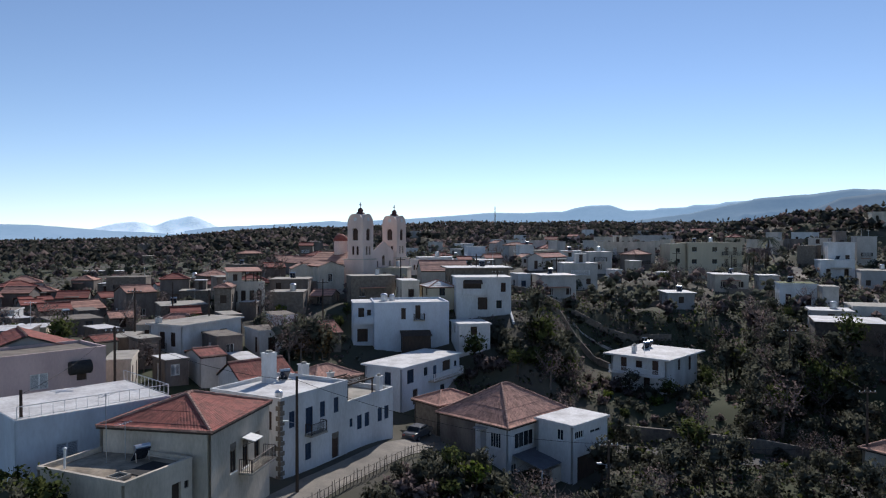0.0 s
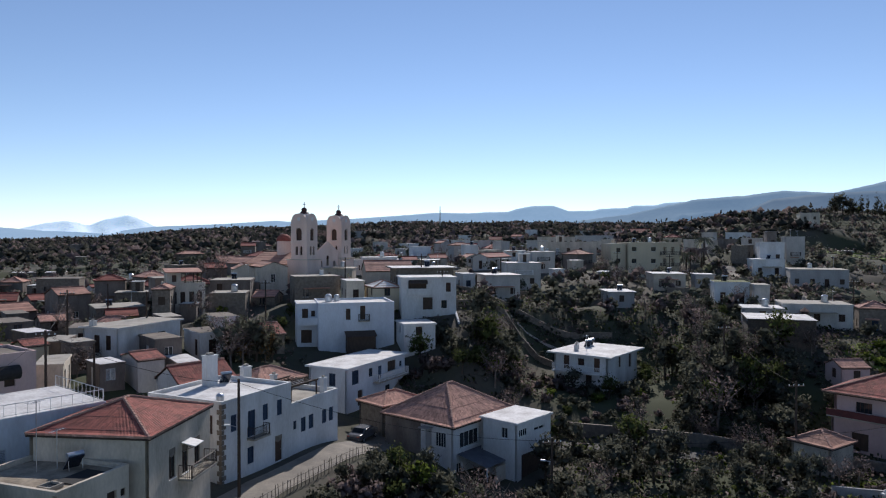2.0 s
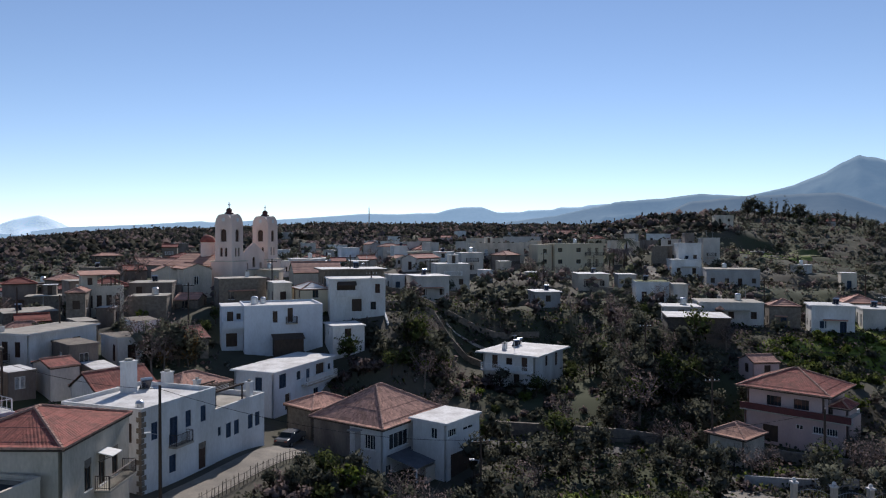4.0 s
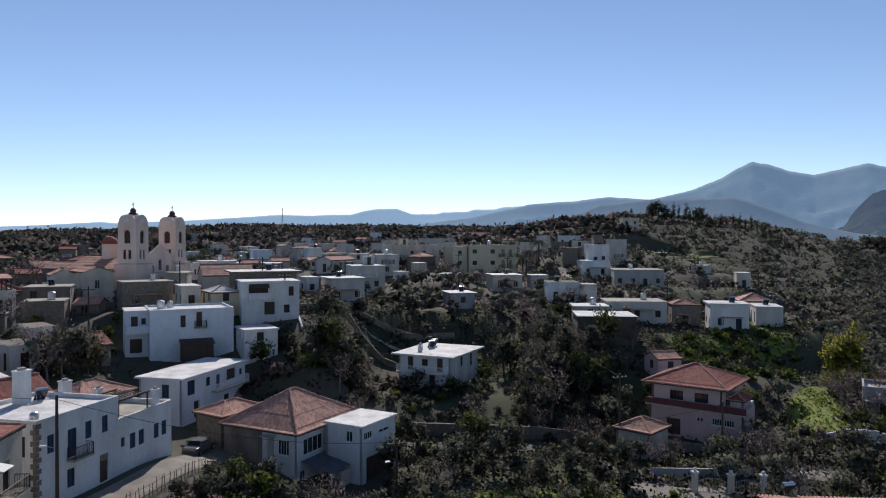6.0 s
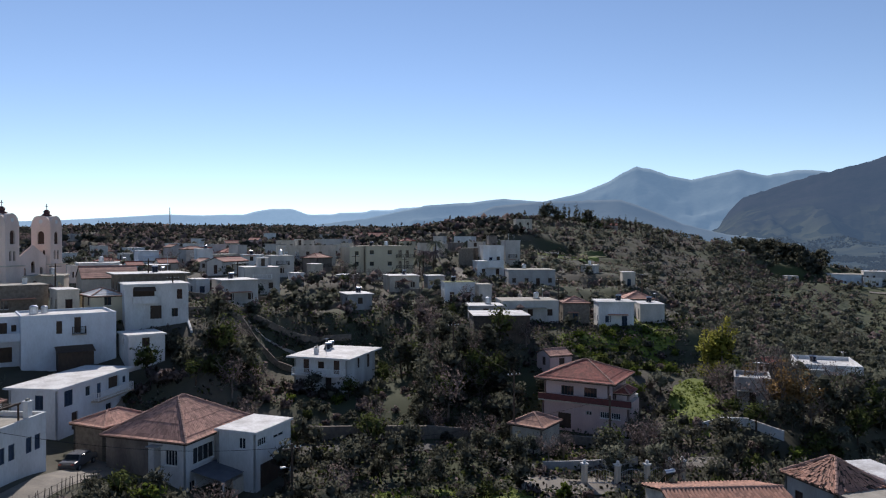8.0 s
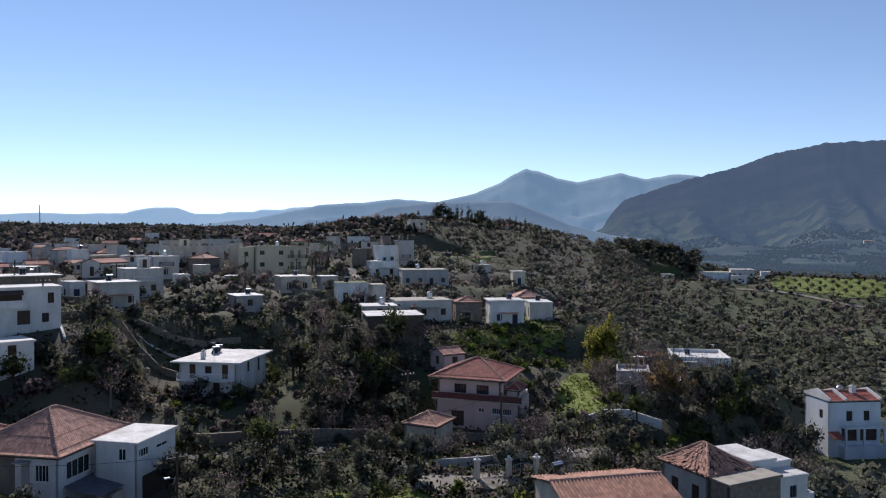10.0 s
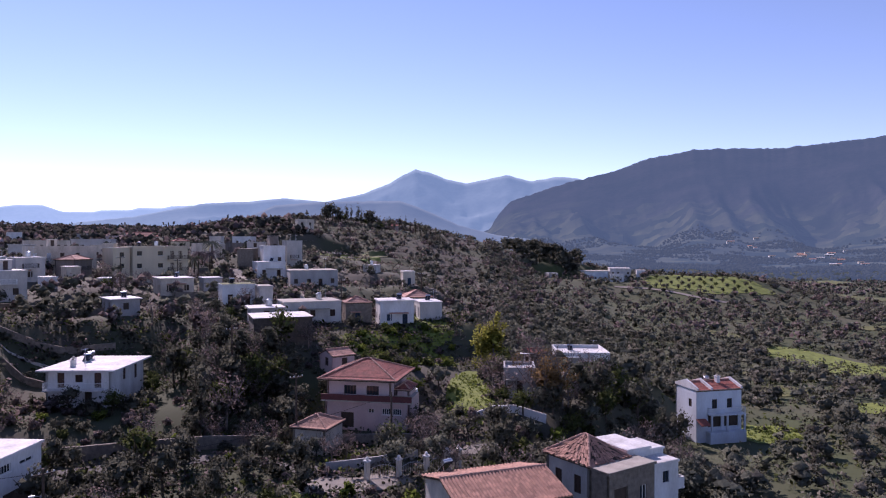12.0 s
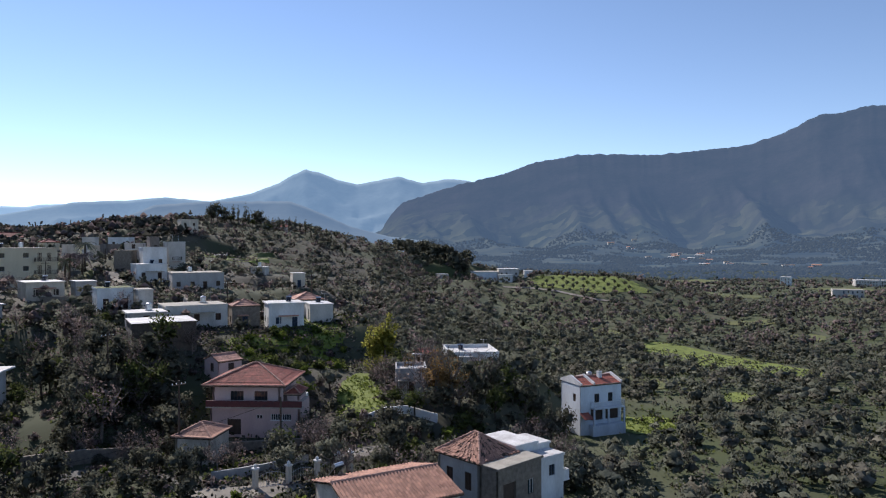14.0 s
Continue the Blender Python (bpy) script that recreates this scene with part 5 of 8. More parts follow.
roof_room = part("roof_room", Shape().box(.4, 2.6, 6.85, 2.6, 5.8, 9.0), M["cream"], tower_house)
part("room_window", Shape().box(1.2, 2.56, 7.5, 1.9, 2.595, 8.6), M["shutter"], roof_room)
veranda = part("veranda_roof", Shape().add([(.1, 1.9, 9.0), (5.9, 1.9, 9.0), (5.9, 6.0, 9.5), (.1, 6.0, 9.5), (.1, 1.9, 9.15), (5.9, 1.9, 9.15), (5.9, 6.0, 9.65), (.1, 6.0, 9.65)], [(3, 2, 1, 0), (4, 5, 6, 7), (0, 1, 5, 4), (1, 2, 6, 5), (2, 3, 7, 6), (3, 0, 4, 7)]), M["tiled"], tower_house)
for px_, py_ in ((3.2, 2.1), (4.5, 2.1), (5.7, 2.1), (5.7, 5.8)):
    part("veranda_post", Shape().box(px_ - .07, py_ - .07, 6.8, px_ + .07, py_ + .07, 9.05), M["darkwood"], veranda)
railing(tower_house, (2.8, .3, 7.4), (5.8, .3, 7.4), .5, 10, "darkwood")
cottage("cream plastered flat-roofed village house", -40.0, 125.8, 19.7, 31, 3.2, 5.1, 3.3, "cream", "flat", top="concrete")
cottage("dark rubble-stone flat-roofed village house", -29.8, 121.2, 16.8, 4, 5.8, 5.8, 3.9, "stone", "flat", top="concrete")
cottage("dark rubble-stone flat-roofed village house", -16.4, 126.9, 18.7, 16, 8.0, 6.0, 4.4, "stone", "flat", top="concrete")
cottage("cream plastered flat-roofed village house", -7.0, 121.8, 19.1, 13, 3.0, 6.5, 3.5, "cream", "flat")
cottage("beige plastered village house under a hipped clay-tile roof", -2.4, 118.9, 19.4, 15, 4.7, 6.4, 2.4, "beige", "hip", tile="roofwhite")
cottage("whitewashed flat-roofed village house", -27.9, 87.6, 14.6, 37, 3.2, 5.9, 3.1, "white", "flat")
cottage("whitewashed flat-roofed village house", -24.3, 93.9, 14.6, 34, 3.3, 6.1, 3.0, "white", "flat")
cottage("whitewashed flat-roofed village house", -33.0, 98.6, 16.0, 36, 3.6, 4.8, 1.8, "white", "flat")
cottage("whitewashed village house with a gabled clay-tile roof", -26.5, 77.6, 14.8, 39, 2.8, 5.0, 2.2, "white", "gable")
loggia_house = claim(house("white two-storey house with a dark loggia under a timber awning", 2.2, 115.6, 18.1, 4, 9.0, 8.0, 5.4, "white", over=.2, trim="shutter", holes=(
    ("R", 2.6, 2.9, 3.0, 2.1, "dark"), ("R", 7.7, 3.2, .8, 1.5, "shut"), ("R", 4.3, .3, 1.6, 2.0, "dark"), ("R", 7.0, .5, .9, 1.3, "win"), ("L", 3.0, 3.2, .9, 1.4, "shut"), ("E", 3.0, 3.2, .9, 1.4, "shut"))), 9.0, 8.0)
part("awning", Shape().add([(1.2, -1.1, 4.55), (4.2, -1.1, 4.55), (4.2, -.01, 5.1), (1.2, -.01, 5.1), (1.2, -1.1, 4.63), (4.2, -1.1, 4.63), (4.2, -.01, 5.18), (1.2, -.01, 5.18)], [(3, 2, 1, 0), (4, 5, 6, 7), (0, 1, 5, 4), (1, 2, 6, 5), (2, 3, 7, 6), (3, 0, 4, 7)]), M["darkwood"], loggia_house)
balcony(loggia_house, "R", 1.0, 4.4, 2.85, .9, 9.0, 8.0, "white", "white", True)
cottage("dark stone top storey under a broad white roof slab", 1.4, 124.9, 21.2, 7, 10.3, 8.1, 3.5, "stone", "flat", over=.8)
cottage("whitewashed flat-roofed village house", 15.0, 141.2, 19.4, 14, 2.6, 4.7, 3.4, "white", "flat")
cottage("whitewashed flat-roofed village house", 19.2, 137.6, 18.1, 6, 6.8, 8.3, 4.6, "white", "flat", over=.3)
cottage("whitewashed flat-roofed village house", 26.2, 153.7, 19.1, 1, 7.3, 8.2, 5.4, "white", "flat")
cottage("whitewashed village house with a gabled clay-tile roof", 24.9, 176.2, 22.3, 52, 12.3, 4.7, 3.0, "white", "gable")
cottage("pinkish plastered village house with a gabled clay-tile roof", 23.5, 263.1, 23.9, -20, 8.8, 8.9, 2.4, "pink", "gable")
cottage("whitewashed flat-roofed village house", 36.7, 178.2, 21.3, 3, 5.8, 6.9, 5.2, "white", "flat")
cottage("cream plastered flat-roofed village house", 45.3, 207.1, 22.0, -4, 16.3, 8.7, 6.7, "cream", "flat", parapet=.4)
cottage("whitewashed flat-roofed village house", 8.3, 329.9, 23.6, 18, 6.3, 9.6, 3.9, "white", "flat")
cottage("whitewashed flat-roofed village house", -5.7, 171.9, 21.2, 9, 8.0, 7.3, 4.1, "white", "flat")
cottage("dark rubble-stone village house with a gabled clay-tile roof", -3.6, 194.3, 21.9, -10, 17.1, 9.9, 2.2, "stone", "gable", tile="tiled")
cottage("cream plastered village house with a gabled clay-tile roof", -9.2, 179.7, 20.1, 22, 6.2, 8.2, 2.2, "cream", "gable")
cottage("grey rendered flat-roofed village house", 49.7, 165.2, 20.7, -26, 3.9, 6.1, 1.3, "grey", "flat", over=.3)
cottage("grey rendered flat-roofed village house", 43.0, 135.3, 16.7, -4, 4.9, 7.2, 2.8, "grey", "flat", over=.4)
cottage("cream plastered village house with a gabled clay-tile roof", 42.5, 236.2, 22.6, 3, 7.6, 7.6, 2.5, "cream", "gable")
cottage("cream plastered flat-roofed village house", 64.5, 292.9, 26.9, 1, 13.8, 9.9, 3.7, "cream", "flat")
cottage("whitewashed flat-roofed village house", 17.0, 280.6, 22.8, -12, 7.9, 7.8, 3.3, "white", "flat")
cottage("pinkish plastered village house under a hipped clay-tile roof", 40.7, 287.1, 23.8, 11, 9.1, 9.3, 2.2, "pink", "hip")
cottage("whitewashed flat-roofed village house", 81.1, 302.9, 26.9, -30, 14.6, 9.0, 4.3, "white", "flat")
cottage("cream plastered flat-roofed village house", 73.3, 251.2, 24.6, -31, 6.9, 7.3, 4.4, "cream", "flat")
cottage("whitewashed flat-roofed village house", -17.8, 419.6, 30.9, 22, 5.1, 5.5, 3.3, "white", "flat")
cottage("whitewashed flat-roofed village house", 104.3, 468.5, 32.5, -5, 7.9, 9.2, 3.0, "white", "flat")
cottage("whitewashed flat-roofed village house", 115.3, 435.0, 29.6, 5, 4.6, 6.9, 3.1, "white", "flat")
cottage("cream plastered flat-roofed village house", 59.4, 155.0, 18.4, -10, 7.0, 8.5, 3.6, "cream", "flat", over=.25)
cottage("grey rendered flat-roofed village house", 68.4, 153.4, 18.5, -13, 4.0, 5.2, 3.4, "grey", "flat", over=.2)
cottage("whitewashed flat-roofed village house", 65.2, 137.3, 17.1, -18, 6.5, 6.6, 4.1, "white", "flat", top="dry")
cottage("whitewashed flat-roofed village house", 70.8, 132.2, 17.2, -18, 2.7, 5.1, 3.7, "white", "flat")
cottage("whitewashed flat-roofed village house", 101.1, 186.3, 20.5, -19, 6.2, 6.9, 8.4, "white", "flat")
cottage("whitewashed flat-roofed village house", 104.6, 189.0, 27.4, -19, 2.5, 4.9, 4.4, "white", "flat")
cottage("whitewashed flat-roofed village house", 96.3, 180.9, 20.1, -19, 7.8, 9.4, 4.3, "white", "flat")
cottage("whitewashed flat-roofed village house", 111.9, 191.7, 22.2, -17, 4.7, 6.6, 8.2, "white", "flat")
cottage("grey rendered flat-roofed village house", 97.5, 165.3, 18.1, -24, 12.6, 10.9, 4.3, "grey", "flat", top="concrete")
cottage("cream plastered flat-roofed village house", 93.8, 215.5, 21.9, -4, 3.3, 4.8, 7.7, "cream", "flat")
cottage("cream plastered flat-roofed village house", 107.7, 220.0, 23.2, -6, 5.2, 6.3, 6.5, "cream", "flat", top="concrete")
cottage("cream plastered village house with a gabled clay-tile roof", 121.8, 359.9, 30.8, -6, 14.6, 10.3, 2.2, "cream", "gable")
cottage("pinkish plastered village house with a gabled clay-tile roof", 136.1, 313.1, 29.7, -32, 9.8, 10.6, 2.2, "pink", "gable")
cottage("whitewashed flat-roofed village house", 132.9, 270.9, 28.5, -41, 7.4, 9.5, 3.8, "white", "flat")
cottage("whitewashed flat-roofed village house", 155.4, 390.2, 32.1, -14, 10.3, 8.9, 3.7, "white", "flat")
cottage("whitewashed flat-roofed village house", 187.1, 353.5, 33.0, -14, 6.6, 9.2, 3.4, "white", "flat")
cottage("cream plastered flat-roofed village house", 173.2, 286.7, 34.1, -20, 7.5, 7.9, 6.6, "cream", "flat")
cottage("grey rendered flat-roofed village house", 163.6, 253.9, 22.2, -26, 9.1, 8.8, 3.1, "grey", "flat")
cottage("cream plastered flat-roofed village house", 128.4, 156.0, 17.7, -30, 3.4, 5.0, 3.9, "cream", "flat")
cottage("whitewashed flat-roofed village house", 137.8, 188.0, 20.3, -51, 4.4, 6.0, 2.2, "white", "flat")
cottage("whitewashed village house with a gabled clay-tile roof", 242.3, 305.6, 35.4, -25, 6.8, 6.0, 3.6, "white", "gable")
cottage("dark stone barn with a pale flat roof", 54.9, 104.4, 13.6, -22, 9.4, 9.0, 4.0, "darkstone", "flat", over=.2)
cottage("grey rendered flat-roofed village house", 60.5, 116.2, 15.5, -21, 5.8, 5.9, 2.6, "grey", "flat", over=.4)
cottage("whitewashed flat-roofed village house", 67.6, 116.8, 15.0, -20, 10.8, 8.0, 3.7, "white", "flat")
cottage("dark rubble-stone village house under a hipped clay-tile roof", 78.3, 112.4, 14.2, -26, 5.0, 4.9, 4.2, "stone", "hip", tile="tiled")
cottage("whitewashed flat-roofed village house", 83.0, 107.7, 14.0, -29, 6.5, 6.4, 4.7, "white", "flat", over=.3)
cottage("whitewashed flat-roofed village house", 92.1, 106.7, 14.9, -31, 4.5, 7.0, 3.1, "white", "flat")
cottage("whitewashed village house under a hipped clay-tile roof", 95.6, 115.5, 16.2, -30, 6.0, 7.4, 2.2, "white", "hip", tile="tiled")
cottage("grey rendered house with a white parapet round its flat roof", 74.0, 67.6, 8.3, -47, 4.4, 5.6, 3.7, "grey", "flat", parapet=.4, top="roofwhite")
cottage("pinkish plastered village house with a gabled clay-tile roof", 90.1, 76.2, 9.2, -25, 2.5, 3.6, 2.5, "pink", "gable")
cottage("whitewashed flat-roofed village house", 99.2, 77.6, 7.5, -44, 8.9, 10.0, 2.7, "white", "flat", parapet=.5)
cottage("whitewashed flat-roofed village house", 84.2, 64.4, 7.2, -43, 2.5, 5.0, 2.6, "white", "flat")
cottage("pinkish plastered village house with a gabled clay-tile roof", 60.2, 89.7, 10.2, -4, 3.7, 4.2, 2.6, "pink", "gable", tile="tiled")
cottage("long low pale-blue sheet-roofed shed", 342.8, 251.1, 7.5, -50, 15.0, 14.0, 5.6, "bluewhite", "flat", over=.6)
cottage("whitewashed flat-roofed workshop among the olive groves", 353.0, 238.9, 7.5, -50, 12.0, 12.0, 7.3, "white", "flat", over=.3)
cottage("whitewashed low flat-roofed annexe", 349.0, 236.0, 7.0, -50, 8.0, 6.0, 4.6, "white", "flat", over=.3)
cottage("whitewashed flat-roofed village house", 364.4, 228.2, 11.1, -52, 4.9, 5.5, 2.6, "white", "flat")
cottage("grey rendered flat-roofed village house", 319.3, 257.2, 4.3, -31, 5.5, 7.5, 8.0, "grey", "flat")
cottage("whitewashed flat-roofed village house", 610.9, 105.8, -13.8, -75, 21.2, 12.0, 6.0, "white", "flat")
cottage("whitewashed flat-roofed village house", 877.7, 205.9, -7.6, -85, 11.2, 12.0, 9.7, "white", "flat")
cottage("whitewashed flat-roofed village house", 890.2, 131.7, 6.6, -69, 40.7, 14.0, 6.7, "white", "flat")
cottage("whitewashed flat-roofed village house", 2280.4, 886.5, 20.4, -61, 12.7, 10.0, 4.8, "white", "flat")
cottage("whitewashed flat-roofed village house", 2234.1, 836.8, 11.6, -62, 13.1, 10.0, 4.7, "white", "flat")
cottage("whitewashed flat-roofed village house", 2323.5, 837.9, 24.1, -62, 13.7, 10.0, 4.8, "white", "flat")
cottage("cream plastered flat-roofed village house", 2227.1, 772.0, 8.5, -63, 14.4, 10.0, 4.6, "cream", "flat")
cottage("whitewashed flat-roofed village house", 2304.4, 786.8, 18.7, -63, 14.8, 10.0, 4.7, "white", "flat")
cottage("whitewashed flat-roofed village house", 2352.2, 753.6, 24.2, -64, 15.7, 10.0, 4.8, "white", "flat")
cottage("whitewashed flat-roofed village house", 2101.8, 837.5, -1.3, -60, 15.9, 10.0, 4.5, "white", "flat")
cottage("whitewashed flat-roofed village house", 2032.6, 756.3, -8.0, -62, 12.4, 10.0, 4.3, "white", "flat")
cottage("cream plastered flat-roofed village house", 2098.9, 738.5, -3.7, -63, 11.4, 10.0, 4.3, "cream", "flat")
cottage("whitewashed flat-roofed village house", 2242.5, 678.5, 7.2, -65, 14.8, 10.0, 4.5, "white", "flat")
cottage("whitewashed flat-roofed village house", 1728.4, 713.7, -10.3, -60, 8.1, 10.0, 3.7, "white", "flat")
cottage("cream plastered flat-roofed village house", 1775.0, 588.4, -9.4, -64, 8.3, 10.0, 3.6, "cream", "flat")
cottage("cream plastered flat-roofed village house", 2361.1, 641.5, 20.7, -67, 9.5, 10.0, 4.6, "cream", "flat")
cottage("cream plastered flat-roofed village house", 2137.4, 1059.8, 11.1, -56, 18.1, 10.0, 4.8, "cream", "flat")
cottage("whitewashed flat-roofed village house", 2195.3, 970.0, 13.0, -58, 18.1, 10.0, 4.8, "white", "flat")
cottage("whitewashed flat-roofed village house", 2161.3, 827.4, 3.4, -61, 15.0, 10.0, 4.6, "white", "flat")
cottage("whitewashed flat-roofed village house", 2160.1, 789.8, 1.9, -62, 15.3, 10.0, 4.5, "white", "flat")
cottage("cream plastered flat-roofed village house", 2116.0, 624.6, -4.4, -66, 16.0, 10.0, 4.2, "cream", "flat")
cottage("whitewashed flat-roofed village house", 2135.4, 688.8, -2.0, -64, 11.7, 10.0, 4.3, "white", "flat")
cottage("whitewashed flat-roofed village house", 2419.2, 693.5, 31.5, -66, 12.7, 10.0, 4.8, "white", "flat")
cottage("cream plastered flat-roofed village house", 2005.2, 920.2, -6.1, -58, 15.3, 10.0, 4.4, "cream", "flat")
cottage("grey rendered flat-roofed village house", -60.1, 99.2, 17.4, 51, 2.5, 3.5, 1.2, "grey", "flat")
cottage("beige plastered flat-roofed village house", -51.3, 86.2, 17.7, 22, 2.6, 4.9, 1.2, "beige", "flat")
cottage("cream plastered flat-roofed village house", -44.2, 90.8, 17.0, 46, 2.7, 5.0, 1.2, "cream", "flat")
cottage("whitewashed village house with a gabled clay-tile roof", -70.9, 176.3, 16.0, 36, 2.5, 4.9, 2.3, "white", "gable")
cottage("dark rubble-stone flat-roofed village house", -61.3, 161.3, 16.0, 6, 2.5, 5.0, 4.1, "stone", "flat")
cottage("whitewashed flat-roofed village house", -57.6, 181.0, 18.6, 38, 2.5, 4.7, 2.6, "white", "flat")
cottage("cream plastered village house with a gabled clay-tile roof", -41.8, 166.8, 21.0, 21, 4.7, 6.4, 2.2, "cream", "gable")
cottage("grey rendered flat-roofed village house", -32.1, 131.1, 19.6, 4, 7.0, 7.8, 2.7, "grey", "flat", top="concrete")
cottage("dark rubble-stone village house under a hipped clay-tile roof", -35.7, 110.7, 18.9, 9, 2.5, 6.5, 3.4, "stone", "hip", tile="tiled")
cottage("grey rendered flat-roofed village house", -31.2, 101.3, 17.3, 31, 2.5, 5.6, 1.6, "grey", "flat", top="concrete")
cottage("whitewashed flat-roofed village house", -25.4, 106.0, 16.7, 27, 3.6, 6.5, 1.6, "white", "flat")
cottage("cream plastered flat-roofed village house", -27.6, 137.2, 18.8, 19, 3.1, 5.9, 2.7, "cream", "flat", top="concrete")
cottage("whitewashed village house with a gabled clay-tile roof", -5.6, 171.9, 21.3, 32, 4.6, 5.3, 3.5, "white", "gable")
cottage("cream plastered village house with a gabled clay-tile roof", -4.3, 141.9, 21.3, 8, 9.6, 9.2, 2.2, "cream", "gable", tile="tiled")
cottage("cream plastered flat-roofed village house", -14.1, 150.3, 21.5, -4, 6.5, 8.1, 2.1, "cream", "flat", top="concrete")
cottage("cream plastered flat-roofed village house", 63.4, 207.2, 21.6, -32, 2.7, 4.9, 8.0, "cream", "flat")
cottage("beige plastered village house under a hipped clay-tile roof", 97.9, 243.0, 28.2, -8, 5.1, 5.3, 2.3, "beige", "hip")
cottage("whitewashed flat-roofed village house", 108.8, 239.3, 26.7, -39, 3.8, 5.4, 5.3, "white", "flat")
cottage("dark rubble-stone flat-roofed village house", 96.9, 194.3, 24.0, -41, 4.6, 6.2, 4.0, "stone", "flat")
cottage("whitewashed flat-roofed village house", 103.7, 201.6, 27.6, -36, 5.0, 6.4, 2.4, "white", "flat")
cottage("whitewashed flat-roofed village house", 2.4, 103.9, 14.8, 12, 4.7, 5.6, 2.5, "white", "flat", over=.2)
cottage("whitewashed flat-roofed village house", -5.7, 299.9, 24.7, 9, 5.6, 5.0, 3.8, "white", "flat")
cottage("cream plastered village house with a gabled clay-tile roof", 10.2, 251.0, 23.6, -17, 4.9, 5.0, 2.2, "cream", "gable")
cottage("whitewashed village house with a gabled clay-tile roof", 22.8, 340.4, 26.2, -18, 5.0, 6.8, 3.2, "white", "gable")
cottage("whitewashed flat-roofed village house", 37.8, 379.4, 26.9, -20, 5.1, 6.8, 4.8, "white", "flat")
cottage("cream plastered village house with a gabled clay-tile roof", 49.8, 346.4, 26.6, -1, 6.7, 6.9, 2.9, "cream", "gable")
cottage("pinkish plastered village house with a gabled clay-tile roof", 62.1, 355.9, 27.7, -24, 5.1, 7.1, 3.4, "pink", "gable")
cottage("whitewashed flat-roofed village house", 82.9, 411.7, 29.9, 8, 4.8, 7.4, 5.2, "white", "flat")
cottage("cream plastered village house with a gabled clay-tile roof", 73.0, 311.5, 27.0, -6, 6.4, 6.0, 2.7, "cream", "gable")
cottage("whitewashed village house with a gabled clay-tile roof", 105.5, 387.5, 30.6, -30, 6.6, 7.7, 3.5, "white", "gable")
cottage("pinkish plastered village house with a gabled clay-tile roof", 106.4, 343.9, 29.9, -3, 6.0, 8.1, 3.0, "pink", "gable")
cottage("whitewashed flat-roofed village house", 130.5, 367.5, 30.5, 0, 5.2, 6.6, 4.7, "white", "flat")
cottage("cream plastered village house with a gabled clay-tile roof", 111.4, 279.3, 28.6, -30, 5.3, 6.5, 2.4, "cream", "gable")
cottage("whitewashed flat-roofed village house", 172.6, 394.8, 33.1, -32, 6.1, 5.7, 5.0, "white", "flat")
cottage("cream plastered flat-roofed village house", 105.4, 226.7, 26.4, -17, 3.4, 6.4, 2.9, "cream", "flat")
cottage("cream plastered village house with a gabled clay-tile roof", -20.9, 178.8, 22.0, 27, 2.5, 4.3, 2.2, "cream", "gable")
cottage("whitewashed village house with a gabled clay-tile roof", 158.4, 324.0, 31.0, -34, 4.8, 5.5, 3.1, "white", "gable")
cottage("whitewashed flat-roofed village house", 34.1, 208.0, 23.7, -18, 5.8, 5.3, 2.6, "white", "flat")
cottage("cream plastered village house with a gabled clay-tile roof", 12.0, 199.6, 22.3, 10, 5.0, 6.3, 2.2, "cream", "gable")
cottage("whitewashed flat-roofed village house", 23.6, 184.0, 22.4, -16, 3.6, 5.6, 2.3, "white", "flat")
cottage("whitewashed flat-roofed village house", 50.8, 215.4, 23.5, -28, 5.4, 5.6, 2.7, "white", "flat")
cottage("cream plastered flat-roofed village house", 48.3, 183.8, 21.8, -1, 3.1, 5.1, 2.3, "cream", "flat")
cottage("whitewashed village house with a gabled clay-tile roof", 4.2, 189.9, 22.1, 12, 4.0, 5.4, 2.2, "white", "gable")
cottage("whitewashed flat-roofed village house", 39.3, 165.4, 20.5, 7, 2.5, 3.9, 2.1, "white", "flat")
cottage("dark rubble-stone village house with a gabled clay-tile roof", -67.3, 118.2, 15.6, 37, 5.0, 6.1, 2.2, "stone", "gable")
cottage("grey rendered flat-roofed village house", -58.5, 113.9, 15.5, 35, 2.9, 6.0, 2.7, "grey", "flat")
cottage("dark rubble-stone village house with a gabled clay-tile roof", -51.0, 108.6, 15.3, 33, 3.6, 5.8, 2.4, "stone", "gable", tile="tiled")
cottage("cream plastered flat-roofed village house", -43.2, 99.5, 14.9, 14, 3.6, 6.2, 2.8, "cream", "flat")
cottage("grey rendered flat-roofed village house", -40.7, 86.5, 14.8, 10, 2.5, 5.7, 2.9, "grey", "flat", top="concrete")
cottage("cream plastered flat-roofed village house", -55.0, 89.4, 16.5, 39, 2.5, 5.7, 1.9, "cream", "flat")
cottage("cream plastered flat-roofed village house", -34.3, 71.6, 14.6, 17, 2.5, 6.3, 2.9, "cream", "flat", top="concrete")
cottage("whitewashed flat-roofed village house", -29.9, 76.3, 14.1, 41, 2.5, 4.1, 2.6, "white", "flat")
cottage("whitewashed flat-roofed village house", -23.7, 82.6, 13.4, 30, 2.5, 6.5, 2.2, "white", "flat")
cottage("pinkish plastered village house with a gabled clay-tile roof", -76.7, 128.9, 15.6, 38, 3.8, 6.0, 2.2, "pink", "gable")
cottage("dark rubble-stone village house with a gabled clay-tile roof", -24.6, 130.7, 17.0, -5, 4.1, 6.4, 2.5, "stone", "gable", tile="tiled")
cottage("cream plastered flat-roofed village house", -32.9, 115.0, 16.7, 1, 2.5, 6.4, 2.8, "cream", "flat")
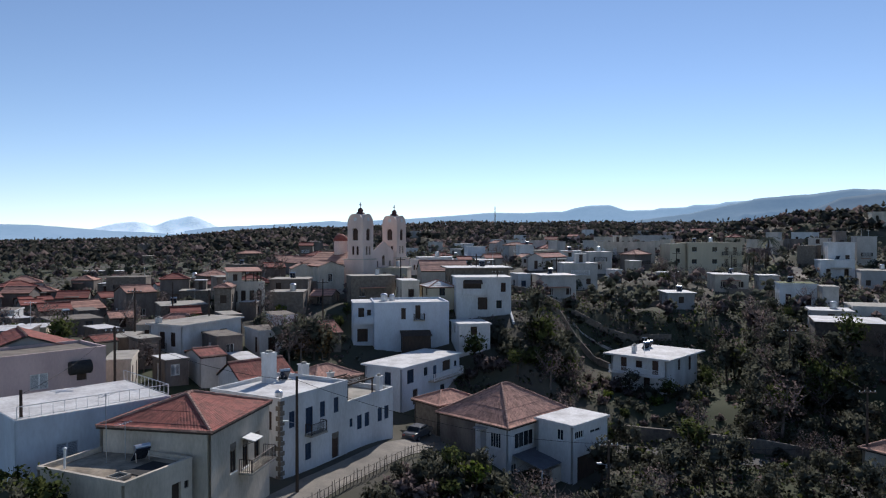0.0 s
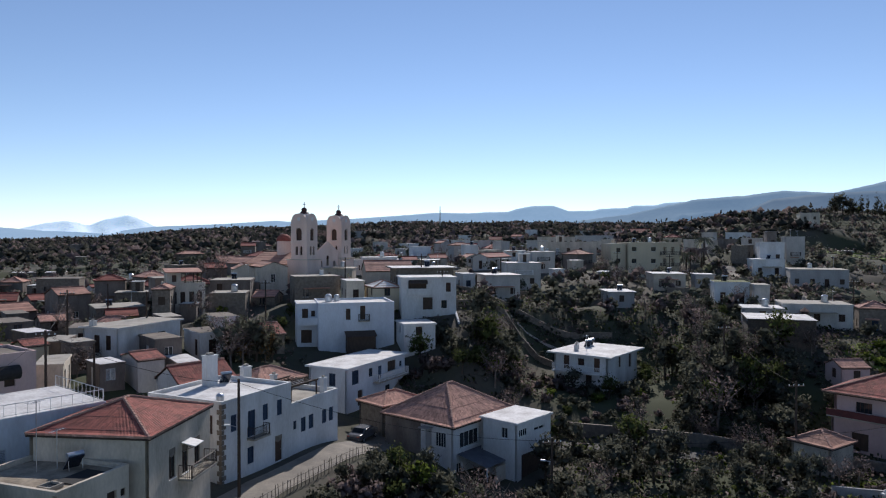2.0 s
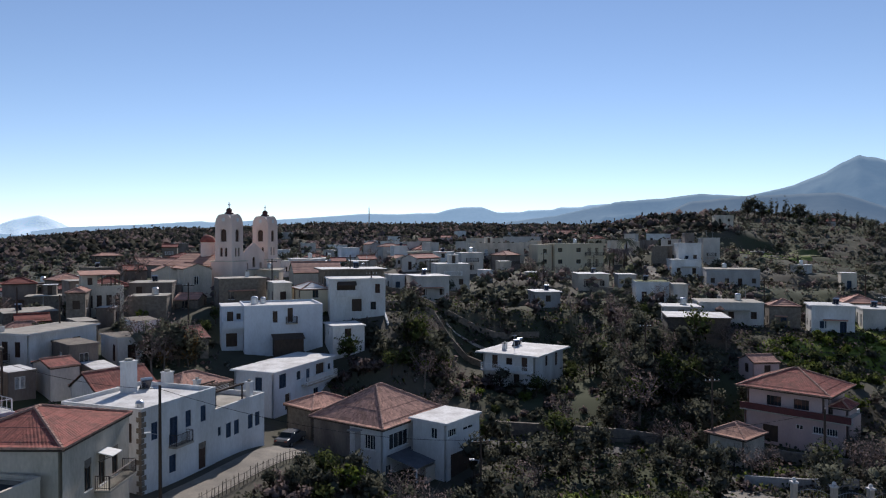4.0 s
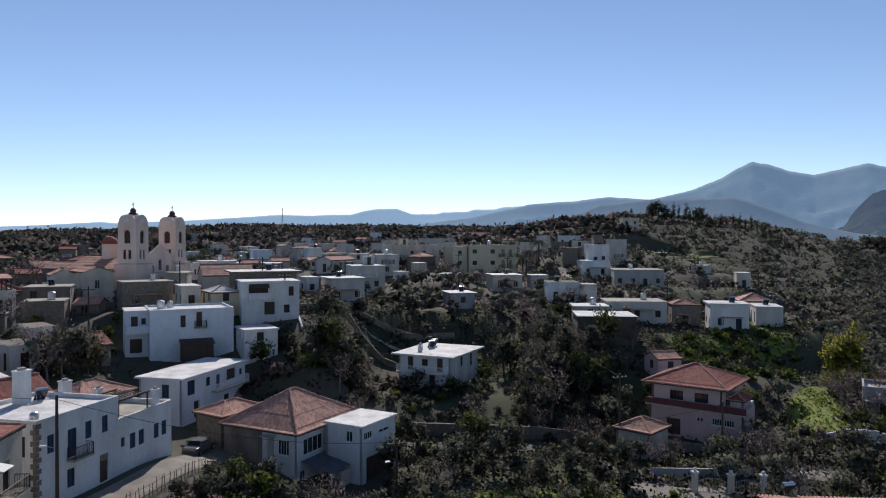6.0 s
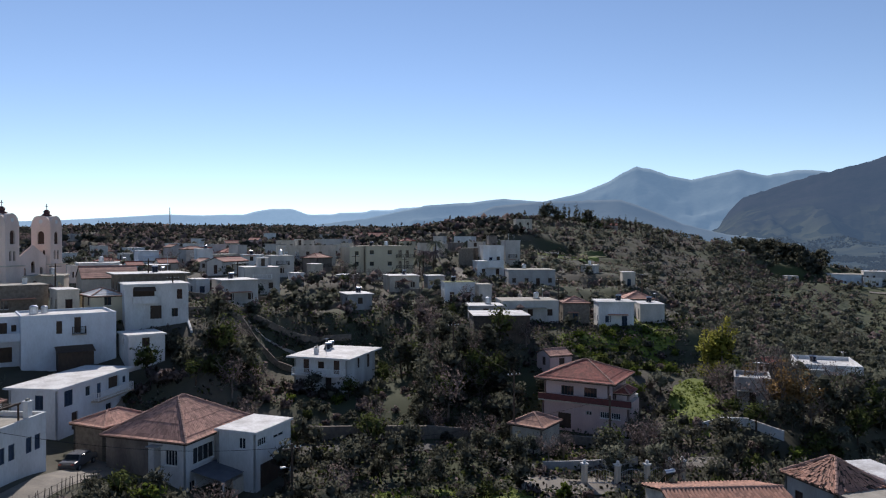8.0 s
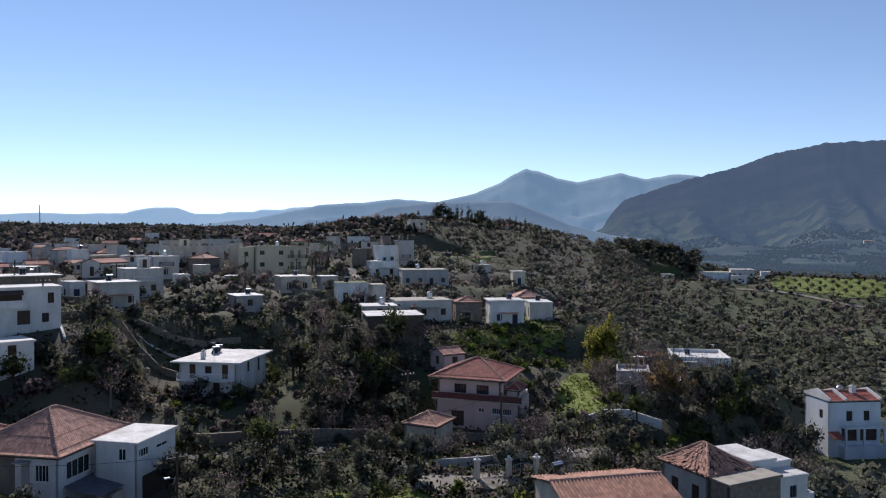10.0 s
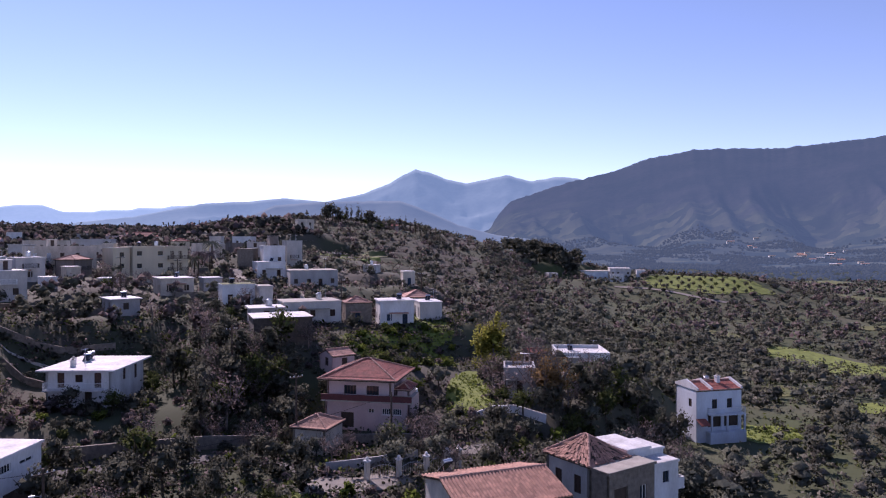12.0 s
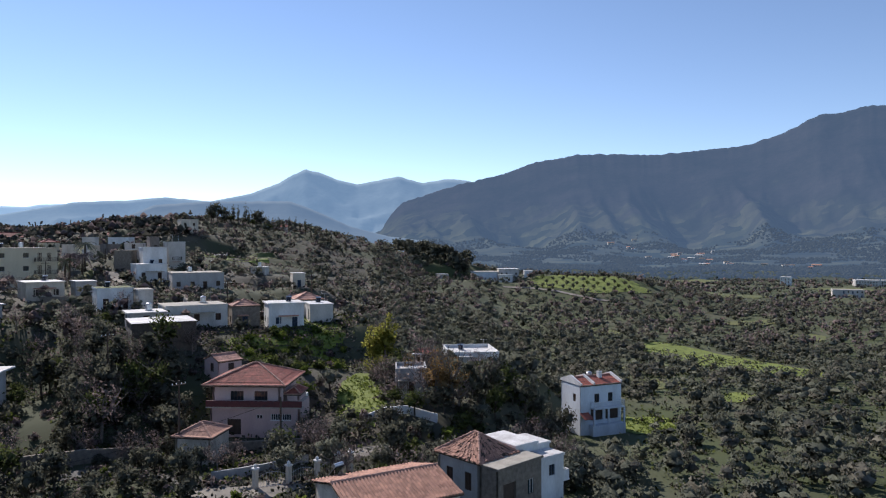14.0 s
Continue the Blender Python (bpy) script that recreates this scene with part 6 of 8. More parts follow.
cottage("cream plastered village house with a gabled clay-tile roof", -83.7, 154.4, 14.9, 20, 4.2, 6.2, 2.2, "cream", "gable")


# crowded small houses that fill the gaps of the village
def overlaps(x, y, yaw, w, l):
    c, s = math.cos(radians(yaw)), math.sin(radians(yaw))
    for i in range(5):
        for j in range(5):
            u, v = w * i / 4, l * j / 4
            p = Vector((x + u * c - v * s, y + u * s + v * c, 0))
            for inv, fw, fl, mg in FOOT:
                q = inv @ p
                if -1.0 < q.x < fw + 1.0 and -1.0 < q.y < fl + 1.0:
                    return True
    return False


def crowd(seed, b0, b1, r0, r1, n, tall=.15):
    rng = random.Random(seed)
    made, tries = 0, 0
    while made < n and tries < n * 60:
        tries += 1
        b, r = radians(rng.uniform(b0, b1)), math.sqrt(rng.uniform(r0 * r0, r1 * r1))
        x, y = r * math.sin(b), r * math.cos(b)
        yaw, w, l = rng.uniform(5, 65), rng.uniform(4.0, 8.5), rng.uniform(4.0, 7.5)
        if overlaps(x, y, yaw, w, l):
            continue
        h = rng.uniform(5.2, 5.9) if rng.random() < tall else rng.uniform(2.5, 3.3)
        z = float(base_heights([x], [y])[0]) + .2
        wall = rng.choice(("white", "white", "bluewhite", "white", "offwhite", "cream", "grey") if x > -20 else ("offwhite", "grey", "stone", "stone", "white"))
        words = {"white": "whitewashed", "offwhite": "weather-stained", "cream": "cream plastered", "grey": "grey rendered", "bluewhite": "pale bluish", "stone": "rubble-stone", "pink": "faded pink"}[wall]
        kind = rng.choice(("flat", "flat", "flat", "gable", "hip") if x > -20 else ("flat", "gable", "hip"))
        top = rng.choice(("roofwhite", "concrete", "roofwhite"))
        roof_words = "flat-roofed village house" if kind == "flat" else "village house with a clay-tile roof"
        cottage("small %s %s" % (words, roof_words), x, y, z, yaw, w, l, h, wall, kind, top, rng.choice(("tile", "tiled", "tiled")), rng.choice((.1, .25)), 0.0, rng.choice("xy"))
        made += 1


crowd(51, -34, -11, 92, 200, 22)
crowd(52, -12, 4, 165, 320, 15, .3)
crowd(53, 4, 16.5, 185, 330, 20, .35)
crowd(54, -34, -8, 200, 330, 6)


# ---- streets, fields and terraces ----
level(-11, 58, 8.9, 3, 22, -30)
level(14, 78, 6.0, 18, 6, -12)
level(38, 55, 6.2, 8, 8, 0)


def ribbon(points, width):
    """Plan of a strip along a line of points."""
    P = [Vector((*p, 0)) for p in points]
    cum = [0.0]
    for a, b in zip(P, P[1:]):
        cum.append(cum[-1] + (b - a).length)

    def at(u, v):
        s = v * cum[-1]
        k = max(i for i in range(len(P) - 1) if cum[i] <= s + 1e-6)
        f = (s - cum[k]) / (cum[k + 1] - cum[k])
        p = P[k].lerp(P[k + 1], f)
        da = (P[min(k + 1, len(P) - 1)] - P[k]).normalized()
        db = (P[min(k + 2, len(P) - 1)] - P[min(k + 1, len(P) - 2)]).normalized()
        d = da.lerp(db, f).normalized()
        nrm = Vector((d.y, -d.x, 0))
        q = p + nrm * (u - .5) * width
        return q.x, q.y
    return at


def patch(cx, cy, rx, ry, turn, seed=0):
    """Plan of an irregular rounded field."""
    c, s = math.cos(radians(turn)), math.sin(radians(turn))

    def at(u, v):
        a = u * math.tau
        wob = 1 + .22 * noise.noise((math.cos(a) * 1.6 + seed, math.sin(a) * 1.6, seed)) + .14 * noise.noise((math.cos(a) * 5, math.sin(a) * 5 + seed, 2)) + .14 * noise.noise((math.cos(a) * 11, math.sin(a) * 11 + seed, 5))
        x, y = rx * v * math.cos(a) * wob, ry * v * math.sin(a) * wob
        return cx + x * c - y * s, cy + x * s + y * c
    return at


def build_ground():
    ranges = [0.5]
    while ranges[-1] < 4900:
        ranges.append(ranges[-1] + (3.2 if 190 < ranges[-1] < 430 else max(1.6, ranges[-1] * .03)))
    bear = [-180 + 5 * i for i in range(27)] + [-45 + .75 * i for i in range(187)] + [95 + 5 * i for i in range(1, 18)]
    s = Shape()
    n = len(bear)
    plan = [(0.0, .1)] + [(r * math.sin(radians(b)), r * math.cos(radians(b))) for r in ranges for b in bear]
    pts = [(x, y, z) for (x, y), z in zip(plan, heights(*zip(*plan)))]
    faces = [(0, 1 + (i + 1) % n, 1 + i) for i in range(n)]
    for k in range(len(ranges) - 1):
        o = 1 + k * n
        faces += [(o + i, o + (i + 1) % n, o + n + (i + 1) % n, o + n + i) for i in range(n)]
    s.add(pts, faces)
    g = tagged(part("ground", s, ground_material()), "dark scrubby hillside soil with weeds and grass", "ground", kind="structure")
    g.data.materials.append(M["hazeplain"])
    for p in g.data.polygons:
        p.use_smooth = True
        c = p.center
        # beyond 1050 m the farmland's material glows bluish in place of haze
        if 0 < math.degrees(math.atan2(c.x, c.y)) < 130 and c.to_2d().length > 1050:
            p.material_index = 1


build_ground()


drape("road", ribbon([(-14.5, 48), (-12.2, 55), (-10.2, 60.5), (-6.6, 67), (-2.8, 74.2), (.2, 80), (1.5, 90), (-1, 100)], 4.1), 4, 60, M["street"], .06, "worn pale concrete village street", "road")
drape("road", ribbon([(14, 84), (22, 80.5), (30, 77.2), (37, 74.5), (40, 66), (39.5, 58), (36, 50)], 3.2), 3, 50, M["asphalt"], .06, "narrow dark lane through the gardens", "road")
drape("pavement", ribbon([(36.5, 60), (39, 58), (42, 56.2), (46, 55.8)], 4.2), 4, 16, M["street"], .1, "pale concrete driveway by the gate", "driveway")
drape("road", ribbon([(54, 60.5), (61.6, 57.2), (66.5, 54), (74, 50), (84, 49)], 3.4), 3, 24, M["street"], .06, "pale lane beside the old house", "road")
drape("road", ribbon([(88, 142), (92, 152), (97, 165), (92, 178), (95, 192)], 3.0), 3, 24, M["street"], .08, "pale lane winding up the hill", "road")
drape("road", ribbon([(332, 222), (338, 214), (341, 195), (339, 170), (345, 150)], 3.2), 3, 24, M["street"], .3, "pale dirt track beside the orchard", "road")
drape("pavement", patch(99.6, 59.4, 4.2, 2.8, 30, 3), 30, 5, M["street"], .1, "pale concrete yard beside the tall house", "yard")
LAWNS = [(73, 73.5, 3.3, 12, -42, 1, "lawn"), (88, 99, 6, 4, 30, 2, "lawn"), (209, 66, 13, 37, -37, 4, "lawn"), (168, 238, 17, 8, 10, 5, "lawn"), (183, 247, 14, 5, 10, 6, "dry"), (164, 205, 7, 5, 0, 7, "lawn"),
         (369, 189, 33, 21, -62.8, 8, "lawn"), (112, 47, 5, 6, 0, 9, "lawn"), (24, 60, 6, 3, 0, 12, "lawn"), (32, 56, 4, 3, 0, 13, "lawn"), (46, 66.5, 2.6, 1.6, 10, 14, "lawn"),
         (84, 196, 9, 5, 0, 15, "dry"), (73, 145, 5, 4, 0, 16, "dry"), (250, 120, 10, 5, 40, 17, "dry"), (150, 60, 8, 5, 20, 18, "dry"), (180, 75, 9, 4, -20, 19, "dry"), (140, 40, 6, 4, 0, 20, "lawn"), (300, 60, 14, 6, 20, 21, "dry"),
         (340, 90, 18, 7, -30, 22, "dry"), (95, 110, 6, 3, 20, 23, "lawn"), (77, 96, 10, 6, -40, 31, "lawn"), (88, 104, 5, 4, 0, 32, "lawn"), (560, 160, 40, 20, 0, 24, "dry"), (700, 260, 60, 26, 30, 25, "dry"), (760, 120, 60, 30, 10, 26, "dry"), (960, 330, 80, 30, 20, 27, "dry"), (-140, 330, 16, 6, 20, 28, "dry"), (-60, 380, 18, 6, 0, 29, "dry"), (60, 420, 22, 6, 0, 30, "dry")]
for cx, cy, rx, ry, turn, seed, mt in LAWNS:
    drape("grass", patch(cx, cy, rx, ry, turn, seed), 40, 8, M[mt], .1 + .0004 * math.hypot(cx, cy), "bright green winter grass among the trees" if mt == "lawn" else "yellow-green rough grass clearing", "grass")


def low_wall(points, h, t=.35, material="stone", label="dry-stone garden terrace wall", group="terrace walls"):
    """A wall that steps with the ground along a line, with a coping."""
    ob = thing("garden_wall", pose(0, 0, 0), label, "wall", group)
    for (x0, y0), (x1, y1) in zip(points, points[1:]):
        n = max(1, int(math.hypot(x1 - x0, y1 - y0) / 2.5))
        zs = heights([x0 + (x1 - x0) * i / n for i in range(n + 1)], [y0 + (y1 - y0) * i / n for i in range(n + 1)])
        d = Vector((x1 - x0, y1 - y0, 0)).normalized()
        nr = Vector((-d.y, d.x, 0)) * t / 2
        sh = Shape()
        pts = []
        for i in range(n + 1):
            p = Vector((x0 + (x1 - x0) * i / n, y0 + (y1 - y0) * i / n, 0))
            jig = random.uniform(-.06, .06) if material == "stone" else 0
            for off, z in ((-nr, zs[i] - 1.2), (-nr, zs[i] + h + jig), (nr, zs[i] + h + jig), (nr, zs[i] - 1.2)):
                q = p + off
                pts.append((q.x, q.y, z))
        sh.add(pts, [(i * 4 + k, i * 4 + (k + 1) % 4, i * 4 + 4 + (k + 1) % 4, i * 4 + 4 + k) for i in range(n) for k in range(4)] + [(3, 2, 1, 0), (n * 4, n * 4 + 1, n * 4 + 2, n * 4 + 3)])
        part("wall_length", sh, M[material], ob)
    return ob


low_wall([(12, 138), (18, 137), (24, 134)], .4, .3, "offwhite", "pale low terrace wall on the slope")
low_wall([(22, 126), (30, 123), (37, 118)], .4, .3, "offwhite", "pale low terrace wall on the slope")
low_wall([(12, 148), (24, 146), (36, 143), (46, 140)], 1.2)
low_wall([(6, 132), (18, 131), (30, 127), (40, 124)], 1.1)
low_wall([(8, 120), (20, 121), (28, 117)], 1.0)
low_wall([(16, 88), (24, 84), (33, 80), (42, 77)], 1.6)
low_wall([(46, 76), (52, 70), (56, 66)], 1.4)
low_wall([(41, 62.5), (46, 60.5), (51, 59.5)], 1.0, .25, "grey", "grey rendered garden wall by the lane")
low_wall([(66, 66), (70, 62), (71.5, 58)], 1.0, .3, "white", "short white garden wall beside the lawn")
low_wall([(100, 150), (112, 146), (124, 140)], 1.0)
low_wall([(150, 215), (165, 212), (180, 205)], 1.0)
low_wall([(60, 150), (72, 148), (86, 142)], 1.4)


def fence(points, h=1.1, step=.55, name="fence", label="uneven wooden stake and wire fence along the street edge"):
    ob = thing(name, pose(0, 0, 0), label, "fence")
    for (x0, y0), (x1, y1) in zip(points, points[1:]):
        n = max(1, int(math.hypot(x1 - x0, y1 - y0) / step))
        xs, ys = [x0 + (x1 - x0) * i / n for i in range(n + 1)], [y0 + (y1 - y0) * i / n for i in range(n + 1)]
        zs = heights(xs, ys)
        for i in range(n):
            tilt, hh = random.uniform(-.12, .12), h * random.uniform(.75, 1.2)
            part("stake", Shape().tube((xs[i], ys[i], zs[i] - .3), (xs[i] + tilt, ys[i] + tilt * .5, zs[i] + hh), .04, .03, 5), M["palebark"], ob)
        rail = Shape()
        for i in range(n):
            for k in (.45, .92):
                rail.tube((xs[i], ys[i], zs[i] + h * k), (xs[i + 1], ys[i + 1], zs[i + 1] + h * k), .02, n=4)
        part("wire", rail, M["iron"], ob)
    return ob


fence([(-12.0, 50), (-9.6, 55.4), (-7.6, 60), (-4.2, 66), (-.6, 72.6)])

# gate with pale pillars by the driveway
gate = thing("garden_gate", pose(0, 0, 0), "wrought-iron garden gate between pale pillars", "gate")
for gx, gy in ((42.4, 57.2), (45.2, 55.6), (48.0, 54.6), (50.9, 54.6), (52.8, 54.8)):
    gz = ground_z(gx, gy)
    pil = part("pillar", Shape().box(gx - .22, gy - .22, gz - .6, gx + .22, gy + .22, gz + 1.9), M["cream"], gate)
    part("pillar_cap", Shape().box(gx - .3, gy - .3, gz + 1.904, gx + .3, gy + .3, gz + 2.05).turned([(.12, gz + 2.05), (.2, gz + 2.2), (.14, gz + 2.36), (.02, gz + 2.42)], 8, None, (gx, gy)), M["white"], pil)
for (ax, ay), (bx, by) in (((45.2, 55.6), (48.0, 54.6)), ((48.0, 54.6), (50.9, 54.6)), ((42.4, 57.2), (45.2, 55.6))):
    leaf = Shape()
    az_, bz_ = ground_z(ax, ay), ground_z(bx, by)
    for i in range(1, 12):
        u = i / 12
        x, y, z = ax + (bx - ax) * u, ay + (by - ay) * u, az_ + (bz_ - az_) * u
        leaf.tube((x, y, z + .1), (x, y, z + 1.1 + .5 * math.sin(u * math.pi)), .02, n=4)
    for k in range(10):
        u, v = k / 10, (k + 1) / 10
        for f, g in ((.15, 0), (1.0, .5)):
            leaf.tube((ax + (bx - ax) * u, ay + (by - ay) * u, az_ + (bz_ - az_) * u + f + g * math.sin(u * math.pi)), (ax + (bx - ax) * v, ay + (by - ay) * v, az_ + (bz_ - az_) * v + f + g * math.sin(v * math.pi)), .025, n=4)
    part("gate_leaf", leaf, M["steel"], gate)


# ---- poles and wires ----
def pole(x, y, h, lamp=False, z=None, arm=True):
    z = ground_z(x, y) if z is None else z
    ob = thing("utility_pole", pose(x, y, z), "dark wooden utility pole with insulators" + (" and a street lamp" if lamp else ""), "pole", "utility poles")
    part("post", Shape().tube((0, 0, -.6), (0, 0, h), .15, .1, 8), M["darkwood"], ob)
    if arm:
        part("crossarm", Shape().box(-.9, -.06, h - .55, .9, .06, h - .42), M["darkwood"], ob)
        for i in (-.8, -.3, .3, .8):
            part("insulator", Shape().turned([(.05, h - .42), (.07, h - .34), (.03, h - .24)], 6, None, (i, 0)), M["frame"], ob)
    if lamp:
        br = part("lamp_arm", Shape().tube((0, 0, h * .62), (-.7, -.2, h * .62 + .25), .03, n=5), M["steel"], ob)
        part("lamp_head", Shape().box(-1.1, -.3, h * .62 + .2, -.65, -.1, h * .62 + .32), M["frame"], br)
    return Vector((x, y, z + h - .3))


P1 = pole(-11.9, 57.6, 10.2, True, 8.6, False)
P2 = pole(-29.9, 64.5, 9.0, False, 13.0)
P3 = pole(-29.6, 49.6, 6.8, False, 12.6, False)
P4 = pole(-28.0, 70.0, 8.0, False, 12.0, False)
pole(9.0, 117.5, 7.0, False)
P6 = pole(43.8, 73.0, 9.5, False)
P7 = pole(15.0, 64.0, 6.0, True)
P8 = pole(50.5, 63.5, 7.0, False, None, False)
P9 = pole(46.5, 95.0, 9.0, False)
for x, y in ((-33, 100), (-45, 118), (-20, 118), (6, 128), (24, 150), (52, 158), (70, 172), (-8, 134), (88, 128), (104, 120)):
    pole(x, y, 7.5, False, None, x % 2 == 0)
P10 = pole(-40.0, 92.0, 8.5, False)


def wire(a, b, sag=.8):
    a, b = Vector(a), Vector(b)
    sh, n = Shape(), 12
    pt = [a.lerp(b, i / n) - Vector((0, 0, sag * 4 * (i / n) * (1 - i / n))) for i in range(n + 1)]
    d = (b - a).normalized()
    side, up = d.cross(Vector((0, 0, 1))).normalized() * .018, Vector((0, 0, .018))
    sh.add([p + o for p in pt for o in (side, up, -side, -up)], [(i * 4 + k, i * 4 + (k + 1) % 4, i * 4 + 4 + (k + 1) % 4, i * 4 + 4 + k) for i in range(n) for k in range(4)])
    ob = tagged(part("power_cable", sh, M["rubber"]), "thin black overhead cable between poles", "cable", "overhead cables")


wire(P1, P7, 1.2), wire(P1, P2, .9), wire(P2, P4, .5), wire(P7, P8, 1.0), wire(P6, P9, .8), wire(P2, P10, .7), wire(P3, P2, .5), wire(P9, (86, 82, 14), 1.2)
low_wall([(10.6, 139), (10.9, 126), (11.2, 112)], .3, .3, "white", "narrow pale concrete channel down the slope")

# lattice mast on the far ridge
mx_, my_ = 700 * math.sin(radians(4.19)), 700 * math.cos(radians(4.19))
mz = ground_z(mx_, my_)
mast = thing("radio_mast", pose(mx_, my_, mz), "thin grey lattice radio mast on the ridge", "mast")
mast_h = 30 + 700 * math.tan(radians(2.63)) - mz
lat = Shape()
for sx, sy in ((-.7, -.7), (.7, -.7), (0, .8)):
    part("leg", Shape().tube((sx, sy, -1), (sx * .3, sy * .3, mast_h), .16, .12, 5), M["grey"], mast)
for i in range(14):
    k = 1 - .7 * i / 14
    z0 = mast_h * i / 14
    lat.tube((-.7 * k, -.7 * k, z0), (.7 * k, -.7 * k, z0 + mast_h / 14), .07, n=4).tube((.7 * k, -.7 * k, z0), (0, .8 * k, z0 + mast_h / 14), .07, n=4)
part("lattice", lat, M["grey"], mast)


# ---- vehicles ----
def car(x, y, yaw, z=None):
    z = ground_z(x, y) + .07 if z is None else z
    ob = thing("car", pose(x, y, z, 0, 0, yaw), "small dark grey parked car on the village street", "car", "parked cars")
    prof = [(-2.0, .35), (-2.05, .75), (-1.9, .95), (-1.2, 1.0), (-.75, 1.42), (.75, 1.46), (1.35, 1.05), (1.95, .92), (2.05, .6), (2.0, .35)]
    n = len(prof)
    sh = Shape()
    pts = []
    for yy, k in ((-.82, .94), (-.74, 1.0), (.74, 1.0), (.82, .94)):
        pts += [(px, yy * (.86 if pz > 1.1 else 1), .35 + (pz - .35) * k) for px, pz in prof]
    sh.add(pts, [(r * n + i, r * n + (i + 1) % n, (r + 1) * n + (i + 1) % n, (r + 1) * n + i) for r in range(3) for i in range(n)] + [tuple(range(n)), tuple(range(4 * n - 1, 3 * n - 1, -1))])
    part("body", sh, M["car"], ob)
    for sgn in (-1, 1):
        part("side_window", Shape().prism([(-1.0, 1.02), (-.68, 1.34), (.66, 1.37), (1.1, 1.05)], .755 if sgn > 0 else -.77, .77 if sgn > 0 else -.755, Matrix(((1, 0, 0, 0), (0, 0, 1, 0), (0, 1, 0, 0), (0, 0, 0, 1)))), M["glass"], ob)
    part("windscreen", Shape().add([(.80, -.6, 1.43), (.80, .6, 1.43), (1.34, .7, 1.08), (1.34, -.7, 1.08)], [(0, 1, 2, 3), (3, 2, 1, 0)]), M["glass"], ob)
    part("rear_window", Shape().add([(-.8, -.6, 1.40), (-.8, .6, 1.40), (-1.2, .7, 1.04), (-1.2, -.7, 1.04)], [(0, 1, 2, 3), (3, 2, 1, 0)]), M["glass"], ob)
    for wx in (-1.25, 1.25):
        for wy in (-.8, .8):
            wh = part("wheel", Shape().tube((wx, wy - .1, .31), (wx, wy + .1, .31), .31, n=14), M["rubber"], ob)
            part("rim", Shape().tube((wx, wy - .11, .31), (wx, wy + .11, .31), .19, n=10), M["steel"], wh)
    for ly in (-.6, .6):
        part("headlight", Shape().box(1.96, ly - .16, .68, 2.06, ly + .16, .82), M["frame"], ob)
        part("tail_light", Shape().box(-2.07, ly - .14, .7, -1.98, ly + .14, .85), M["tile"], ob)
    return ob


first_car = car(-2.8, 78.4, 62)
for cx, cy, cyaw in ((55.5, 172, 20), (60, 168, 190), (88.5, 205, 100)):
    copy_thing(first_car, pose(cx, cy, ground_z(cx, cy) + .1, 0, 0, cyaw))


# ---- trees ----
def tufts(rng, n, rx, ry, rz, cz, leaf, lumps, lump_r, hollow=.55):
    """Leaf quads gathered in lumps inside an uneven crown; returns an array n x 4 x 3."""
    d = rng.normal(size=(lumps, 3))
    d /= np.linalg.norm(d, axis=1)[:, None]
    rad = hollow + (1 - hollow) * rng.random(lumps) ** .6
    c = d * rad[:, None] * np.array([rx, ry, rz]) * rng.uniform(.75, 1.15, (lumps, 1))
    k = rng.integers(0, lumps, n)
    p = rng.normal(size=(n, 3))
    p /= np.linalg.norm(p, axis=1)[:, None]
    p = c[k] + p * (rng.random(n) ** .45)[:, None] * lump_r * rng.uniform(.7, 1.2, lumps)[k][:, None]
    p[:, 2] += cz
    u = rng.normal(size=(n, 3))
    u /= np.linalg.norm(u, axis=1)[:, None]
    v = np.cross(u, rng.normal(size=(n, 3)))
    v /= np.linalg.norm(v, axis=1)[:, None]
    s = leaf * rng.uniform(.6, 1.4, (n, 1))
    u, v = u * s, v * s * .6
    return np.stack([p - u - v * .4, p - u * .1 - v, p + u + v * .3, p + u * .1 + v], 1)


def rounded(points, middle, size, rng, jitter=.45):
    """Normals that point out of a crown, so that it is lit as one soft rounded body; points: (..., k, 3) with one leaf or clump in each k."""
    d = (points - np.asarray(middle)) / np.asarray(size)
    d = d / (np.linalg.norm(d, axis=-1, keepdims=True) + 1e-6)
    d = d + rng.normal(size=d.shape[:-2] + (1, 3)) * jitter
    return d / (np.linalg.norm(d, axis=-1, keepdims=True) + 1e-6)


def set_normals(me, normals):
    at = me.attributes.new("custom_normal", "FLOAT_VECTOR", "POINT")
    at.data.foreach_set("vector", normals.astype(np.float32).ravel())


def quad_mesh(name, quads, material, normals=None):
    n = len(quads)
    me = bpy.data.meshes.new(name)
    me.vertices.add(n * 4)
    me.vertices.foreach_set("co", quads.astype(np.float32).ravel())
    me.loops.add(n * 4)
    me.loops.foreach_set("vertex_index", np.arange(n * 4, dtype=np.int32))
    me.polygons.add(n)
    me.polygons.foreach_set("loop_start", np.arange(0, n * 4, 4, dtype=np.int32))
    me.update(calc_edges=True)
    if normals is not None:
        set_normals(me, normals)
    me.materials.append(material)
    return me


BLOB_V = np.array([(1, 0, 0), (-1, 0, 0), (0, 1, 0), (0, -1, 0), (0, 0, 1), (0, 0, -1)], float)
BLOB_F = np.array([(0, 2, 4), (2, 1, 4), (1, 3, 4), (3, 0, 4), (2, 0, 5), (1, 2, 5), (3, 1, 5), (0, 3, 5)])


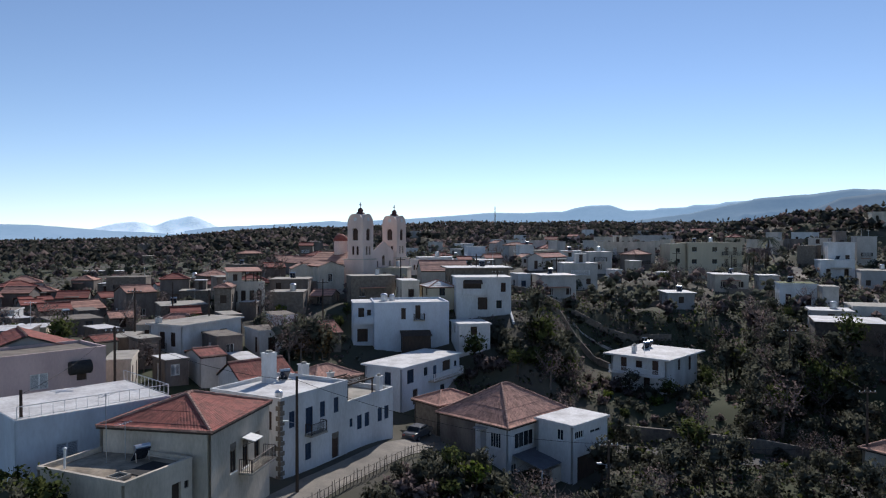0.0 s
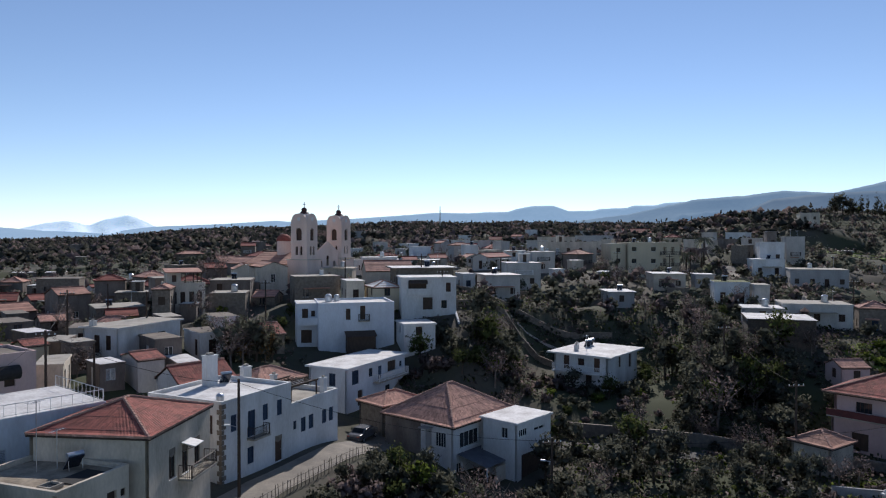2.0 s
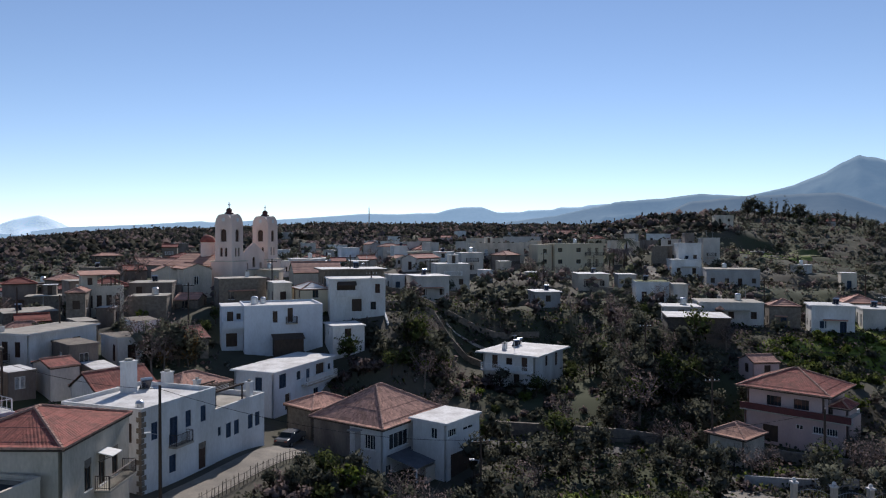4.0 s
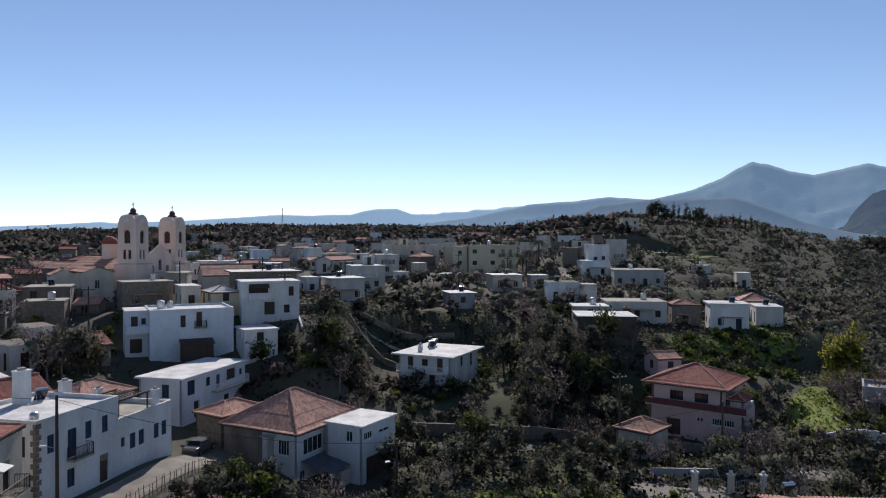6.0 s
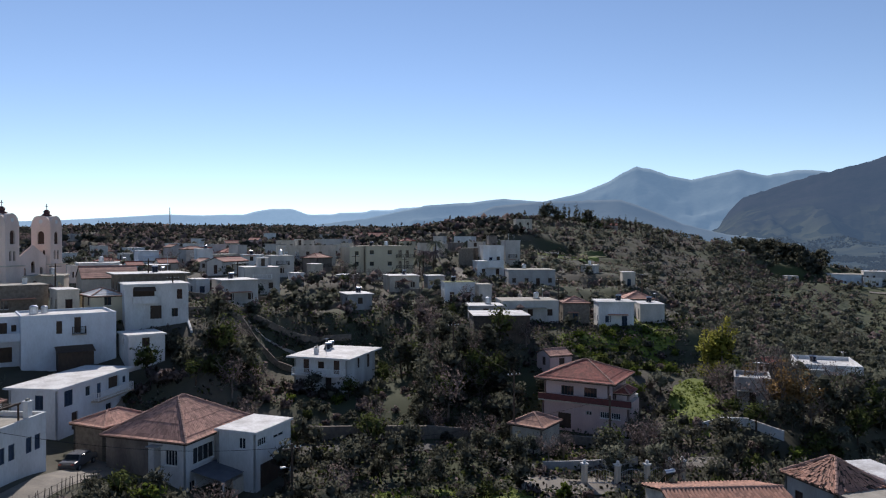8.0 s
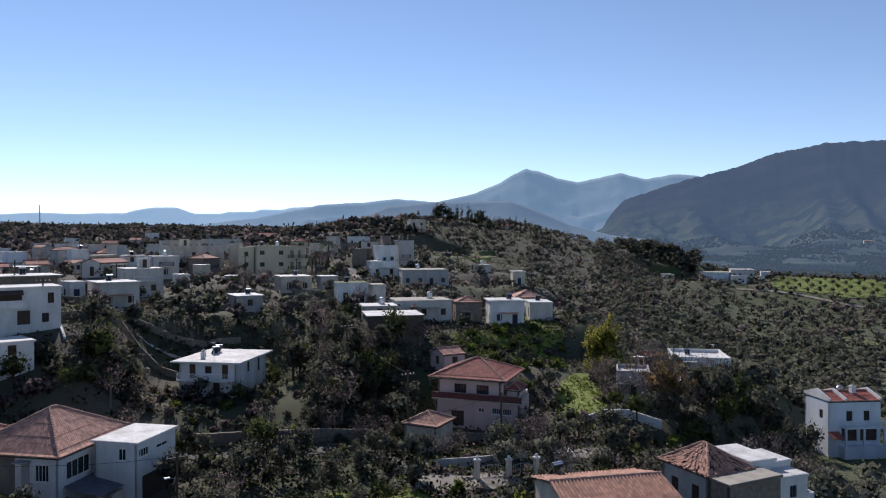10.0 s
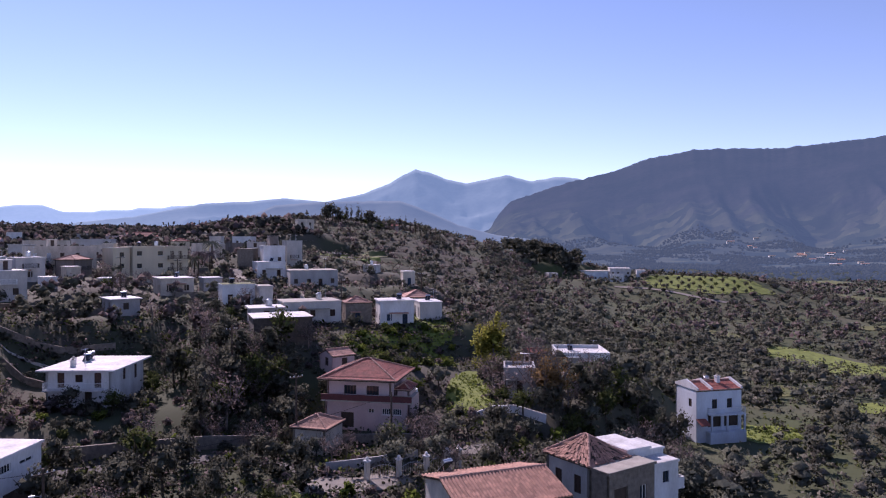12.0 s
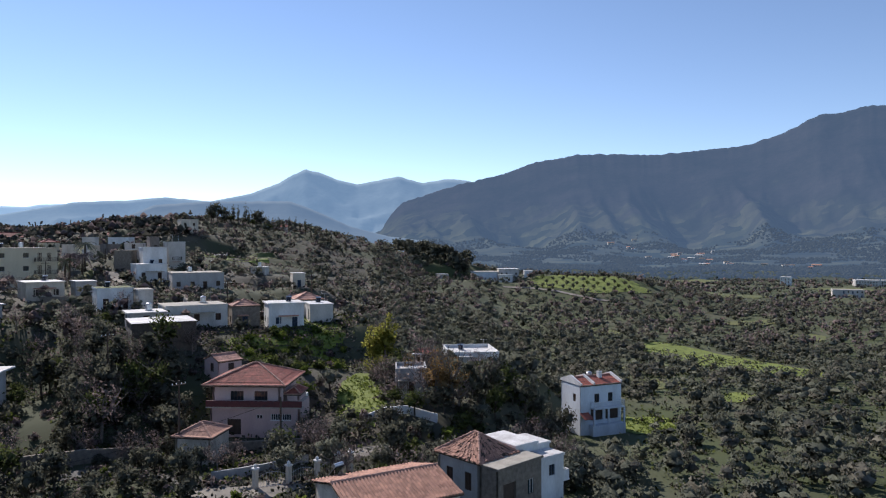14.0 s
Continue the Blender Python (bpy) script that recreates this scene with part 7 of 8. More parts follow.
def clumps(rng, k, rx, ry, rz, cz, r, hollow=.4):
    """k uneven leafy clumps filling a crown; returns an array k x 6 x 3."""
    d = rng.normal(size=(k, 3))
    d /= np.linalg.norm(d, axis=1)[:, None]
    c = d * (hollow + (1 - hollow) * rng.random(k))[:, None] * np.array([rx, ry, rz]) * .8
    c[:, 2] += cz
    s = r * rng.uniform(.7, 1.25, (k, 1, 1)) * np.array([1, 1, .8])
    return c[:, None, :] + BLOB_V[None] * s * rng.uniform(.6, 1.35, (k, 6, 1))


def leafy_mesh(name, quads, blobs, material, quad_n, blob_n):
    """One mesh of loose leaf quads (n x 4 x 3) and soft clumps (m x 6 x 3)."""
    n, m = len(quads), len(blobs)
    me = bpy.data.meshes.new(name)
    me.vertices.add(n * 4 + m * 6)
    me.vertices.foreach_set("co", np.concatenate([quads.reshape(-1, 3), blobs.reshape(-1, 3)]).astype(np.float32).ravel())
    tri = (BLOB_F[None] + (n * 4 + np.arange(m) * 6)[:, None, None]).reshape(-1)
    me.loops.add(n * 4 + m * 24)
    me.loops.foreach_set("vertex_index", np.concatenate([np.arange(n * 4), tri]).astype(np.int32))
    me.polygons.add(n + m * 8)
    me.polygons.foreach_set("loop_start", np.concatenate([np.arange(n) * 4, n * 4 + np.arange(m * 8) * 3]).astype(np.int32))
    me.update(calc_edges=True)
    set_normals(me, np.concatenate([quad_n.reshape(-1, 3), blob_n.reshape(-1, 3)]))
    me.materials.append(material)
    return me


def limbs(rng, h, spread, r, n, bark="bark", twigs=0):
    """A tapered trunk with bent limbs; twigs: fine branches at their ends."""
    sh = Shape()
    a, lean = Vector((0, 0, -.5)), Vector((rng.uniform(-.1, .1), rng.uniform(-.1, .1), 1))
    fork = a + lean * (h * .4 + .5)
    sh.tube(a, fork, r, r * .75, 7)
    for i in range(n):
        t = math.tau * i / n + rng.uniform(-.5, .5)
        mid = fork + Vector((math.cos(t) * spread * .45, math.sin(t) * spread * .45, h * rng.uniform(.18, .3)))
        end = mid + Vector((math.cos(t + .3) * spread * .5, math.sin(t + .3) * spread * .5, h * rng.uniform(.2, .38)))
        sh.tube(fork, mid, r * .6, r * .38, 5).tube(mid, end, r * .38, r * .12, 5)
        for j in range(twigs):
            p = mid.lerp(end, rng.uniform(.1, 1))
            q = p + Vector((rng.uniform(-1, 1) * spread * .5, rng.uniform(-1, 1) * spread * .5, rng.uniform(.1, .5) * h * .5))
            sh.tube(p, q, r * .16, r * .05, 3)
    return sh


KINDS = {}


def tree_kind(key, name, label, mats, h, crown, leaf, n, lumps, lump_r, trunk_r, bark="bark", twigs=0, nlimb=5, variants=3, hollow=.55, base=.55, group="trees of the village", solid=14):
    """Three forms of one kind of tree, each a thing with trunk and crown, later copied."""
    forms = []
    for k in range(variants):
        rng = np.random.default_rng(abs(hash_name(key)) + k)
        trunk = limbs(rng, h, crown[0], trunk_r, nlimb, bark, twigs).mesh("trunk", M[bark])
        mid = h * base + crown[2] * .35
        leaves, soft = tufts(rng, n, *crown, mid, leaf, lumps, lump_r, hollow), clumps(rng, solid, *crown, mid, lump_r * .62)
        low = (0, 0, mid - crown[2] * .35)
        forms.append((name, label, trunk, leafy_mesh("crown", leaves, soft, M[mats[k % len(mats)]], rounded(leaves, low, crown, rng), rounded(soft, low, crown, rng, .3)), group))
    KINDS[key] = forms


def hash_name(s):
    return sum(ord(c) * (i + 3) * 131 for i, c in enumerate(s))


tree_kind("olive", "olive_tree", "grey-green olive tree with a rounded open crown", ["olive", "oliveb", "olive"], 4.2, (2.3, 2.2, 1.5), .2, 450, 34, .9, .2, hollow=.35)
tree_kind("dark", "evergreen_tree", "dense dark green evergreen garden tree", ["dark", "dark", "green", "dark"], 4.4, (2.0, 2.0, 1.9), .2, 450, 34, .85, .17, hollow=.35, variants=4)
tree_kind("citrus", "citrus_tree", "rounded leafy green citrus tree in a garden", ["green", "green", "lime"], 3.0, (1.5, 1.5, 1.25), .19, 330, 26, .62, .11, hollow=.35)
tree_kind("bare", "bare_tree", "leafless winter tree with a haze of brown twigs", ["brown"], 5.2, (2.4, 2.4, 2.0), .15, 400, 30, .8, .16, "palebark", 6, 6, 3, .3, solid=0)
tree_kind("bush", "shrub", "low tangled dark green shrub", ["dark", "dark", "brown"], 1.4, (1.3, 1.2, .75), .2, 260, 18, .55, .06, base=.3, group="shrubs of the slope")
tree_kind("bright", "shrub", "fresh light green leafy shrub", ["lime", "green", "lime"], 1.3, (1.2, 1.1, .7), .2, 260, 18, .5, .06, base=.3, group="shrubs of the slope")
tree_kind("poplar", "poplar_tree", "tall yellow-green poplar tree in a garden", ["yellow"], 8.6, (1.7, 1.7, 3.9), .2, 1600, 46, .75, .16, "palebark", 2, 6, 1, .35, .3)
tree_kind("autumn", "autumn_tree", "slender tree with rusty orange autumn leaves", ["rust"], 7.6, (1.7, 1.7, 3.2), .14, 900, 34, .75, .13, "palebark", 6, 7, 1, .35, .32, solid=6)
tree_kind("cypress", "cypress_tree", "narrow dark cypress tree", ["dark"], 8.0, (.75, .75, 3.9), .16, 700, 40, .42, .12, nlimb=3, variants=2, hollow=.3, base=.38, group="cypress trees")
tree_kind("pine", "pine_tree", "broad dark pine tree on the hill", ["dark"], 9.0, (3.4, 3.2, 2.0), .35, 700, 26, 1.1, .25, variants=2, base=.62, group="pines on the hill")


def in_house(x, y, extra=0.0):
    for inv, w, l, mg in FOOT:
        p = inv @ Vector((x, y, 0))
        if -mg - extra < p.x < w + mg + extra and -mg - extra < p.y < l + mg + extra:
            return True
    return False


MADE = {}


def plant(key, x, y, s=1.0, sz=None, z=None, rng=random):
    forms = KINDS[key]
    k = int(rng.random() * len(forms))
    z = ground_z(x, y) if z is None else z
    m = pose(x, y, z, rng.uniform(-3, 3), rng.uniform(-3, 3), rng.uniform(0, 360))
    if (key, k) in MADE:
        ob = copy_thing(MADE[key, k], m)
    else:
        name, label, tm, cm, group = forms[k]
        ob = thing(name, m, label, "shrub" if name == "shrub" else "tree", group)
        part("trunk", tm, None, ob)
        part("crown", cm, None, ob)
        MADE[key, k] = ob
        ob.scale = (1, 1, 1)
    ob.scale = (s, s, s * (sz or 1))
    return ob


CLEAR = [(99.6, 59.4, 4.4), (95.6, 56.4, 3), (92, 54, 2.4), (56, 59.6, 2.4), (59.4, 58.2, 2.4), (64.4, 55.4, 2.4), (70, 52, 2.4), (10.6, 136, 2.2), (10.7, 131, 2.2), (10.8, 126, 2.2), (11, 121, 2.4), (11.1, 116, 2.4), (11.2, 112, 2.4), (11, 108, 2.6), (94, 48, 4), (90, 44.5, 4), (98, 45.5, 5), (103, 46, 4.5), (86, 42, 3), (20, 93, 4), (24, 98, 4.5), (28, 90, 4), (26, 86, 3.5), (33, 90, 4), (36, 94, 4), (41, 102, 4), (26, 91, 4), (30, 92, 4), (34, 94, 4.5), (38, 99, 4), (24, 95, 3.5), (96, 48, 5), (90, 46, 4.5), (101, 49, 4), (86, 44, 4), (52, 34, 4), (-10.5, 58, 3.6), (-7, 66, 3.2), (-3, 73, 3.2), (0, 80, 3.0), (39.5, 58, 2.6), (43, 56, 2.6), (24, 79.5, 2.0), (34, 75.5, 2.0), (73, 73.5, 4.5), (77, 78.5, 4.5), (80, 82, 4.0), (69, 69, 4.0), (62, 57, 2.5), (67, 54, 2.5)]


def thicket(seed, b0, b1, r0, r1, n, mix, s0=.7, s1=1.2, gap=1.7, clear=True):
    """Trees and shrubs of several kinds over a stretch of slope, clear of houses and lanes."""
    rng = random.Random(seed)
    done, tries = [], 0
    while len(done) < n and tries < n * 30:
        tries += 1
        b, r = radians(rng.uniform(b0, b1)), math.sqrt(rng.uniform(r0 * r0, r1 * r1))
        x, y = r * math.sin(b), r * math.cos(b)
        if in_house(x, y, .4) or any((x - p) ** 2 + (y - q) ** 2 < gap * gap for p, q in done) or clear and any((x - p) ** 2 + (y - q) ** 2 < c * c for p, q, c in CLEAR):
            continue
        done.append((x, y))
        plant(rng.choice(mix), x, y, rng.uniform(s0, s1), rng.uniform(.85, 1.2), None, rng)


# single trees
plant("poplar", 86, 81, 1.15), plant("poplar", 88.2, 83.5, 1.0), plant("poplar", 84.6, 82.6, .9), plant("autumn", 74.5, 60.5, 1.25), plant("autumn", 76.2, 59.0, 1.1), plant("autumn", 77.0, 62.6, .95), plant("autumn", 79, 69.5, .9)
plant("cypress", 92.5, 56.5, .8), plant("cypress", 93.6, 54.6, .75), plant("cypress", 36.5, 83.0, 1.15), plant("bare", 40.5, 84.5, 1.3)
for x, y, s in ((-19.5, 98, 1.0), (-16.5, 99.5, .9)):
    plant("dark", x, y, s, 1.1)
plant("dark", -17.5, 95.5, 1.15), plant("olive", -20.5, 95.0, 1.2), plant("autumn", -16.4, 96.5, .75), plant("bare", -22.5, 97.5, 1.0), plant("autumn", -19.0, 94.4, .6)
for x, y, k, s in ((-3.0, 61.6, "bush", 1.2), (-1.2, 63.5, "dark", .7), (-3.9, 60.0, "dark", .6), (.8, 62.0, "dark", .85), (2.4, 65.0, "bush", 1.3), (-1.8, 59.0, "dark", .75), (.4, 58.2, "bright", 1.2), (-5.4, 56.2, "bush", 1.2), (-4.2, 53.5, "dark", .65), (2.8, 60.0, "citrus", 1.1), (4.0, 63.0, "bush", 1.4), (-1.0, 61.0, "bush", 1.6), (1.2, 60.0, "bush", 1.6), (-3.4, 57.4, "bush", 1.6), (3.2, 62.0, "dark", .9), (-4.8, 58.4, "bush", 1.0), (.6, 66.4, "bush", 1.1), (-1.9, 64.0, "bush", 1.0), (4.4, 60.6, "bush", 1.5), (-1.6, 56.4, "bush", 1.5)):
    plant(k, x, y, s * .74)
thicket(1, 12, 33, 68, 84, 36, ("dark", "bush", "dark", "dark", "bush"), .55, .95)
thicket(2, 8, 31, 84, 112, 56, ("dark", "bush", "bare", "bush", "bush", "bare"), .55, 1.0, 2.0)
thicket(3, 4, 30, 112, 140, 34, ("bare", "bush", "bush", "bush", "bright"), .5, .85, 2.2)
thicket(4, 6, 28, 50, 67, 28, ("bush", "bright", "dark", "bush", "bare"), .5, .85)
thicket(5, 28, 62, 48, 68, 34, ("bush", "bright", "citrus", "bush", "bush"), .45, .8)
thicket(6, 32, 46, 68, 92, 24, ("bare", "dark", "bush", "olive"), .5, .85)
thicket(7, 46.5, 62, 88, 122, 38, ("dark", "bare", "olive", "citrus", "bush"), .7, 1.1)
thicket(8, 46, 62, 64, 90, 34, ("dark", "olive", "citrus", "dark", "bare"), .6, 1.05)
for x, y, k, s in ((-25.6, 42.3, "citrus", 1.0), (-23.6, 41.8, "dark", .8), (-24.6, 39.6, "dark", .8), (-22.6, 39.4, "citrus", .8), (-27.2, 44.4, "bush", 1.4), (-26.0, 40.6, "bush", 1.3), (-21.2, 38.6, "bush", 1.2), (-28.4, 46.6, "citrus", .8), (-21.8, 41.2, "bush", 1.1), (-24.8, 44.4, "citrus", .8)):
    plant(k, x, y, s, z=12.2)
thicket(10, 35, 43.5, 104, 132, 44, ("bright", "bright", "bright", "bush"), .6, 1.1, 1.4)
thicket(11, -34, -4, 84, 130, 30, ("dark", "bare", "citrus", "bush"), .6, 1.0)
thicket(13, 8, 26, 80, 104, 55, ("bush", "bush", "bush", "bush", "bright"), .5, .8, 1.3, False)
thicket(14, 22, 34, 100, 150, 30, ("bush", "bare", "dark", "bush"), .5, .9, 1.6)
thicket(15, 20, 31, 92, 118, 28, ("dark", "dark", "dark", "bush"), .8, 1.2, 2.2)
thicket(16, -34, -9, 96, 190, 16, ("bare", "bare", "dark", "bush"), .5, .9, 2.0)
thicket(17, -8, 24, 140, 240, 22, ("bare", "dark", "bare", "bush"), .6, 1.0, 2.0)
for x, y, k, s in ((28.4, 97.6, "bush", 1.2), (30.4, 95.6, "dark", .65), (26.4, 99.8, "dark", .7), (33.0, 96.4, "bush", 1.3), (35.8, 98.6, "bush", 1.2), (37.6, 101.4, "dark", .7), (24.8, 102.2, "bush", 1.3)):
    plant(k, x, y, s)
for x, y, s in ((46.2, 92.0, 1.3), (48.4, 93.0, 1.5), (44.2, 90.6, 1.1), (50.6, 94.6, 1.6), (42.0, 89.4, .9), (39.6, 88.4, .8)):
    plant("bright", x, y, s, 1.25)
thicket(18, 52, 58.6, 97, 112, 15, ("dark", "bush", "citrus", "dark"), .75, 1.15, 2.0, False)
thicket(19, 47, 60, 62, 96, 30, ("bush", "bright", "bush"), .5, .9, 1.6)
for x, y, k, s in ((67.2, 69.6, "bush", .9), (70.0, 76.0, "bush", .8), (72.5, 79.5, "olive", .8), (76.5, 70.5, "bush", 1.0), (79.5, 75.5, "bare", .8), (66.4, 66.0, "bush", .9), (81.5, 78.8, "bush", 1.0), (72.2, 68.2, "bush", .7)):
    plant(k, x, y, s)
thicket(12, 2, 10, 98, 112, 24, ("bright", "bush", "bush", "dark"), .8, 1.3)
for i in range(30):
    b, r = radians(37.6 + i * .21 + .1 * math.sin(i * 3)), 392 - i * .9 + 5 * math.sin(i * 2.3)
    plant("cypress", r * math.sin(b), r * math.cos(b), 1.0 - .014 * i + .2 * math.sin(i * 5))
for b, r, k, s_, sz in ((33.3, 392, "dark", 1.6, 1.2), (33.8, 394, "dark", 1.8, 1.15), (34.3, 392, "dark", 1.6, 1.1), (35.0, 392, "cypress", 1.25, 1.0), (35.3, 393, "cypress", 1.05, 1.0), (35.8, 391, "cypress", 1.35, 1.05), (36.1, 392, "cypress", 1.15, 1.0), (36.7, 394, "pine", 1.05, 1.0), (37.0, 392, "pine", .95, .95), (37.6, 390, "dark", 1.2, 1.0), (50.3, 470, "pine", 1.3, 1.0)):
    plant(k, r * math.sin(radians(b)), r * math.cos(radians(b)), s_, sz)
for i in range(16):
    b, r = radians(33.0 + 5.5 * ((i * .618) % 1)), 384 + 14 * ((i * .377) % 1)
    plant("dark", r * math.sin(b), r * math.cos(b), .85 + .25 * math.sin(i * 3), .9)

for i in range(30):
    b, r = radians(48.4 + 5.0 * ((i * .618) % 1)), 440 + 32 * ((i * .377) % 1)
    plant("pine", r * math.sin(b), r * math.cos(b), 1.25 - .12 * abs(math.degrees(b) - 50.8) + .15 * math.sin(i))


def palm(x, y, h):
    ob = thing("palm_tree", pose(x, y, ground_z(x, y)), "tall date palm with drooping fronds", "tree", "palms by the flats")
    part("trunk", Shape().tube((0, 0, -.5), (.2, 0, h), .3, .22, 8), M["bark"], ob)
    rng = np.random.default_rng(int(x * 10))
    q = []
    for i in range(26):
        t, up = i * 2.4, rng.uniform(-.5, 1.2)
        for k in range(6):
            u, v = k / 6, (k + 1) / 6
            f = lambda w: np.array([.2 + math.cos(t) * 3.0 * w, math.sin(t) * 3.0 * w, h + up * 2.2 * w - 2.4 * w * w])
            s = np.array([-math.sin(t), math.cos(t), 0]) * .32 * (1 - u * .6)
            q.append([f(u) - s + [0, 0, -.15], f(u), f(v), f(v) - s + [0, 0, -.15]])
            q.append([f(u), f(u) + s + [0, 0, -.15], f(v) + s + [0, 0, -.15], f(v)])
    part("crown", quad_mesh("crown", np.array(q), M["brown" if int(x) % 2 else "olive"]), None, ob)


for x, y, h in ((84.5, 196, 7.0), (87, 199, 8.2), (89.5, 197, 6.2), (92, 201, 7.6)):
    palm(x, y, h)


# ---- groves and far woods ----
# rough grass without trees below the green fields
OPEN = [(198, 62, 13, 37, -37, 0, ""), (172, 228, 24, 14, 10, 0, ""), (120, 47, 9, 7, 0, 0, ""), (76, 94, 13, 9, -40, 0, "")]


def woods(label, seed, b0, b1, r0, r1, step, quads, leaf, mats, size=(2.0, 1.6), skip=0.0, blobs=4, name="olive_grove", keep_off=True, rows=False):
    """Countless trees of the slopes as one mesh for each leaf colour."""
    rng = np.random.default_rng(seed)
    xs, ys = [], []
    r = r0
    while r < r1:
        st = step * (1 + .0006 * r)
        nb = int(radians(b1 - b0) * r / st)
        bb = np.radians(b0 + (b1 - b0) * (np.arange(nb) + rng.random(nb) * .9) / max(nb, 1))
        rr = r + rng.uniform(-.5, .5, nb) * st
        xs.append(rr * np.sin(bb)), ys.append(rr * np.cos(bb))
        r += st
    x, y = np.concatenate(xs), np.concatenate(ys)
    gap = np.array([noise.noise((p * .02, q * .02, seed)) for p, q in zip(x, y)])
    keep = (gap > -.6 + skip) & (rng.random(len(x)) > .06)
    for p, q, c in CLEAR:
        keep &= (x - p) ** 2 + (y - q) ** 2 > c * c
    if keep_off:
        keep &= np.array([not in_house(p, q, 1.0) for p, q in zip(x, y)])
    for cx, cy, rx, ry, turn, sd_, mt in LAWNS + OPEN:
        c, s = math.cos(radians(turn)), math.sin(radians(turn))
        u, v = ((x - cx) * c + (y - cy) * s) / rx, (-(x - cx) * s + (y - cy) * c) / ry
        keep &= (u * u + v * v > .9) if sd_ != 8 else (u * u + v * v > 1)
    x, y = x[keep], y[keep]
    z = heights(x, y)
    if rows:
        rr, aa = np.hypot(x, y), np.degrees(np.arctan2(x, y))
        on = np.array([noise.noise((p * .013, q * .013, 5)) for p, q in zip(x, y)]) > .22
        st = base_heights(x, y) / 2.6 + .25 * np.sin(aa * 1.3 + rr * .02)
        on |= (st - np.floor(st) > .45) | (rr < 190) | (aa > 49) | (aa < 27)
        x, y, z = x[on], y[on], z[on]
    for k, key in enumerate(mats):
        pick = rng.integers(0, len(mats), len(x)) == k
        crown = (size[0], size[0], size[1] * .62, size[1] * .7)
        leaves = [tufts(rng, quads, *crown, leaf, 15, size[0] * .42, .3) for _ in range(6)]
        soft = [clumps(rng, blobs, *crown, size[0] * .33) for _ in range(6)]
        px_, py_, pz = x[pick], y[pick], z[pick]
        if not len(px_):
            continue
        form = rng.integers(0, 6, len(px_))
        sc, a = rng.uniform(.7, 1.25, (len(px_), 1, 1, 1)), rng.uniform(0, math.tau, len(px_))[:, None, None]

        def spread(shapes, jitter):
            q = np.stack([shapes[i] for i in form]) * sc
            q = np.stack([q[..., 0] * np.cos(a) - q[..., 1] * np.sin(a), q[..., 0] * np.sin(a) + q[..., 1] * np.cos(a), q[..., 2]], -1)
            out = rounded(q, (0, 0, crown[3] - crown[2] * .4), crown[:3], rng, jitter)
            q = q + np.stack([px_, py_, pz], -1)[:, None, None, :]
            return q.reshape(-1, *q.shape[2:]), out.reshape(-1, *q.shape[2:])
        (lq, ln), (bq, bn) = spread(leaves, .6), spread(soft, .4)
        tagged(new(name, leafy_mesh(name, lq, bq, M[key], ln, bn)), label, "trees", kind="stuff")


woods("grey-green olive trees covering the valley slope", 21, 47, 92, 118, 260, 3.4, 58, .27, ("olive", "oliveb", "olive", "dark"), (2.0, 2.1), blobs=6)
woods("scattered olive trees in the fields below", 28, 60, 92, 70, 118, 3.4, 170, .17, ("olive", "oliveb", "olive"), (1.9, 2.1), blobs=8)
woods("dense olive groves on the far valley floor", 22, 46, 92, 260, 520, 4.6, 26, .45, ("olive", "oliveb", "dark", "brown"), (2.4, 2.4), blobs=4)
woods("distant groves on the plain", 23, 40, 92, 520, 1100, 7.5, 3, 1.1, ("olive", "dark", "brown"), (4.2, 3.0), .15, blobs=3)
# hazegrove leaves glow bluish: haze painted over these trees
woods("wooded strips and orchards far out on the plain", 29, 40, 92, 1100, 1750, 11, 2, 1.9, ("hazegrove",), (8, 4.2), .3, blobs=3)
woods("terraced olive trees on the round hill", 24, 27, 50, 165, 470, 3.9, 24, .42, ("olive", "oliveb", "dark", "brown"), (2.0, 2.0), -.3, blobs=4, rows=True)
woods("trees and gardens between the houses", 25, -36, 30, 135, 330, 5.6, 20, .34, ("dark", "brown", "olive"), (1.9, 2.6), .1, blobs=9)
woods("dark wooded ridge behind the village", 26, -38, 32, 330, 960, 5.0, 1, 1.2, ("woodland", "brown", "woodland", "woodland"), (4.6, 3.2), -.5, blobs=3)
woods("trees on the slope below the terraces", 27, 8, 46, 118, 170, 6.2, 26, .3, ("dark", "brown", "olive"), (1.6, 2.4), .1, blobs=14)


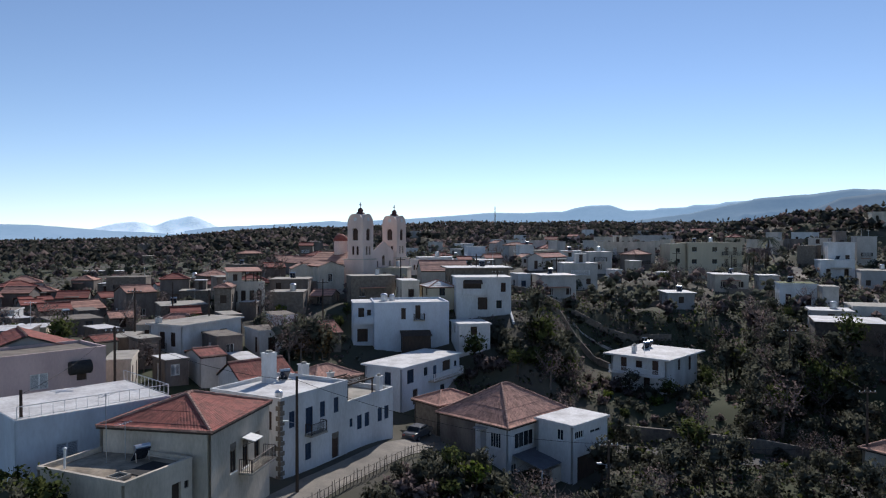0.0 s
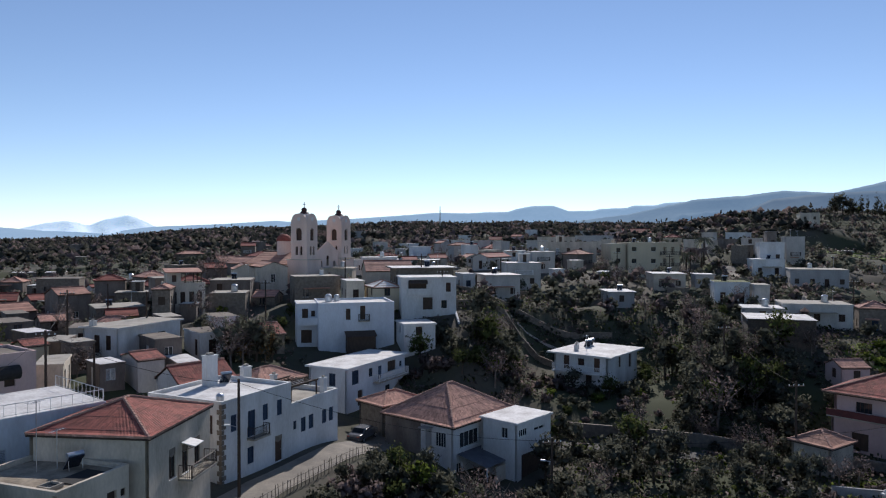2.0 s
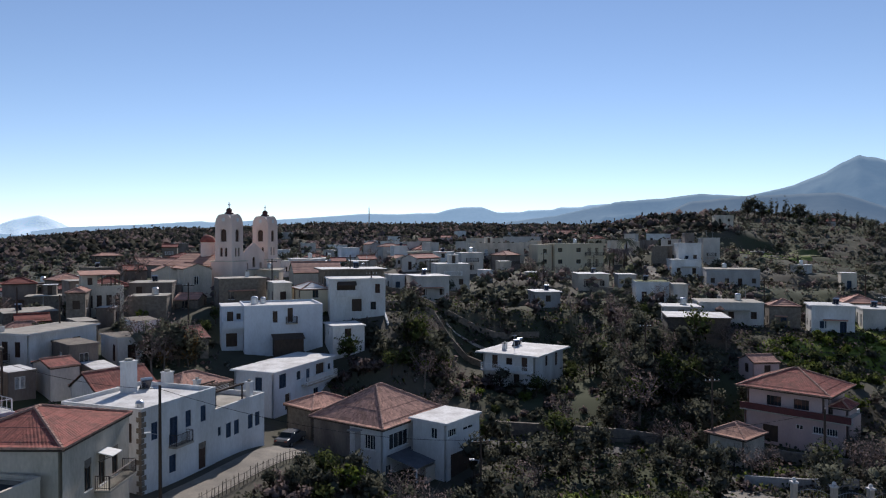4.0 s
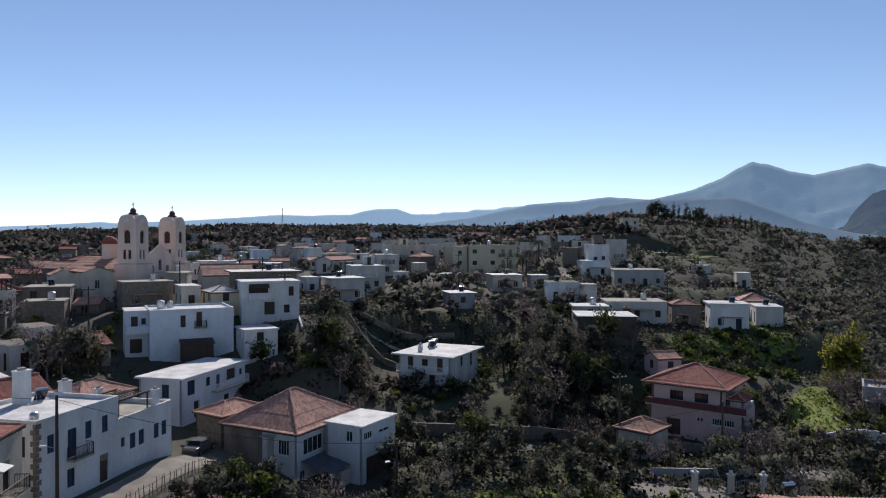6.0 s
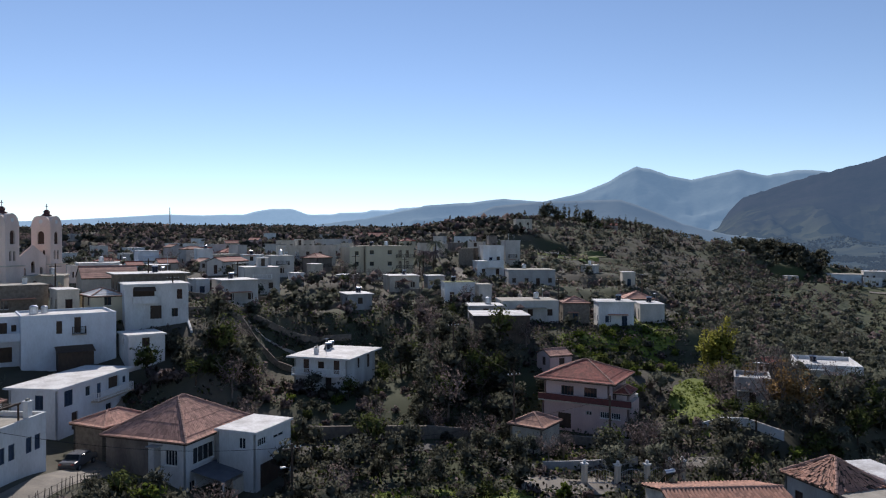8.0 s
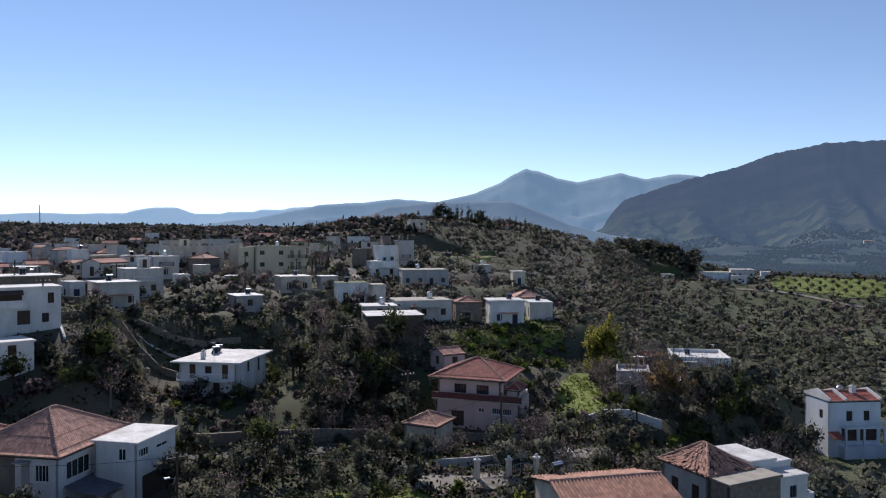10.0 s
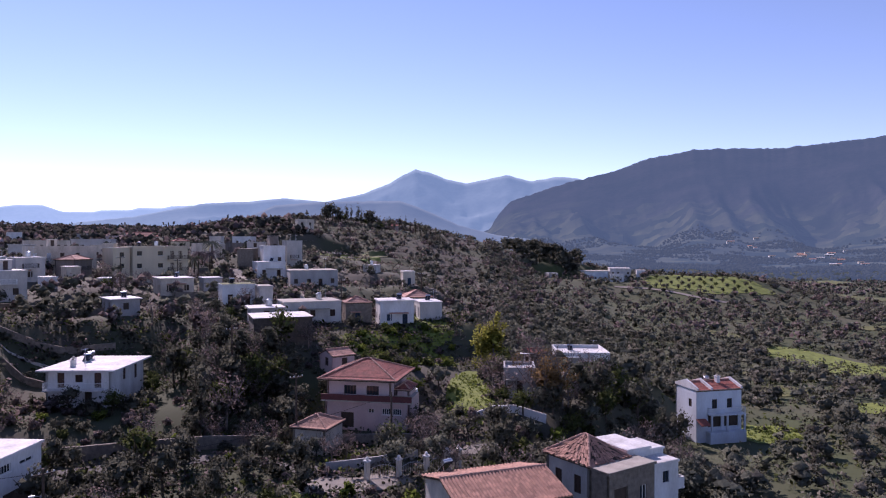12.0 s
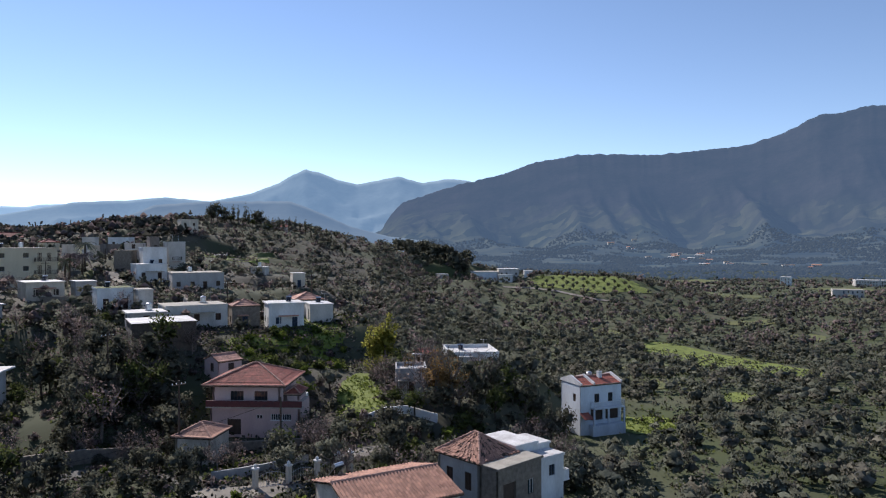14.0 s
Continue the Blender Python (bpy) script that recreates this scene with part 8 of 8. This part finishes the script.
def scrub(label, seed, b0, b1, r0, r1, n, mats, leaf=.16, size=.55, quads=12):
    """Weeds, grass tussocks and brambles as one mesh for each colour."""
    rng = np.random.default_rng(seed)
    b, r = np.radians(rng.uniform(b0, b1, n)), np.sqrt(rng.uniform(r0 * r0, r1 * r1, n))
    x, y = r * np.sin(b), r * np.cos(b)
    gap = np.array([noise.noise((p * .06, q * .06, seed)) for p, q in zip(x, y)])
    ok = (gap > -.25) & np.array([not in_house(p, q, -.4) for p, q in zip(x, y)])
    for p, q, c in CLEAR:
        ok &= (x - p) ** 2 + (y - q) ** 2 > (c * .75) ** 2
    x, y = x[ok], y[ok]
    z = heights(x, y)
    forms = [tufts(rng, quads, size, size, size * .45, size * .3, leaf, 5, size * .5, .2) for _ in range(8)]
    for k, key in enumerate(mats):
        pick = rng.integers(0, len(mats), len(x)) == k
        m_ = int(pick.sum())
        f = np.stack([forms[i] for i in rng.integers(0, 8, m_)]) * rng.uniform(.5, 1.6, (m_, 1, 1, 1))
        out = rounded(f, (0, 0, -size * .3), (size, size, size * .8), rng)
        f = f + np.stack([x[pick], y[pick], z[pick]], -1)[:, None, None, :]
        tagged(new("undergrowth", quad_mesh("undergrowth", f.reshape(-1, 4, 3), M[key], out)), label, "weeds", kind="stuff")


scrub("tangled weeds and brambles on the garden slopes", 31, 0, 48, 46, 150, 13000, ("dark", "brown", "dark", "green"), .2, .75, 7)
def grass_tufts(label, fields, per, mats):
    """Uneven blades and weeds standing in the nearer grass plots."""
    rng = np.random.default_rng(61)
    spots = []
    for cx, cy, rx, ry, turn, *_ in fields:
        n = int(rx * ry * per)
        a, v = rng.uniform(0, math.tau, n), np.sqrt(rng.random(n)) * 1.02
        u, w = rx * v * np.cos(a), ry * v * np.sin(a)
        c, s_ = math.cos(radians(turn)), math.sin(radians(turn))
        spots.append(np.stack([cx + u * c - w * s_, cy + u * s_ + w * c], -1))
    x, y = np.concatenate(spots).T
    z = heights(x, y)
    forms = [tufts(rng, 5, .3, .3, .16, .12, .13, 3, .2, .2) for _ in range(8)]
    for k, key in enumerate(mats):
        pick = rng.integers(0, len(mats), len(x)) == k
        f = np.stack([forms[i] for i in rng.integers(0, 8, int(pick.sum()))]) * rng.uniform(.5, 1.5, (int(pick.sum()), 1, 1, 1))
        out = rounded(f, (0, 0, -.3), (.3, .3, .3), rng)
        f = f + np.stack([x[pick], y[pick], z[pick] + .1], -1)[:, None, None, :]
        tagged(new("grass_tufts", quad_mesh("grass_tufts", f.reshape(-1, 4, 3), M[key], out)), label, "grass", kind="stuff")


grass_tufts("uneven tufts in the bright winter grass", [f for f in LAWNS if math.hypot(f[0], f[1]) < 135], 12, ("lime", "lime"))
scrub("tufts of grass and weeds between the olive trees", 32, 46, 92, 48, 260, 8000, ("olive", "green", "oliveb"), .24, .7, 7)
scrub("weeds and brush between the village houses", 33, -36, 34, 80, 260, 5500, ("dark", "brown", "olive"), .22, .7, 7)
scrub("low brush on the round hill", 34, 26, 50, 150, 420, 5000, ("olive", "brown", "oliveb"), .34, 1.0, 7)
scrub("rough brush on the far slopes", 35, -38, 30, 260, 620, 3500, ("woodland", "brown", "woodland"), .6, 1.6, 8)
woods("dense dark pinewood on the shoulder of the hill", 36, 47.6, 53.8, 432, 480, 4.6, 10, .6, ("dark",), (3.0, 6.5), -.3, blobs=10, name="pinewood")
for i in range(4):
    for k in range(9):
        b, r = radians(59.4 + .8 * k + .3 * (i % 2)), 399 + 9.5 * i + 1.5 * math.sin(k * 5 + i)
        plant("dark", r * math.sin(b), r * math.cos(b), .62 + .08 * math.sin(k * 3 + i))


# ---- far hamlet at the foot of the mountain ----
slope_tree = BVHTree.FromPolygons([v.co for v in flank.data.vertices], [tuple(q.vertices) for q in flank.data.polygons])
rng = random.Random(77)
for i in range(26):
    cluster = ((66.5, 72.5, 1850, 2050), (70, 76, 1700, 1850), (64, 76, 2150, 2450), (76.5, 79, 1600, 1750))[(0, 0, 1, 2)[i % 4] if i < 22 else 3]
    b, r = radians(rng.uniform(*cluster[:2])), rng.uniform(*cluster[2:])
    x, y = r * math.sin(b), r * math.cos(b)
    hit = slope_tree.ray_cast(Vector((x, y, 900)), Vector((0, 0, -1)))[0]
    z = max(ground_z(x, y), hit.z if hit else -99)
    w, l, h = rng.uniform(9, 22), rng.uniform(8, 12), rng.uniform(4, 8)
    ob = thing("house", pose(x, y, z, 0, 0, rng.uniform(-80, -50)), "pale far-off house among the fields", "house", "houses of the far hamlet")
    body = part("wall", Shape().box(0, 0, -8, w, l, h), M[rng.choice(("white", "cream", "offwhite"))], ob)
    for k in range(max(2, int(w / 4))):
        part("window", Shape().box(1.2 + k * 3.6, -.06, h - 2.6, 2.8 + k * 3.6, -.004, h - 1.0), M["glass"], body)
    part("roof", Shape().prism([(-.4, h + .003), (l + .4, h + .003), (l / 2, h + rng.uniform(.6, 2.2))], -.3, w + .3, Matrix(((0, 0, 1, 0), (1, 0, 0, 0), (0, 1, 0, 0), (0, 0, 0, 1)))), M[rng.choice(("aged", "roofwhite", "tiled"))], ob)

# ---- groves and hedges on the foot of the mountain ----
rng = np.random.default_rng(91)
b, r = np.radians(rng.uniform(43, 86, 20000)), 1470 + 1050 * rng.random(20000) ** 1.1
x, y = r * np.sin(b), r * np.cos(b)
ok = np.array([noise.noise((p * .006, q * .006, 2)) + .6 * noise.noise((p * .03, q * .012, 8)) > -.02 for p, q in zip(x, y)])
x, y = x[ok], y[ok]
hits = [slope_tree.ray_cast(Vector((p, q, 900)), Vector((0, 0, -1)))[0] for p, q in zip(x, y)]
z = np.maximum(base_heights(x, y), [h.z if h else -99 for h in hits])
at = np.stack([x, y, z], -1)
q = clumps(rng, len(at), 1.5, 1.5, 1.0, 2.0, 4.2)
out = rounded(q, q.mean(1, keepdims=True) - [0, 0, 1.5], (6, 6, 4), rng, .2)
# these clumps carry painted haze too, as emission
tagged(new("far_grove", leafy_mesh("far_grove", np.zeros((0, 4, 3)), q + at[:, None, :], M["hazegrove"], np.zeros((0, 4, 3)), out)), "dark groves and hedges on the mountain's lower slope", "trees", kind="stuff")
